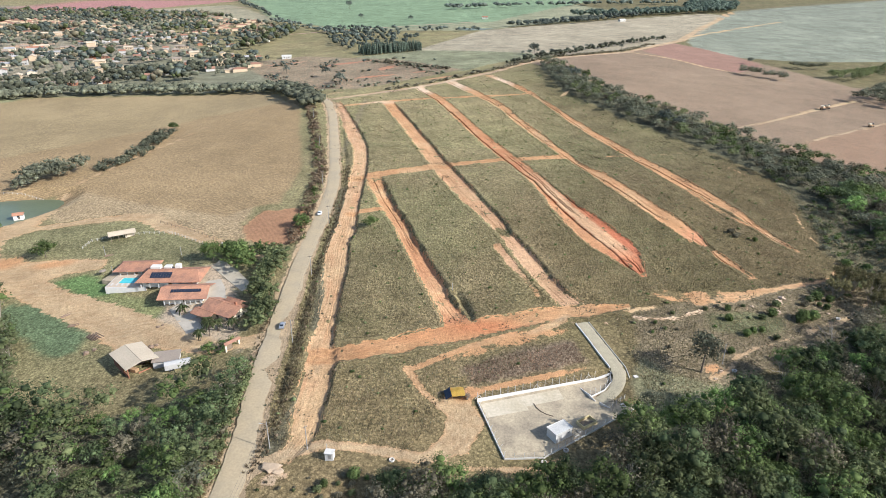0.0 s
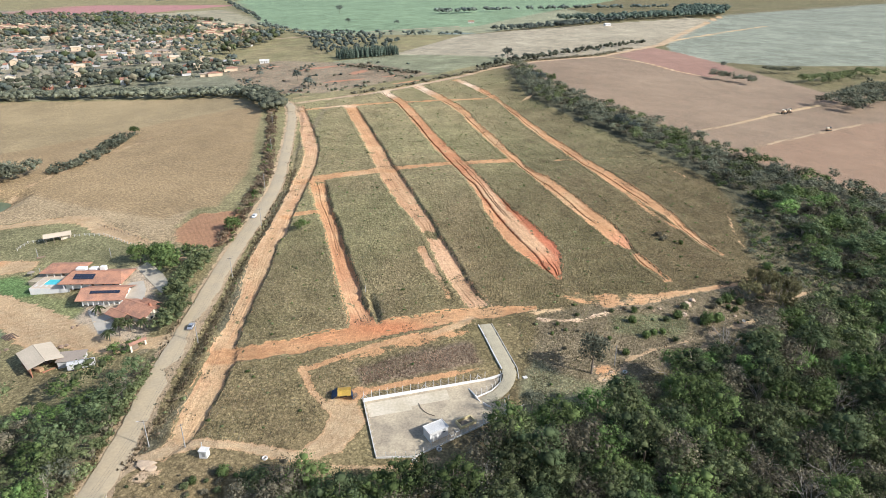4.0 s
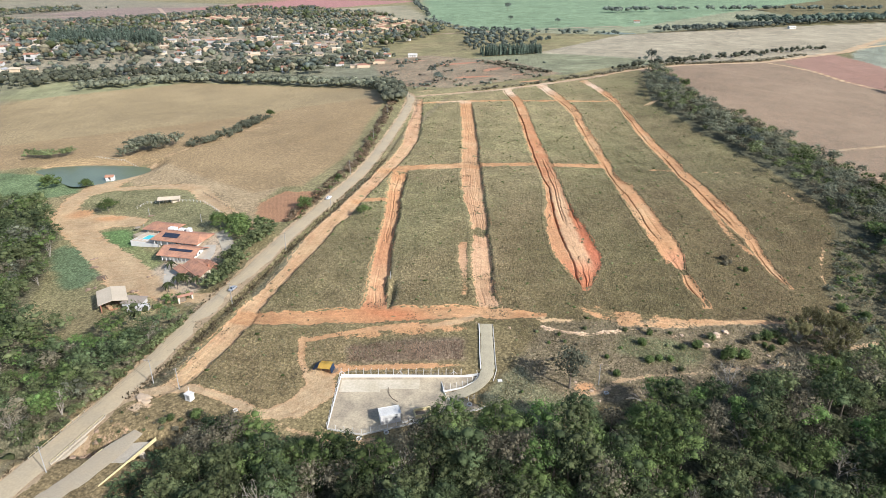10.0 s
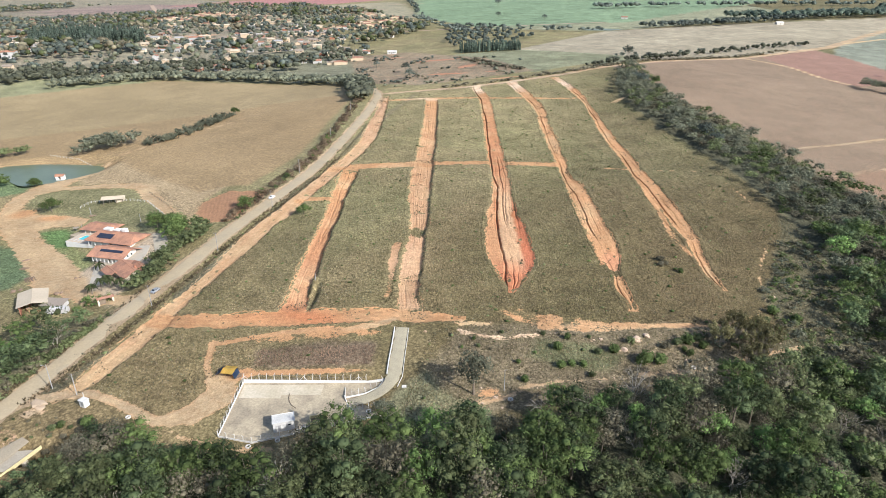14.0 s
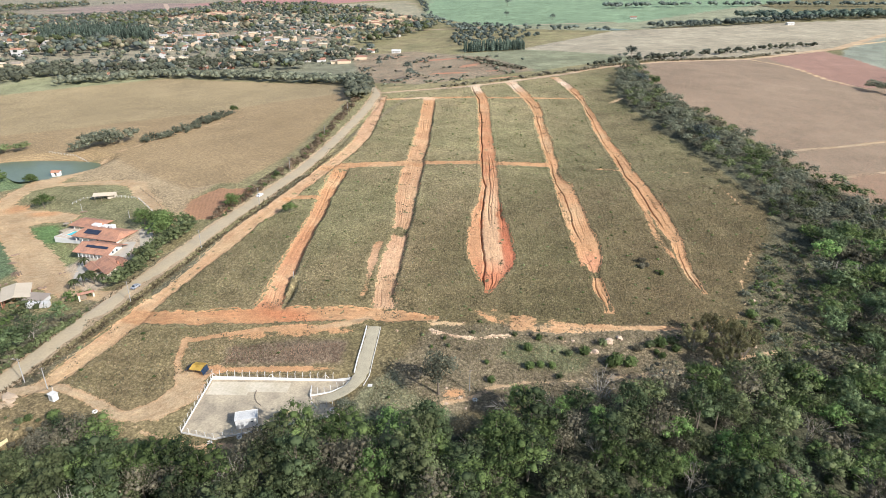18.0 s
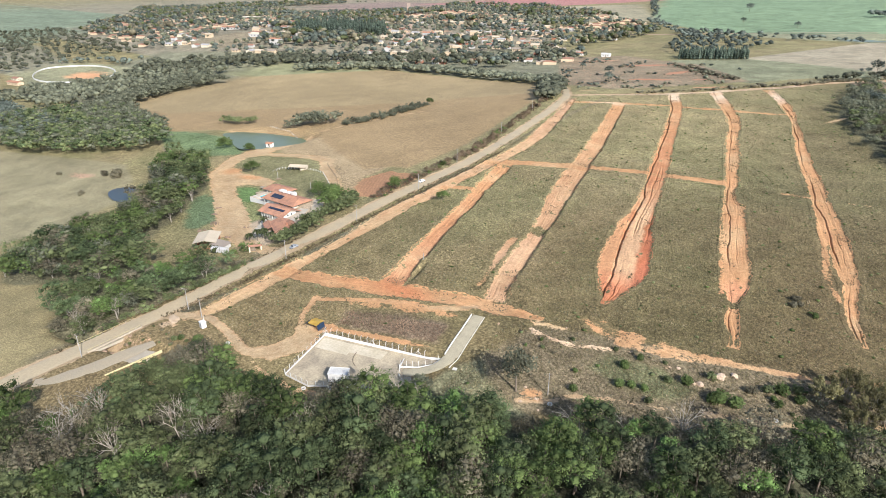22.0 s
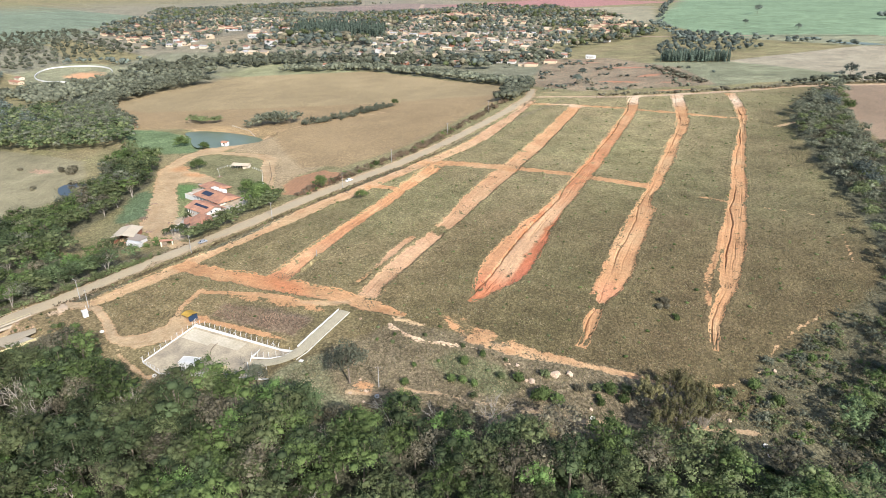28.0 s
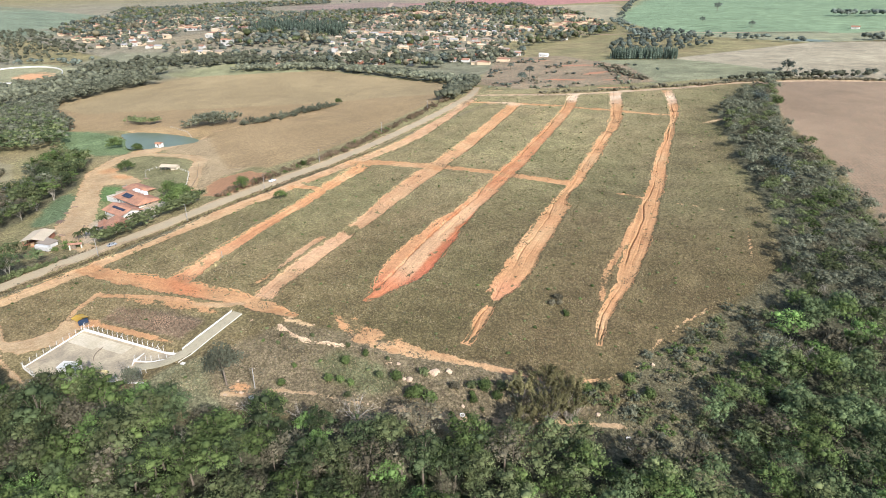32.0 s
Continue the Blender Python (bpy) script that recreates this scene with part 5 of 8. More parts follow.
def plant(ob, x, y, scale, turn, lift=0.0):
    m = Matrix.Translation((x, y, ground_at(x, y) + lift)) @ Matrix.Rotation(turn, 4, 'Z')
    if ob.name not in USED:
        USED.add(ob.name)
        ob.matrix_basis = m
        ob.scale = (scale, scale, scale * 1.0)
        return ob
    c = copy_thing(ob, m)
    c.scale = (scale, scale, scale)
    return c


def plant_kind(x, y, low=0.75, high=1.42):
    u = rng.uniform(0.24, 1.0) if x < 24 else rng.uniform()
    trees = next(k for share, k in KINDS if u < share)
    return plant(trees[rng.integers(0, len(trees))], x, y, rng.uniform(low, high), rng.uniform(0, 6.28))


NEAR_EAST = [(200, 246), (262, 200), (285, 240), (272, 295), (228, 332), (206, 318), (208, 285)]
NEAR_WEST = [(-63, 101), (-63, 158), (-66, 163), (-72, 158), (-82, 151), (-96, 148), (-98, 118), (-97, 108), (-84, 98), (-75, 97)]
NEAR_TREES = unit_trees(14, 8, 850, 0.0195, 0.72, 14, 0.52)
south = scatter(FOREST_SOUTH, 6.4, rng, 0.46)
singly = south[:, 0] < 168
for x, y in south[singly]:
    deep = 34 < x < 100 and y < 136
    plant_kind(float(x), float(y), 0.95 if deep else 0.72, 1.5 if deep else 1.38)
near_west = np.vstack([scatter(NEAR_WEST, 6.4, rng, 0.46), strip([(-65, 104), (-65, 166)], 3, 4.6, rng)])
near_east = np.vstack([scatter(NEAR_EAST, 6.3, rng, 0.48), south[~singly]])
for pts, lab, sz in ((near_west, "mixed trees beside the road bridge", (6.5, 12)), (near_east, "mixed forest at the foot of the plots", (7.5, 14))):
    u = grain_noise(pts[:, 0], pts[:, 1], 12, 44) + 0.9 * rng.uniform(-1, 1, len(pts))
    u = np.argsort(np.argsort(u)) / len(pts)
    for lo, hi, leaf in ((0, .36, LEAF_DARK), (.36, .56, LEAF_OLIVE), (.56, .76, LEAF_MID), (.76, .83, LEAF_BRIGHT), (.83, .94, LEAF_DRY)):
        stuff("woodland", pts[(u >= lo) & (u < hi)], NEAR_TREES, sz, leaf, lab, rng)
    for x, y in pts[u >= 0.94]:
        plant(KINDS[5][1][int(rng.integers(0, 3))], float(x), float(y), rng.uniform(0.7, 1.0), rng.uniform(0, 6))
stuff("roadside_shrubs", strip([(-61.6, 103), (-60.8, 128), (-62.6, 150), (-63.5, 176)], 2.6, 1.5, rng), MID_BUSHES, (1.6, 4.5), LEAF_OLIVE, "olive bushes crowding the road edge", rng)
stuff("roadside_shrubs", strip([(-62.4, 104), (-61.8, 128), (-63.4, 150), (-64.5, 172)], 2.6, 2.6, rng), MID_BUSHES, (2, 5), LEAF_DRY, "dry grey bushes crowding the road edge", rng)
stuff("forest_shrubs", np.vstack([scatter([(-8, 124), (8, 122.5), (20, 122), (34, 123.5), (36, 120), (20, 112), (-8, 115)], 2.1, rng), scatter([(-28, 112), (-16, 118), (-8, 110), (-10, 70), (-22, 80), (-28, 96)], 2.8, rng)]), MID_BUSHES, (2.0, 4.6), LEAF_DARK, "low green undergrowth at the forest edge", rng)
under = scatter(FOREST_SOUTH, 5.0, rng, 0.5)
stuff("forest_shrubs", under, FAR_BUSHES, (1.4, 3.4), LEAF_DARK, "dark undergrowth between the forest trees", rng)
stuff("forest_shrubs", scatter(NEAR_WEST, 5.0, rng, 0.5), FAR_BUSHES, (1.4, 3.4), LEAF_OLIVE, "olive undergrowth between the trees by the bridge", rng)
# woods farther off
east = scatter(FOREST_EAST, 6.4, rng, 0.5)
east = east[~inside(east[:, 0], east[:, 1], NEAR_EAST)]
upper = east[east[:, 1] > 385]
east = east[east[:, 1] <= 385]
west = scatter(FOREST_WEST, 6.0, rng, 0.48)
west = west[~inside(west[:, 0], west[:, 1], NEAR_WEST)]
for pts, tag in ((east, "grey-green woodland belt beside the ploughed field"), (upper, "grey-green tree belt beside the ploughed field, upper end"), (west, "mixed green woodland along the creek")):
    u = grain_noise(pts[:, 0], pts[:, 1], 15, 43) + 0.8 * rng.uniform(-1, 1, len(pts))
    u = np.argsort(np.argsort(u)) / len(pts)
    belt = "belt" in tag
    for lo, hi, leaf, sz in ((0, .5, LEAF_DULL, (6, 11)), (.5, .74, LEAF_OLIVE, (6, 10)), (.74, .93, LEAF_DRY, (5, 9)), (.93, 1.0, LEAF_MID, (6, 10))) if belt else ((0, .18, LEAF_DARK, (8, 12)), (.18, .34, LEAF_DULL, (7, 11)), (.44, .74, LEAF_OLIVE, (6, 12)), (.74, .93, LEAF_MID, (6, 12)), (.93, .96, LEAF_BRIGHT, (5, 9)), (.34, .44, LEAF_DRY, (6, 10)), (.96, 1.0, LEAF_MID, (5, 8))):
        stuff("woodland", pts[(u >= lo) & (u < hi)], WEST_TREES, sz if belt else (sz[0] + 1.0, sz[1] + 3), leaf, tag, rng)
for x, y in west[::16]:
    plant(KINDS[5][1][int(rng.integers(0, 3))], float(x), float(y), rng.uniform(0.7, 0.95), rng.uniform(0, 6))
for x, y in east[::22]:
    plant(KINDS[5][1][int(rng.integers(0, 3))], float(x), float(y), rng.uniform(0.7, 0.9), rng.uniform(0, 6))

# hedges and tree belts
HEDGES = [
    ([(-67, 192), (-70, 215), (-73, 250)], 8, 2.6, (5.5, 8), LEAF_OLIVE, "dense hedge of small trees beside the road"),
    ([(-67, 258), (-68, 300), (-72, 356), (-88, 430), (-108, 510)], 7, 2.7, (2.0, 4.6), LEAF_BROWN, "dry brown hedge beside the road"),
    ([(-66, 262), (-67, 300), (-71, 350), (-84, 410)], 5, 6.5, (3, 6), LEAF_MID, "green bushes in the roadside hedge"),
    ([(-104, 500), (-118, 540), (-150, 597)], 18, 4.0, (6, 10), LEAF_DULL, "grey hedge trees at the road bend"),
    ([(-150, 600), (-280, 625), (-400, 622), (-505, 535)], 24, 4.4, (6, 9), LEAF_DULL, "tree belt behind the brown field"),
    ([(-505, 535), (-525, 400), (-500, 318), (-420, 285), (-345, 272)], 44, 5.0, (8, 13), LEAF_DULL, "woodland edge beside the brown field"),
    ([(-57, 565), (-20, 588), (50, 640), (116, 722), (218, 803), (282, 886)], 8, 3.4, (1.6, 4.0), LEAF_DRY, "scrubby hedge along the ridge road"),
    ([(-110, 575), (-60, 592), (0, 640), (-30, 690), (-80, 750)], 26, 11, (2, 4.5), LEAF_DULL, "dull scrub on eroded ground"),
    ([(-212, 372), (-200, 395), (-203, 440), (-205, 462)], 11, 3.2, (3.5, 7), LEAF_DULL, "bushes along a field gully"),
    ([(-248, 344), (-233, 360), (-220, 374)], 16, 4.0, (7, 12), LEAF_DULL, "grey-green trees at the pond's head"),
    ([(-312, 326), (-280, 338)], 9, 3.4, (5, 7), LEAF_OLIVE, "round bushes on the pond bank"),
    ([(-252, 285), (-240, 281)], 9, 3.0, (5, 8), LEAF_MID, "green trees at the pond's foot"),
    ([(-228, 290), (-222, 292)], 4, 2.6, (4, 6), LEAF_MID, "green bush on the pond bank"),
    ([(-96, 250), (-88, 244), (-80, 252), (-84, 236)], 10, 4, (5, 8), LEAF_MID, "garden trees behind the country house"),
    ([(-98, 250), (-76, 256)], 7, 4, (3, 5), LEAF_DARK, "dark shrubs at the field corner"),
    ([(-80, 178), (-76, 190)], 7, 3.4, (3, 5), LEAF_MID, "garden bushes near the gate"),
    ([(-560, 560), (-440, 660), (-330, 720), (-240, 800)], 60, 8.5, (6, 10), LEAF_DULL, "woodland belt before the town"),
    ([(-700, 460), (-620, 520), (-520, 610)], 70, 8.0, (7, 11), LEAF_DULL, "dull woodland before the town"),
    ([(-560, 330), (-640, 330), (-720, 300)], 80, 6.5, (6, 10), LEAF_DULL, "dark woodland by the sports ground"),
    ([(-420, 235), (-520, 225), (-700, 250), (-900, 320)], 60, 7, (8, 12), LEAF_HAZE, "woodland behind the pasture"),
    ([(-880, 380), (-870, 440), (-760, 480)], 30, 8, (6, 10), LEAF_HAZE, "woodland round the sports ground"),
    ([(310, 680), (322, 664), (346, 647)], 12, 5.2, (7, 11), LEAF_DULL, "clump of trees at the edge of the ploughed field"),
    ([(393, 725), (428, 732)], 14, 5.6, (6, 10), LEAF_DULL, "clump of trees between the fields"),
    ([(374, 548), (420, 585), (470, 630)], 36, 8, (9, 15), LEAF_DULL, "clump of tall trees at the end of the ploughed field"),
    ([(404, 660), (460, 690), (520, 735)], 24, 8, (7, 12), LEAF_OLIVE, "clump of trees along a field ditch"),
    ([(66, 668), (86, 693), (124, 733), (181, 803), (250, 884), (320, 951)], 10, 5.0, (3, 7.5), LEAF_DULL, "grey hedge trees along the ridge road"),
    ([(-72, 742), (-36, 698), (3, 656)], 12, 4.0, (2, 4.5), LEAF_DRY, "dry scrub along an eroded bank"),
    ([(-150, 1105), (20, 1060), (60, 1065)], 40, 14, (5, 10), LEAF_HAZE, "trees round the distant pond"),
    ([(110, 1120), (220, 1180), (420, 1380)], 40, 9, (6, 11), LEAF_HAZE, "trees along a distant stream"),
    ([(-340, 1330), (-250, 1180), (-130, 1000)], 20, 9, (5, 9), LEAF_HAZE, "trees along a distant lane"),
    ([(-900, 2800), (-560, 1900), (-335, 1335)], 14, 12, (6, 10), LEAF_HAZE, "tree row between distant fields"),
    ([(0, 1500), (200, 1600), (600, 1750)], 30, 12, (8, 14), LEAF_HAZE, "distant tree belt"),
    ([(-1100, 2600), (0, 2900), (1500, 2700)], 120, 26, (10, 18), LEAF_HAZE, "woods towards the horizon"),
]
for line, width, step, sz, leaf, label in HEDGES:
    far = line[0][1] > 320 and step > 5.5 or min(p[1] for p in line) > 480
    stuff("hedge_wood", strip(line, width, step, rng), WEST_TREES if "clump" in label else FAR_BUSHES if far and sz[1] < 6 else FAR_TREES if far else SEMI_TREES if sz[0] >= 4.5 else MID_BUSHES, sz, leaf, label, rng)
scrub = scatter([(-112, 580), (-40, 596), (40, 652), (20, 700), (-60, 762), (-180, 800), (-240, 770), (-160, 640)], 6.0, rng, 0.5)
scrub = scrub[grain_noise(scrub[:, 0], scrub[:, 1], 26, 47) + 0.6 * grain_noise(scrub[:, 0], scrub[:, 1], 9, 48) > 0.55]
stuff("scrub_wood", scrub[::2], FAR_BUSHES, (1.2, 3.6), LEAF_DRY, "dry grey scrub on the eroded ridge", rng)
stuff("scrub_wood", scrub[1::2], FAR_BUSHES, (1.5, 4.5), LEAF_HAZE, "grey-green scrub on the eroded ridge", rng)
# pine block and distant plantation
def unit_pines(seed, n):
    g = np.random.default_rng(seed)
    out = []
    for _ in range(n):
        lb = [(g.uniform(-.02, .02), g.uniform(-.02, .02), z, r * g.uniform(0.85, 1.2), r * g.uniform(0.85, 1.2), 0.15) for z, r in ((0.16, 0.12), (0.36, 0.13), (0.56, 0.115), (0.74, 0.09), (0.9, 0.055))]
        out.append(crown_arrays(g, lb, 26, 0.05, 0.85))
    return out


PINES = unit_pines(15, 5)
stuff("pine_wood", scatter([(-98, 803), (-25, 820), (-37, 851), (-110, 837)], 4.2, rng), PINES, (10, 12.5), LEAF_PINE, "dense block of tall dark pines", rng)
stuff("pine_wood", scatter([(-130, 862), (-50, 872), (-33, 979), (-140, 1151), (-206, 1153), (-160, 940)], 14, rng), FAR_TREES, (6, 10), LEAF_HAZE, "mixed wood behind the pines", rng)
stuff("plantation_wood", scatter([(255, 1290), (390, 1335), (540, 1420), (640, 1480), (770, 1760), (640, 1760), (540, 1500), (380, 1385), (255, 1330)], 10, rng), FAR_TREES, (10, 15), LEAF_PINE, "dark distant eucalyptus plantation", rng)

# single trees that stand alone
lone = broadleaf("lone_tree", 300, 5.0, 6.4, LEAF_MID, 0.20, 1100, "low round green tree standing in a plot")
plant(lone, -34, 275.5, 1.0, 0.4)
plant(lone, -66.5, 274, 1.35, 1.9)
plant(lone, -203, 469, 1.1, 2.5)
plant(lone, -182, 262, 1.45, 0.9)
plant(lone, -226, 291.5, 1.0, 4.0)
plant(lone, -88, 248, 1.6, 5.0)
plant(lone, -100, 248, 1.7, 2.2)
plant(lone, -94, 252, 1.3, 3.3)
slim = broadleaf("slope_tree", 301, 9.5, 6.0, LEAF_DULL, 0.20, 1500, "grey-green tree with thin crown on the slope", share=0.3)
plant(slim, 81.5, 166, 1.6, 0.2)
plant(slim, 60, 147, 1.0, 2.0)
plant(KINDS[5][1][1], 49.4, 149.0, 0.55, 1.0)
tall = broadleaf("field_tree", 302, 12, 9, LEAF_HAZE, 0.45, 420, "tall spreading tree beside the ridge road")
for x, y, s in ((104, 746, 1.15), (122, 592, 1.0), (116, 600, 0.9), (112, 735, 0.6), (-120, 660, 0.9), (-170, 700, 0.7), (165, 466, 1.1), (172, 455, 0.9), (-219, 1566, 1.6), (-160, 1300, 1.0), (352, 745, 0.7), (-60, 1240, 1.0), (-98, 612, 0.9), (-290, 905, 0.9)):
    plant(tall, x, y, s, x)
for x, y in strip([(90, 740), (160, 790), (230, 850)], 30, 22, rng):
    plant(tall, float(x), float(y), rng.uniform(0.35, 0.6), rng.uniform(0, 6))

# bamboo clump and slope shrubs
bm_kinds = [shrub(400 + i, h, w, leaf, lab, c, s) for i, (h, w, leaf, lab, c, s) in enumerate((
    (2.2, 3.0, LEAF_MID, "round green shrub on the grassy slope", 150, 0.22), (1.6, 2.2, LEAF_OLIVE, "olive shrub on the grassy slope", 120, 0.20),
    (3.0, 4.2, LEAF_MID, "large green shrub on the slope", 220, 0.26), (1.4, 2.0, LEAF_DRY, "dry brown shrub in the grass", 110, 0.18)))]
SLOPE = [(66, 196), (150, 224), (178, 238), (166, 206), (118, 180), (92, 166), (66, 178)]
for x, y in scatter(SLOPE, 5.6, rng, 0.5):
    if grain_noise(np.array(x), np.array(y), 13, 71) < -0.1:
        continue
    plant(bm_kinds[int(rng.choice(4, p=[.2, .34, .06, .4]))], float(x), float(y), rng.uniform(0.25, 0.95), rng.uniform(0, 6))
for x, y, k, s in ((105.2, 203, 0, 1.0), (94.6, 176.3, 2, 0.8), (91.6, 184.5, 0, 0.7), (104.5, 187.4, 2, 0.9), (108, 189, 0, 1.1), (111.8, 190.2, 0, 1.0), (114.8, 186, 1, 1.2), (120.5, 202, 2, 1.1), (132, 199, 2, 1.5), (134.8, 201, 2, 1.3), (129.5, 197.6, 0, 1.4), (116.2, 198.3, 1, 1.4), (144.7, 216.3, 2, 1.3), (148, 218.6, 1, 1.7), (141, 213.6, 1, 1.6), (145.1, 208.3, 0, 1.1), (126, 208, 1, 1.6), (137, 210, 3, 1.7), (150, 214, 2, 1.0), (176, 248, 2, 1.2), (169, 236, 2, 1.2), (173, 240, 1, 1.8), (184, 246, 2, 1.1), (186, 275, 2, 1.0), (136.5, 270, 3, 1.6), (136, 274, 3, 1.9), (138.5, 272, 3, 1.4), (144, 267, 0, 1.0), (-22, 124, 2, 1.1), (-14, 122, 0, 1.0), (-30, 122, 1, 1.0)):
    plant(bm_kinds[k], x, y, s, x * 3.1)
EDGE = [(160, 202), (182, 214), (222, 236), (214, 318), (204, 372), (196, 372), (192, 330), (182, 285), (174, 262), (178, 243), (150, 224)]
for x, y in scatter([(-36, 116), (-28, 125), (-12, 128), (2, 124), (-14, 118), (-26, 112)], 3.4, rng):
    plant(bm_kinds[int(rng.choice(4, p=[.14, .40, .10, .36]))], float(x), float(y), rng.uniform(0.6, 1.25), rng.uniform(0, 6))
edge = scatter(EDGE, 2.9, rng, 0.5)
thick = grain_noise(edge[:, 0], edge[:, 1], 12, 72) + 0.5 * grain_noise(edge[:, 0], edge[:, 1], 5, 73) + 0.022 * (edge[:, 0] - 193)
edge = edge[thick > -0.42 + rng.uniform(-0.3, 0.3, len(edge))]
u = rng.uniform(size=len(edge))
for lo, hi, leaf, sz, lab in ((0, .34, LEAF_DULL, (1.2, 4.6), "grey-green bushes at the foot of the plots"), (.34, .62, LEAF_OLIVE, (1.0, 4.4), "olive bushes at the foot of the plots"), (.62, .82, LEAF_DRY, (0.8, 2.6), "dry bushes at the foot of the plots"), (.82, 1.0, LEAF_MID, (1.2, 4.2), "green bushes at the foot of the plots")):
    stuff("edge_shrubs", edge[(u >= lo) & (u < hi)], MID_BUSHES, sz, leaf, lab, rng)


def bamboo(x, y, height, seed):
    g = np.random.default_rng(seed)
    t = thing("bamboo_clump", Matrix.Translation((x, y, ground_at(x, y))), "feathery olive bamboo clump above the track", "bamboo")
    stems, tips = BM(), []
    for _ in range(46):
        a, lean = g.uniform(0, 6.28), g.uniform(0.1, 0.55)
        b = Vector((math.cos(a) * 0.8, math.sin(a) * 0.8, -0.2))
        top = Vector((math.cos(a) * (0.8 + lean * height * 0.8), math.sin(a) * (0.8 + lean * height * 0.8), height * g.uniform(0.7, 1.0) * (1 - 0.3 * lean)))
        mid = b.lerp(top, 0.6) + Vector((0, 0, height * 0.1))
        rod(stems, b, mid, 0.06, 0.045, 4)
        rod(stems, mid, top, 0.045, 0.015, 4)
        for s in (0.3, 0.5, 0.7, 0.85, 1.0):
            c = mid.lerp(top, s)
            tips.append((c.x, c.y, c.z, 0.55, 0.55, 0.45))
    part("culm", stems, PALE_BARK, t)
    v, f = leaf_cloud(g, tips, 3800, 0.2)
    c = new("foliage", quads_mesh("foliage", v, f, LEAF_BAMBOO))
    c.parent = t


for i, (x, y, h) in enumerate(((160, 225, 11), (166, 227, 10), (167, 216, 12), (171, 221, 11), (164, 208, 9.5), (155, 219, 8.5))):
    bamboo(x, y, h, 500 + i)


SCRUB = [(-50, 98), (-48, 124), (-34, 126), (-30, 118), (-36, 114), (-40, 112)]
for x, y in scatter(SCRUB, 3.6, rng, 0.5):
    plant(bm_kinds[int(rng.choice(4, p=[.04, .22, .0, .74]))], float(x), float(y), rng.uniform(0.25, 0.7), rng.uniform(0, 6))


# grass tufts over the plots
def tuft_templates(seed, n, blades, width):
    g = np.random.default_rng(seed)
    out = []
    for _ in range(n):
        q = []
        for i in range(blades):
            a = 2 * math.pi * (i + g.uniform(0, 0.8)) / blades
            d = np.array([math.cos(a), math.sin(a), 0])
            s = np.array([-d[1], d[0], 0]) * width * g.uniform(0.14, 0.26)
            tip = d * g.uniform(0.3, 0.9) * width + np.array([0, 0, g.uniform(0.55, 1.0)])
            root = d * 0.05 - np.array([0, 0, 0.1])
            q += [root - s, root + s, tip + s * 0.4, tip - s * 0.4]
        out.append((np.array(q), np.arange(len(q)).reshape(-1, 4)))
    return out


TUFTS = tuft_templates(31, 8, 4, 1.0)
PLOTS = [(-60, 140), (-58, 330), (-100, 525), (45, 632), (100, 640), (100, 556), (136, 482), (168, 425), (192, 365), (203, 320), (204, 252), (182, 216), (166, 202), (118, 178), (62, 150), (60, 200), (8, 156), (-10, 132), (-34, 134)]
pts = scatter(PLOTS, 0.8, rng, 0.5)
keep = (bare_many(pts[:, 0], pts[:, 1]) < 0.25) & (edge_distance(pts[:, 0], pts[:, 1], YARD) < -1.5)
dens = 0.98 - 0.9 * np.clip((pts[:, 1] - 220) / 240, 0, 1) + 0.25 * grain_noise(pts[:, 0], pts[:, 1], 16, 41)
pts = pts[keep & (rng.uniform(size=len(pts)) < dens)]
u = rng.uniform(size=len(pts))
stuff("grass", pts[u < 0.12], TUFTS, (0.22, 0.46), LEAF_DULL, "dark weeds among the grass of the plots", rng, (0.8, 1.3))
stuff("grass", pts[(u >= 0.12) & (u < 0.8)], TUFTS, (0.22, 0.52), TUFT, "olive grass tufts over the plots", rng, (0.9, 1.6))
stuff("grass", pts[u >= 0.8], TUFTS, (0.24, 0.5), TUFT_STRAW, "dry straw-coloured grass tufts over the plots", rng, (0.9, 1.6))
weedy = scatter(PLOTS, 1.15, rng, 0.5)
patch = 0.6 * grain_noise(weedy[:, 0], weedy[:, 1], 7, 45) + 0.6 * grain_noise(weedy[:, 0], weedy[:, 1], 2.5, 46)
bar = bare_many(weedy[:, 0], weedy[:, 1])
weedy = weedy[(bar > 0.4) & (patch + 0.25 * (bar < 0.95) > 0.52)]
stuff("grass", weedy, TUFTS, (0.22, 0.5), LEAF_DULL, "olive weeds growing in the earth streets", rng, (0.9, 1.6))
shr = scatter(PLOTS, 7.5, rng, 0.5)
shr = shr[bare_many(shr[:, 0], shr[:, 1]) < 0.2]
stuff("low_shrubs", shr[1::3], FAR_BUSHES, (0.5, 1.3), LEAF_MID, "scattered dark green weeds in the plots", rng, (0.9, 1.3))
stuff("low_shrubs", shr[::3], FAR_BUSHES, (0.5, 1.2), LEAF_OLIVE, "scattered knee-high shrubs in the plots", rng, (0.9, 1.3))
verge = np.vstack([strip([(-50, 126), (-48, 150), (-51, 200), (-53, 245), (-53, 285), (-54, 329), (-58, 365)], 4.6, 1.0, rng), strip([(-62, 90), (-60, 128), (-63, 170), (-65, 205)], 2.6, 1.2, rng)])
stuff("verge_weeds", verge, TUFTS, (0.35, 0.9), TUFT_DRY, "dry weeds along the road verge", rng, (0.8, 1.4))
stuff("verge_weeds", verge[::9] + 0.5, FAR_BUSHES, (0.4, 0.9), LEAF_BROWN, "weedy bushes along the road verge", rng)
brown = scatter([(6.5, 169), (44, 180.5), (46.3, 170.6), (9.1, 160.6)], 0.8, rng, 0.5)
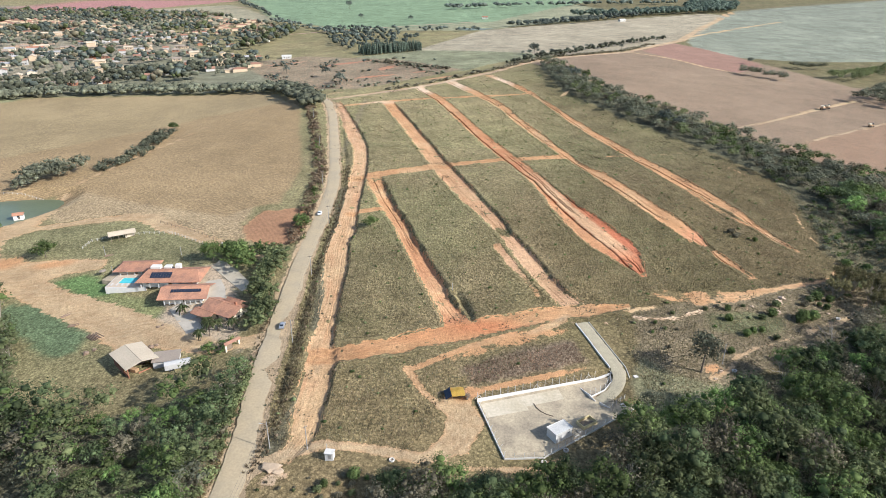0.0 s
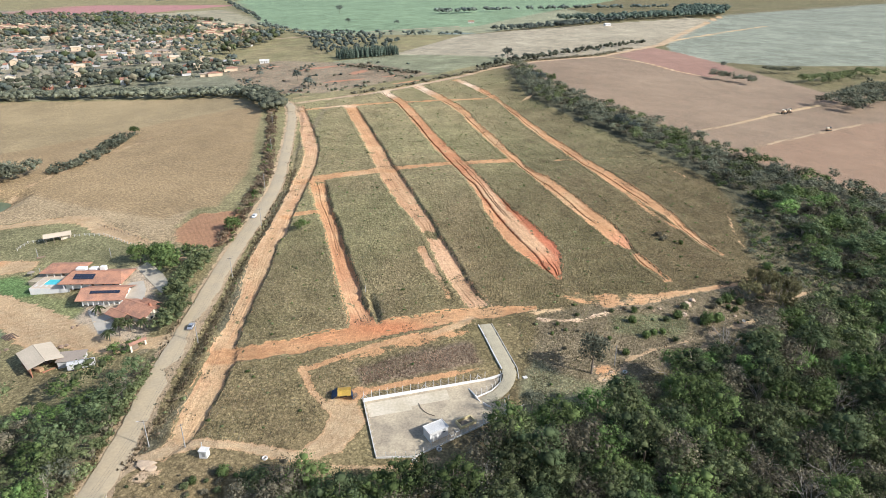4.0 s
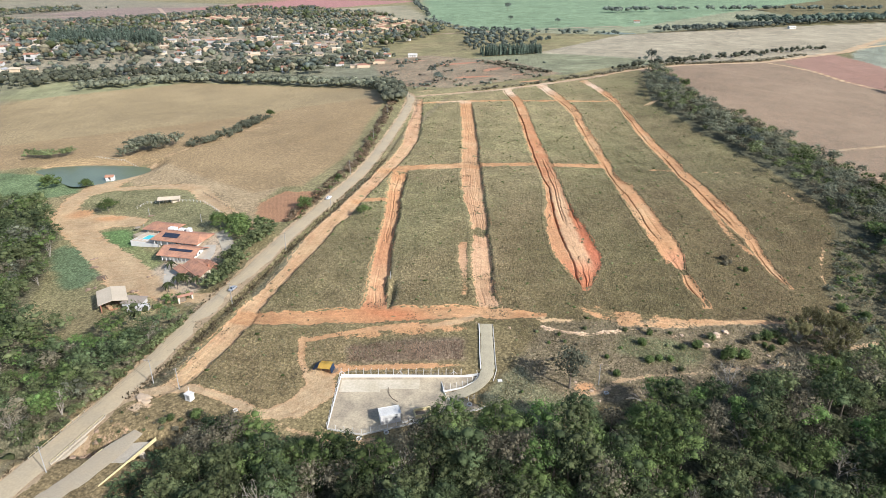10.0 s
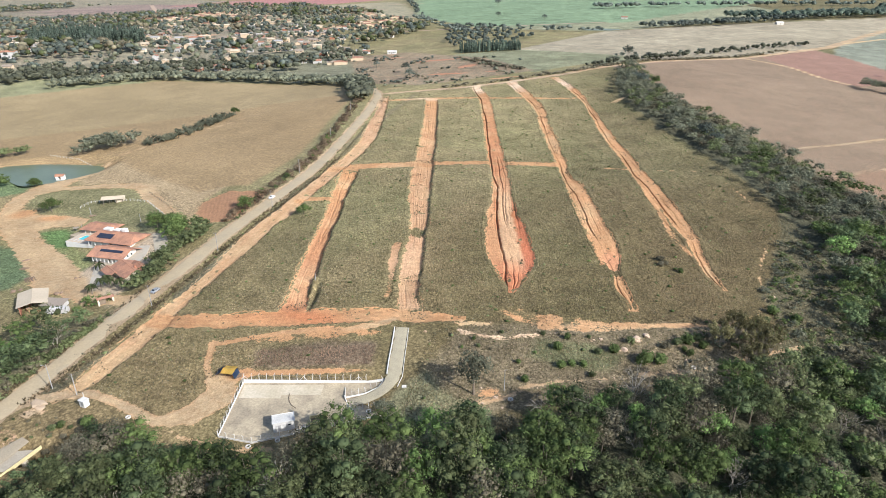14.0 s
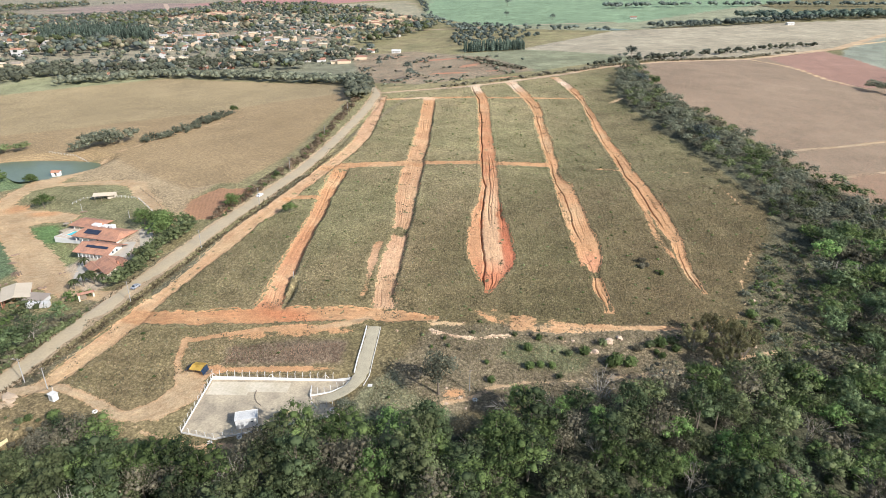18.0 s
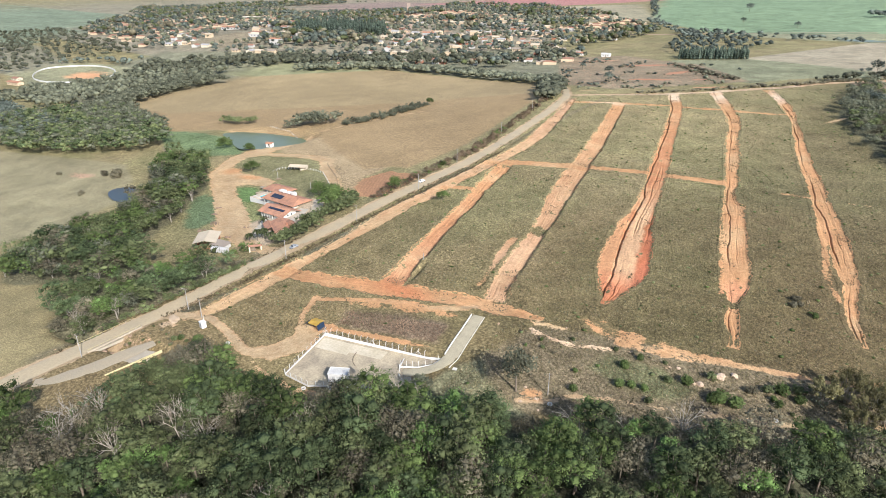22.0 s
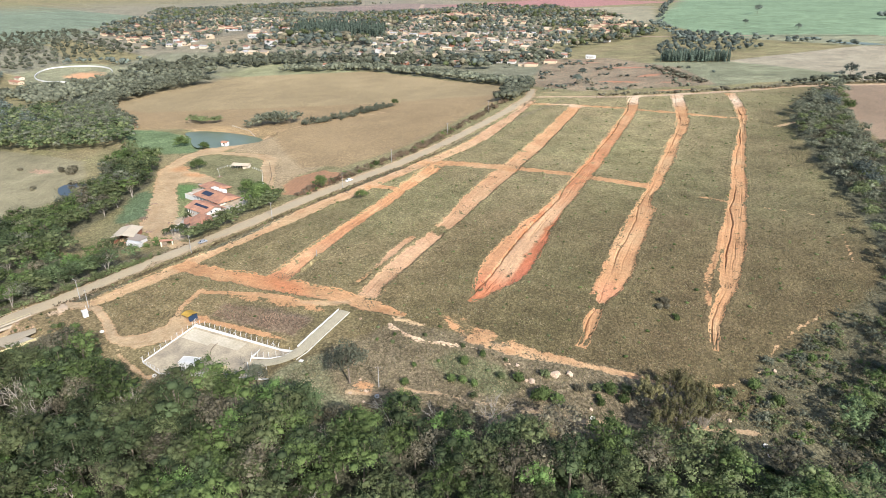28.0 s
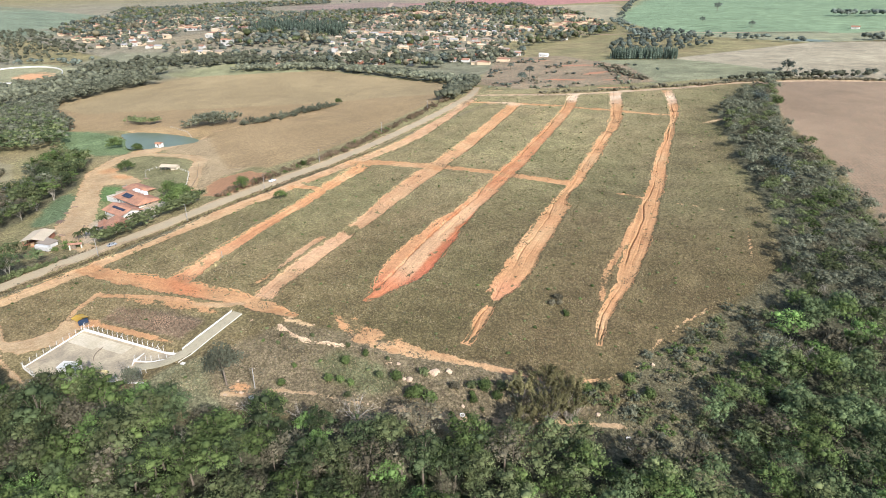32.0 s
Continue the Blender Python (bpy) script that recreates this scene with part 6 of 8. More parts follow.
stuff("grass", brown, TUFTS, (0.35, 0.7), TUFT_BROWN, "tall brown grass above the yard wall", rng, (0.7, 1.1))

# ---- the concrete yard, its fences and ramp ----


def flat_sheet(name, poly, level, thick, material, label, category):
    bm = BM()
    slab(bm, [(x, y, level(x, y)) for x, y in poly], thick)
    bmesh.ops.triangulate(bm, faces=bm.faces[:])
    bmesh.ops.recalc_face_normals(bm, faces=bm.faces[:])
    return tagged(mesh_object(name, bm, material), label, category, kind="structure")


flat_sheet("pavement", [YARD[0], YARD[1], YARD[2], YARD[3], YARD[4], YARD[5], (47.5, 163.3)], yard_level, 0.5, CONCRETE, "stained grey concrete yard slab", "pavement")
for poly in ([(11.2, 152.2), (12.8, 146.4), (25.2, 149.6), (23.6, 155.6)], [(23.66, 155.6), (24.8, 151.2), (36.4, 154.4), (35.4, 158.8)]):
    flat_sheet("pavement", poly, lambda x, y: yard_level(x, y) + 0.03, 0.06, PALE_CONCRETE, "newer pale concrete poured along the wall", "pavement")

def post_mesh():
    """Fence post with an arm bent inwards at its head."""
    bm = BM()
    box(bm, 0, 0, 0, 0.14, 0.14, 1.75, taper=0.85)
    for s in range(1):
        vs = [bm.verts.new(c) for c in ((-.06, -.06, 1.72), (.06, -.06, 1.72), (.06, .06, 1.72), (-.06, .06, 1.72), (-.05, -.45, 2.15), (.05, -.45, 2.15), (.05, -.36, 2.21), (-.05, -.36, 2.21))]
        for q in ((3, 2, 1, 0), (4, 5, 6, 7), (0, 1, 5, 4), (1, 2, 6, 5), (2, 3, 7, 6), (3, 0, 4, 7)):
            bm.faces.new([vs[i] for i in q])
    me = bpy.data.meshes.new("post")
    bm.to_mesh(me)
    bm.free()
    me.materials.append(POST)
    return me


POST_MESH = post_mesh()


def fence_run(parent, a, b, z, gap=2.5, inward=0.0):
    """Posts from a to b, heads turned to `inward` degrees, and two wires."""
    n = max(1, round(math.dist(a, b) / gap))
    pts = []
    for i in range(n + 1):
        x, y = a[0] + (b[0] - a[0]) * i / n, a[1] + (b[1] - a[1]) * i / n
        p = new("post", POST_MESH)
        p.parent = parent
        p.location, p.rotation_euler = (x, y, z(x, y)), (0, 0, radians(inward))
        pts.append((x, y, z(x, y)))
    for h in (0.5, 1.0, 1.6):
        bm = BM()
        for p, q in zip(pts, pts[1:]):
            rod(bm, (p[0], p[1], p[2] + h), (q[0], q[1], q[2] + h), 0.012, n=3)
        part("wire", bm, METAL, parent)


def low_wall(bm, a, b, z, h0, h1, thick=0.2):
    """A wall from a to b whose height runs from h0 to h1."""
    dx, dy = b[0] - a[0], b[1] - a[1]
    ln = math.hypot(dx, dy)
    nx, ny = -dy / ln * thick / 2, dx / ln * thick / 2
    low = [(a[0] + nx, a[1] + ny), (a[0] - nx, a[1] - ny), (b[0] - nx, b[1] - ny), (b[0] + nx, b[1] + ny)]
    za, zb = z(*a), z(*b)
    bots = [bm.verts.new((x, y, (za if i < 2 else zb) - 0.4)) for i, (x, y) in enumerate(low)]
    tops = [bm.verts.new((x, y, za + h0 if i < 2 else zb + h1)) for i, (x, y) in enumerate(low)]
    bm.faces.new(tops)
    bm.faces.new(bots[::-1])
    for i in range(4):
        j = (i + 1) % 4
        bm.faces.new((bots[i], bots[j], tops[j], tops[i]))
    bmesh.ops.recalc_face_normals(bm, faces=bm.faces[:])


I4 = Matrix.Identity(4)
north = thing("boundary_wall", I4, "white retaining wall with concrete posts along the yard", "wall")
bm = BM()
low_wall(bm, (10.3, 153.2), (47.5, 163.4), yard_level, 1.15, 0.75, 0.22)
part("wall", bm, WHITE, north)
fence_run(north, (10.3, 153.5), (47.5, 163.7), lambda x, y: yard_level(x, y) + 1.0 - 0.4 * (x - 10.3) / 37, 2.45, 165)
for bx, by in ((28.6, 158.4), (45.3, 163.0), (10.6, 153.6)):
    bm = BM()
    for s in (-1, 1):
        z = yard_level(bx, by) + 0.9
        rod(bm, (bx + s * 1.0, by + s * 0.27, z), (bx, by, z + 1.3), 0.06, n=4)
    part("brace", bm, WHITE, north)
westf = thing("boundary_fence", I4, "white kerb with leaning concrete fence posts, yard's short side", "fence")
bm = BM()
low_wall(bm, (10.3, 153), (16.4, 130.7), yard_level, 0.55, 0.35, 0.22)
part("kerb", bm, WHITE, westf)
fence_run(westf, (10.2, 152.6), (16.3, 130.9), lambda x, y: yard_level(x, y) + 0.3, 2.4, 105)
southf = thing("boundary_fence", I4, "low concrete kerb and posts along the yard's lower side", "fence")
bm = BM()
low_wall(bm, (16.4, 130.7), (27, 131.2), yard_level, 0.25, 0.25)
low_wall(bm, (27, 131.2), (57, 150.6), yard_level, 0.25, 0.25)
low_wall(bm, (57, 150.6), (62.5, 154.6), yard_level, 0.35, 0.5)
part("kerb", bm, POST, southf)
fence_run(southf, (16.4, 130.7), (27, 131.2), lambda x, y: yard_level(x, y) + 0.1, 2.5, 0)
fence_run(southf, (27, 131.2), (52.5, 147.7), lambda x, y: yard_level(x, y) + 0.1, 2.5, 30)
eastf = thing("boundary_fence", I4, "curved white kerb with posts beside the paved ramp", "fence")
bm = BM()
low_wall(bm, (44.2, 155.0), (49.5, 158.3), yard_level, 0.45, 0.5)
low_wall(bm, (49.5, 158.3), (52.3, 162.0), yard_level, 0.5, 0.5)
low_wall(bm, (52.3, 162.0), (52.8, 165.2), yard_level, 0.5, 0.7)
low_wall(bm, (47.5, 163.4), (53.8, 166.2), yard_level, 0.6, 0.8)
part("kerb", bm, WHITE, eastf)
fence_run(eastf, (44.4, 155.1), (49.5, 158.3), lambda x, y: yard_level(x, y) + 0.3, 2.0, 200)
fence_run(eastf, (49.5, 158.3), (52.6, 164.6), lambda x, y: yard_level(x, y) + 0.3, 2.3, 240)
fence_run(eastf, (50.0, 151.0), (54.2, 154.0), lambda x, y: yard_level(x, y) + 0.1, 1.7, 30)
wing = thing("wing_wall", I4, "white triangular wing walls where the ramp meets the yard", "wall")
for a, b in (((42.2, 159.5), (44.4, 155.0)), ((44.0, 155.2), (45.6, 153.4)), ((46.3, 152.0), (49.2, 150.6))):
    bm = BM()
    low_wall(bm, a, b, yard_level, 0.12 if a[0] < 43 else 1.05, 0.9 if a[0] < 43 else 0.1)
    part("wall", bm, WHITE, wing)


ribbon("pavement", RAMP, 0.06, PAVER, "grey block-paved ramp down to the yard", "pavement", step=1.5, level=ramp_level)
kerb = thing("ramp_kerb", I4, "long white kerb wall beside the paved ramp", "kerb")
bm = BM()
rl = [(46.6, 191.2), (49.0, 182.5), (51.0, 174.5), (53.0, 167.5)]
for a, b in zip(rl, rl[1:]):
    low_wall(bm, a, b, ramp_level, 0.42, 0.42, 0.28)
part("wall", bm, WHITE, kerb)
bm = BM()
rr = [(51.4, 192.4), (53.6, 184.3), (56.0, 175.3), (58.1, 167.8), (58.2, 163.0)]
for a, b in zip(rr, rr[1:]):
    low_wall(bm, a, b, ramp_level, 0.14, 0.14, 0.16)
part("kerb", bm, POST, kerb)
slab_sign = thing("cover_slab", Matrix.Translation((60.2, 163.5, ground_at(60.2, 163.5))), "small square concrete slab in the grass", "slab")
part("slab", box(BM(), 0, 0, -0.1, 1.4, 1.2, 0.3, 20, bevel=0.04), POST, slab_sign)


def pump_house():
    t = thing("pump_house", pose(32.4, 139.4, yard_level(0, 139.4), rz=32), "small white flat-roofed service building", "building")
    bm = BM()
    for x, y, sx, sy in ((0, -1.8, 5.9, 0.2), (0, 1.8, 5.9, 0.2), (-2.85, 0, 0.2, 3.4), (2.85, 0, 0.2, 3.4)):
        box(bm, x, y, -0.2, sx, sy, 2.9)
    part("wall", bm, WHITE, t)
    part("roof", box(BM(), 0, 0, 2.7, 6.3, 4.0, 0.2, bevel=0.03), ROOF_WHITE, t, "flat pale roof slab with stains")
    bm = BM()
    for x, y, sx, sy in ((0, -1.95, 6.3, 0.1), (0, 1.95, 6.3, 0.1), (-3.1, 0, 0.1, 3.8), (3.1, 0, 0.1, 3.8)):
        box(bm, x, y, 2.9, sx, sy, 0.12)
    part("parapet", bm, WHITE, t)
    w = part("window", box(BM(), 1.6, -1.94, 1.6, 0.8, 0.06, 0.5), WHITE, t)
    part("pane", box(BM(), 1.6, -1.98, 1.66, 0.68, 0.03, 0.38), GLASS, w)
    part("door", box(BM(), -1.2, -1.94, 0, 0.9, 0.06, 2.05), DULL_WHITE, t, "pale metal door")


pump_house()
pit = thing("settling_pit", pose(41.0, 144.2, yard_level(0, 144.2), rz=32), "open concrete pit with a yellowish rim", "pit")
bm = BM()
for x, y, sx, sy in ((0, -1.5, 5.2, 0.3), (0, 1.5, 5.2, 0.3), (-2.45, 0, 0.3, 2.7), (2.45, 0, 0.3, 2.7)):
    box(bm, x, y, -0.2, sx, sy, 1.15, bevel=0.03)
part("rim", bm, OLD_RAIL, pit)
part("floor", box(BM(), 0, 0, 0.0, 4.6, 2.7, 0.06), WOOD, pit, "dark wet floor of the pit")
for i, (x, y, w, d) in enumerate(((37.0, 139.6, 1.6, 1.2), (38.4, 141.0, 1.2, 1.1))):
    s = thing("concrete_box", pose(x, y, yard_level(0, y), rz=32), "low concrete inspection box", "box")
    part("wall", box(BM(), 0, 0, -0.1, w, d, 0.45, bevel=0.03), POST, s)
    part("lid", box(BM(), 0, 0, 0.35, w - 0.2, d - 0.2, 0.05), CONCRETE, s)
curb = thing("drain_kerb", I4, "curved low kerb across the yard", "kerb")
bm = BM()
cl = [(27.0, 152.4), (27.6, 150.6), (28.8, 148.9), (30.3, 147.7), (32.0, 147.0)]
for a, b in zip(cl, cl[1:]):
    low_wall(bm, a, b, yard_level, 0.2, 0.2, 0.18)
part("kerb", bm, WOOD, curb)


def ring(name, x, y, r, h, material, label, category, z=None):
    t = thing(name, Matrix.Translation((x, y, ground_at(x, y) if z is None else z)), label, category)
    bm = BM()
    n = 14
    rings = []
    for rr, zz in ((r, -0.1), (r, h), (r * 0.68, h), (r * 0.68, 0.02)):
        rings.append([bm.verts.new((rr * math.cos(2 * math.pi * i / n), rr * math.sin(2 * math.pi * i / n), zz)) for i in range(n)])
    for a, b in zip(rings, rings[1:]):
        for i in range(n):
            j = (i + 1) % n
            bm.faces.new((a[i], a[j], b[j], b[i]))
    part("ring", bm, material, t)
    bm = BM()
    bm.faces.new([bm.verts.new((r * 0.67 * math.cos(2 * math.pi * i / n), r * 0.67 * math.sin(2 * math.pi * i / n), 0.04)) for i in range(n)])
    part("floor", bm, WOOD, t)
    return t


ring("manhole", 53.4, 151.6, 0.8, 0.25, POST, "round concrete manhole ring in the yard corner", "manhole", yard_level(0, 151.6))
for x, y in ((26.8, 129.6), (33.4, 134.0), (146, 202), (92.6, 167), (-13.5, 129.8), (187, 226), (189, 223)):
    ring("concrete_ring", x, y, 0.75, 0.4, POST, "pale concrete well ring lying on the ground", "ring")

# ---- shelter, kiosk, poles, rocks ----


def shelter():
    t = thing("tarpaulin_shelter", pose(3.6, 154.6, ground_at(3.6, 154.6), rz=8), "makeshift shelter under yellow and blue tarpaulins", "shelter")
    for x, y in ((-2.4, -1.8), (2.4, -1.8), (2.4, 1.8), (-2.4, 1.8)):
        part("pole", rod(BM(), (x, y, -0.2), (x, y, 2.1), 0.06), WOOD, t)

    def cloth(bm, x0, x1, y0, y1, zf, n=6):
        g = [[bm.verts.new((x0 + (x1 - x0) * i / n, y0 + (y1 - y0) * j / n, zf(i / n, j / n))) for j in range(n + 1)] for i in range(n + 1)]
        for i in range(n):
            for j in range(n):
                bm.faces.new((g[i][j], g[i + 1][j], g[i + 1][j + 1], g[i][j + 1]))
        r = bmesh.ops.solidify(bm, geom=bm.faces[:], thickness=0.03)
        return bm

    part("yellow_sheet", cloth(BM(), -1.3, 2.8, -2.2, 2.2, lambda u, v: 2.15 + 0.55 * (1 - abs(2 * v - 1)) - 0.12 * math.sin(5 * u) ** 2), TARP_YELLOW, t, "bright yellow tarpaulin")
    part("blue_sheet", cloth(BM(), -3.1, -1.25, -2.3, 2.2, lambda u, v: 1.2 + 1.2 * u + 0.25 * (1 - abs(2 * v - 1))), TARP_BLUE, t, "dark blue tarpaulin")
    part("side_sheet", cloth(BM(), 2.75, 3.3, -2.0, 1.6, lambda u, v: 2.1 - 1.9 * u), TARP_BLUE, t)
    part("bench", box(BM(), 0.4, 0.2, 0.0, 2.0, 0.7, 0.7, 10), WOOD, t)


shelter()
for x, y, a in ((7.0, 155.6, 30), (7.6, 154.6, 60), (-0.4, 157.0, 0)):
    pk = thing("plank_pile", pose(x, y, ground_at(x, y), rz=a), "small pile of grey planks beside the shelter", "planks")
    for i in range(4):
        part("plank", box(BM(), 0.0, -0.3 + 0.2 * i, 0.0 + 0.08 * (i % 2), 2.4, 0.16, 0.07, 6 * i), WOOD, pk)


def kiosk():
    t = thing("meter_kiosk", pose(-30.0, 130.6, ground_at(-30, 130.6), rz=-8), "small white rendered meter kiosk with slab roof", "kiosk")
    part("wall", box(BM(), 0, 0, -0.3, 2.2, 1.7, 2.5), WHITE, t)
    part("roof", box(BM(), 0, 0, 2.2, 2.6, 2.1, 0.16, bevel=0.03), POST, t)
    part("door", box(BM(), 0.2, -0.87, 0.5, 0.9, 0.05, 1.3), METAL, t)
    part("mast", rod(BM(), (-0.95, 0.9, 0), (-0.95, 0.9, 3.9), 0.09), POST, t)


kiosk()


def pole(x, y, h, arm=0.0, lamp=False, label="grey concrete utility pole", turn=0.0):
    t = thing("utility_pole", pose(x, y, ground_at(x, y), rz=turn), label, "pole")
    part("shaft", rod(BM(), (0, 0, -0.5), (0, 0, h), 0.15, 0.10, 8), POLE, t)
    if arm:
        part("crossarm", box(BM(), 0, 0, h - 0.5, arm, 0.12, 0.14), WOOD, t)
        for s in (-0.45, 0.0, 0.45):
            part("insulator", rod(BM(), (s * arm, 0, h - 0.36), (s * arm, 0, h - 0.16), 0.06, 0.04, 6), ROOF_WHITE, t)
    if lamp:
        part("lamp_arm", rod(BM(), (0, 0, h - 0.8), (-1.4, 0, h - 0.3), 0.04, n=5), METAL, t)
        part("lamp_head", box(BM(), -1.6, 0, h - 0.36, 0.6, 0.26, 0.12, bevel=0.03), ROOF_WHITE, t)
    return t


POLE_ROW = [(-50.2, 96, 9), (-47.2, 135, 9), (-52.0, 186, 9), (-54.0, 232, 9), (-54.5, 280, 9), (-66, 330, 8.5), (-80, 400, 8.5), (-97, 470, 8.5)]
for i, (x, y, h) in enumerate(POLE_ROW):
    pole(x, y, h, 1.8, i == 1, "concrete utility pole with crossarm beside the road", 10)
pole(-36.8, 134.3, 8.0, 1.2, False, "leaning concrete pole beside the kiosk", 40)
pole(90, 170.3, 7.5, 1.6, False, "lone pole with a crossarm on the slope", 50)
pole(3.6, 215.2, 3.2, 0.0, False, "short concrete post at a washed-out pit")
wires = thing("power_line", I4, "thin power cables strung between the roadside poles", "cable")
for off in (-0.8, 0.0, 0.8):
    bm = BM()
    for (x0, y0, h0), (x1, y1, h1) in zip(POLE_ROW, POLE_ROW[1:]):
        z0, z1 = ground_at(x0, y0) + h0 - 0.16, ground_at(x1, y1) + h1 - 0.16
        pts = [Vector((x0 + (x1 - x0) * s + off, y0 + (y1 - y0) * s, z0 + (z1 - z0) * s - 3.2 * s * (1 - s))) for s in np.linspace(0, 1, 9)]
        for p, q in zip(pts, pts[1:]):
            rod(bm, p, q, 0.018, n=3)
    part("cable", bm, DARK, wires)


def rock_at(x, y, s, seed, material=None, label="pale sandstone boulder on the slope"):
    bm = BM()
    bmesh.ops.create_icosphere(bm, subdivisions=2, radius=s)
    for v in bm.verts:
        v.co *= 0.75 + 0.5 * noise.noise(v.co * (1.4 / s) + Vector((seed * 7.1, 0, 0)))
        v.co.z *= 0.7
    ob = mesh_object("rock", bm, material or ROCK)
    ob.location = (x, y, ground_at(x, y) + s * 0.1)
    return tagged(ob, label, "rock")


for i, (x, y, s) in enumerate(((128, 211, 2.0), (131, 214.5, 1.5), (124, 203.5, 1.6), (144, 205, 0.8), (85, 163, 0.7), (176, 229, 1.0), (179, 262, 0.9), (83, 169, 0.6), (88, 166.5, 0.7), (91, 163, 0.5), (116, 207, 0.9), (122.4, 202.6, 0.9))):
    rock_at(x, y, s, i)
rng = np.random.default_rng(77)
for x, y in strip([(74, 203.5), (90, 203.5), (110, 206), (128, 212), (150, 224), (172, 240)], 3.0, 4.2, rng):
    rock_at(float(x), float(y), rng.uniform(0.15, 0.4), int(rng.integers(0, 99)), None, "small pale stone washed out of the bank")
for x, y in strip([(86, 166), (102, 175), (118, 185), (134, 193)], 3.0, 3.2, rng):
    rock_at(float(x), float(y), rng.uniform(0.15, 0.4), int(rng.integers(0, 99)), None, "small pale stone beside the footpath")
LEDGE_STONE = mat("ledge_stone", (0.55, 0.40, 0.255), grain=1.6, spread=0.3, second=(0.42, 0.26, 0.15), patch=0.9, bump=0.5)


def ledge(line, height, label, seed):
    """A broken scarp of soft sandstone along a line of (x, y): ragged brow, crumbling face, fans of debris at its foot."""
    p = []
    for a, b in zip(line, line[1:]):
        m = max(1, int(math.dist(a, b) / 0.45))
        p += [(a[0] + (b[0] - a[0]) * i / m, a[1] + (b[1] - a[1]) * i / m) for i in range(m)]
    p = np.array(p + [line[-1]], float)
    for _ in range(12):
        p[1:-1] = (p[:-2] + 2 * p[1:-1] + p[2:]) / 4
    t = np.gradient(p, axis=0)
    t /= np.linalg.norm(t, axis=1)[:, None]
    out = np.c_[t[:, 1], -t[:, 0]]                      # downhill
    s = np.arange(len(p)) * 0.45
    taper = np.clip(np.minimum(s, s[-1] - s) / 4, 0.05, 1) * np.clip(0.85 + 0.75 * grain_noise(s, s * 0, 4.0, seed), 0.0, 1.25)
    rows = []
    prof = ((-1.5, -0.15), (-0.9, 0.16), (-0.3, 0.26), (0.0, 0.16), (0.25, -0.25), (0.45, -0.6), (0.8, -0.8), (1.4, -0.95), (2.2, -1.1))
    for k, (o, h) in enumerate(prof):
        jit = 0.34 * grain_noise(s, s * 0 + 3 * k, 1.0, seed + k) + 0.7 * grain_noise(s, s * 0, 3.2, seed + 40) + 0.22 * grain_noise(s, s * 0 + k, 0.5, seed + 80)
        q = p + out * ((0.8 * o + jit) * (0.2 + 0.8 * taper))[:, None]
        z = ground_many(q[:, 0], q[:, 1]) + 0.28 * grain_noise(s, s * 0 + k * 2, 0.8, seed + 20 + k) * taper + (np.where(h > 0, h, 0.05) * height + 0.35) * taper - 0.35
        z = np.where((k == 0) | (k == len(prof) - 1), z - 0.5, z)
        rows.append(np.c_[q, z])
    v = np.stack(rows, axis=1).reshape(-1, 3)
    idx = np.arange(len(v)).reshape(len(p), len(prof))
    f = np.stack([idx[:-1, :-1], idx[:-1, 1:], idx[1:, 1:], idx[1:, :-1]], axis=2).reshape(-1, 4)
    return tagged(new("rock_ledge", array_mesh("rock_ledge", v, f[:, ::-1], LEDGE_STONE)), label, "ledge", kind="structure")


ledge([(58, 193.6), (62, 194.6), (66, 195.6), (72, 195.4), (79, 195.6), (86.5, 196.8), (93.4, 201.8), (99.5, 204.8), (105, 206.2)], 1.1, "cream sandstone ledge broken along the slope", 7)
ledge([(55.5, 193.6), (57.5, 191.6), (59, 189.8)], 1.3, "small sandstone scar beside the ramp", 9)
ledge([(109, 203.6), (112, 204.6), (118, 206.6)], 1.0, "short sandstone ledge under the bare earth", 11)
mound = mat("pink_earth", (0.45, 0.335, 0.22), grain=2, spread=0.1)
for x, y, s in ((-45.0, 127.8, 2.4), (-43.0, 126.4, 1.5)):
    ob = rock_at(x, y, s, int(s * 10), mound, "mound of pinkish earth beside the track")
    ob.scale = (1.2, 1, 0.55)
    ob.name = "earth_mound"
    tagged(ob, "", "mound")

for i, (x, y, r) in enumerate(((-48.6, 103, 1.1), (-47.2, 104.6, 0.9), (-48.0, 107, 1.2), (-46.4, 108.4, 0.8), (-47.6, 110.4, 1.0), (-45.6, 105.8, 0.7), (-48.8, 112.6, 0.9))):
    rock_at(x, y, r, 70 + i, mat("creek_rubble", (0.27, 0.185, 0.12), grain=3, spread=0.25) if not i else bpy.data.materials["creek_rubble"], "brown rubble block in the creek bed")

# ---- bridges over the creek ----
deck = thing("bridge", I4, "concrete road bridge with pale railings over the creek", "bridge")
bm = BM()
box(bm, -55.2, 108, float(land(-55, 108)) - 1.75, 8.6, 20, 0.9, 2)
part("deck", bm, BRIDGE, deck)
for x0, x1, lab in ((-59.0, -58.6, "railing"), (-51.4, -50.8, "railing")):
    bm = BM()
    a, b = (x0, 98.5), (x1, 118)
    low_wall(bm, a, b, lambda x, y: float(land(x, y)), 0.12, 0.12, 0.25)
    rail = part(lab, bm, BRIDGE, deck)
    for i in range(10):
        s = i / 9
        x, y = a[0] + (b[0] - a[0]) * s, a[1] + (b[1] - a[1]) * s
        part("post", box(BM(), x, y, float(land(x, y)), 0.18, 0.18, 0.95), BRIDGE, rail)
    bm = BM()
    low_wall(bm, a, b, lambda x, y: float(land(x, y)) + 1.2, -0.32, -0.32, 0.14)
    part("rail", bm, OLD_RAIL, rail)
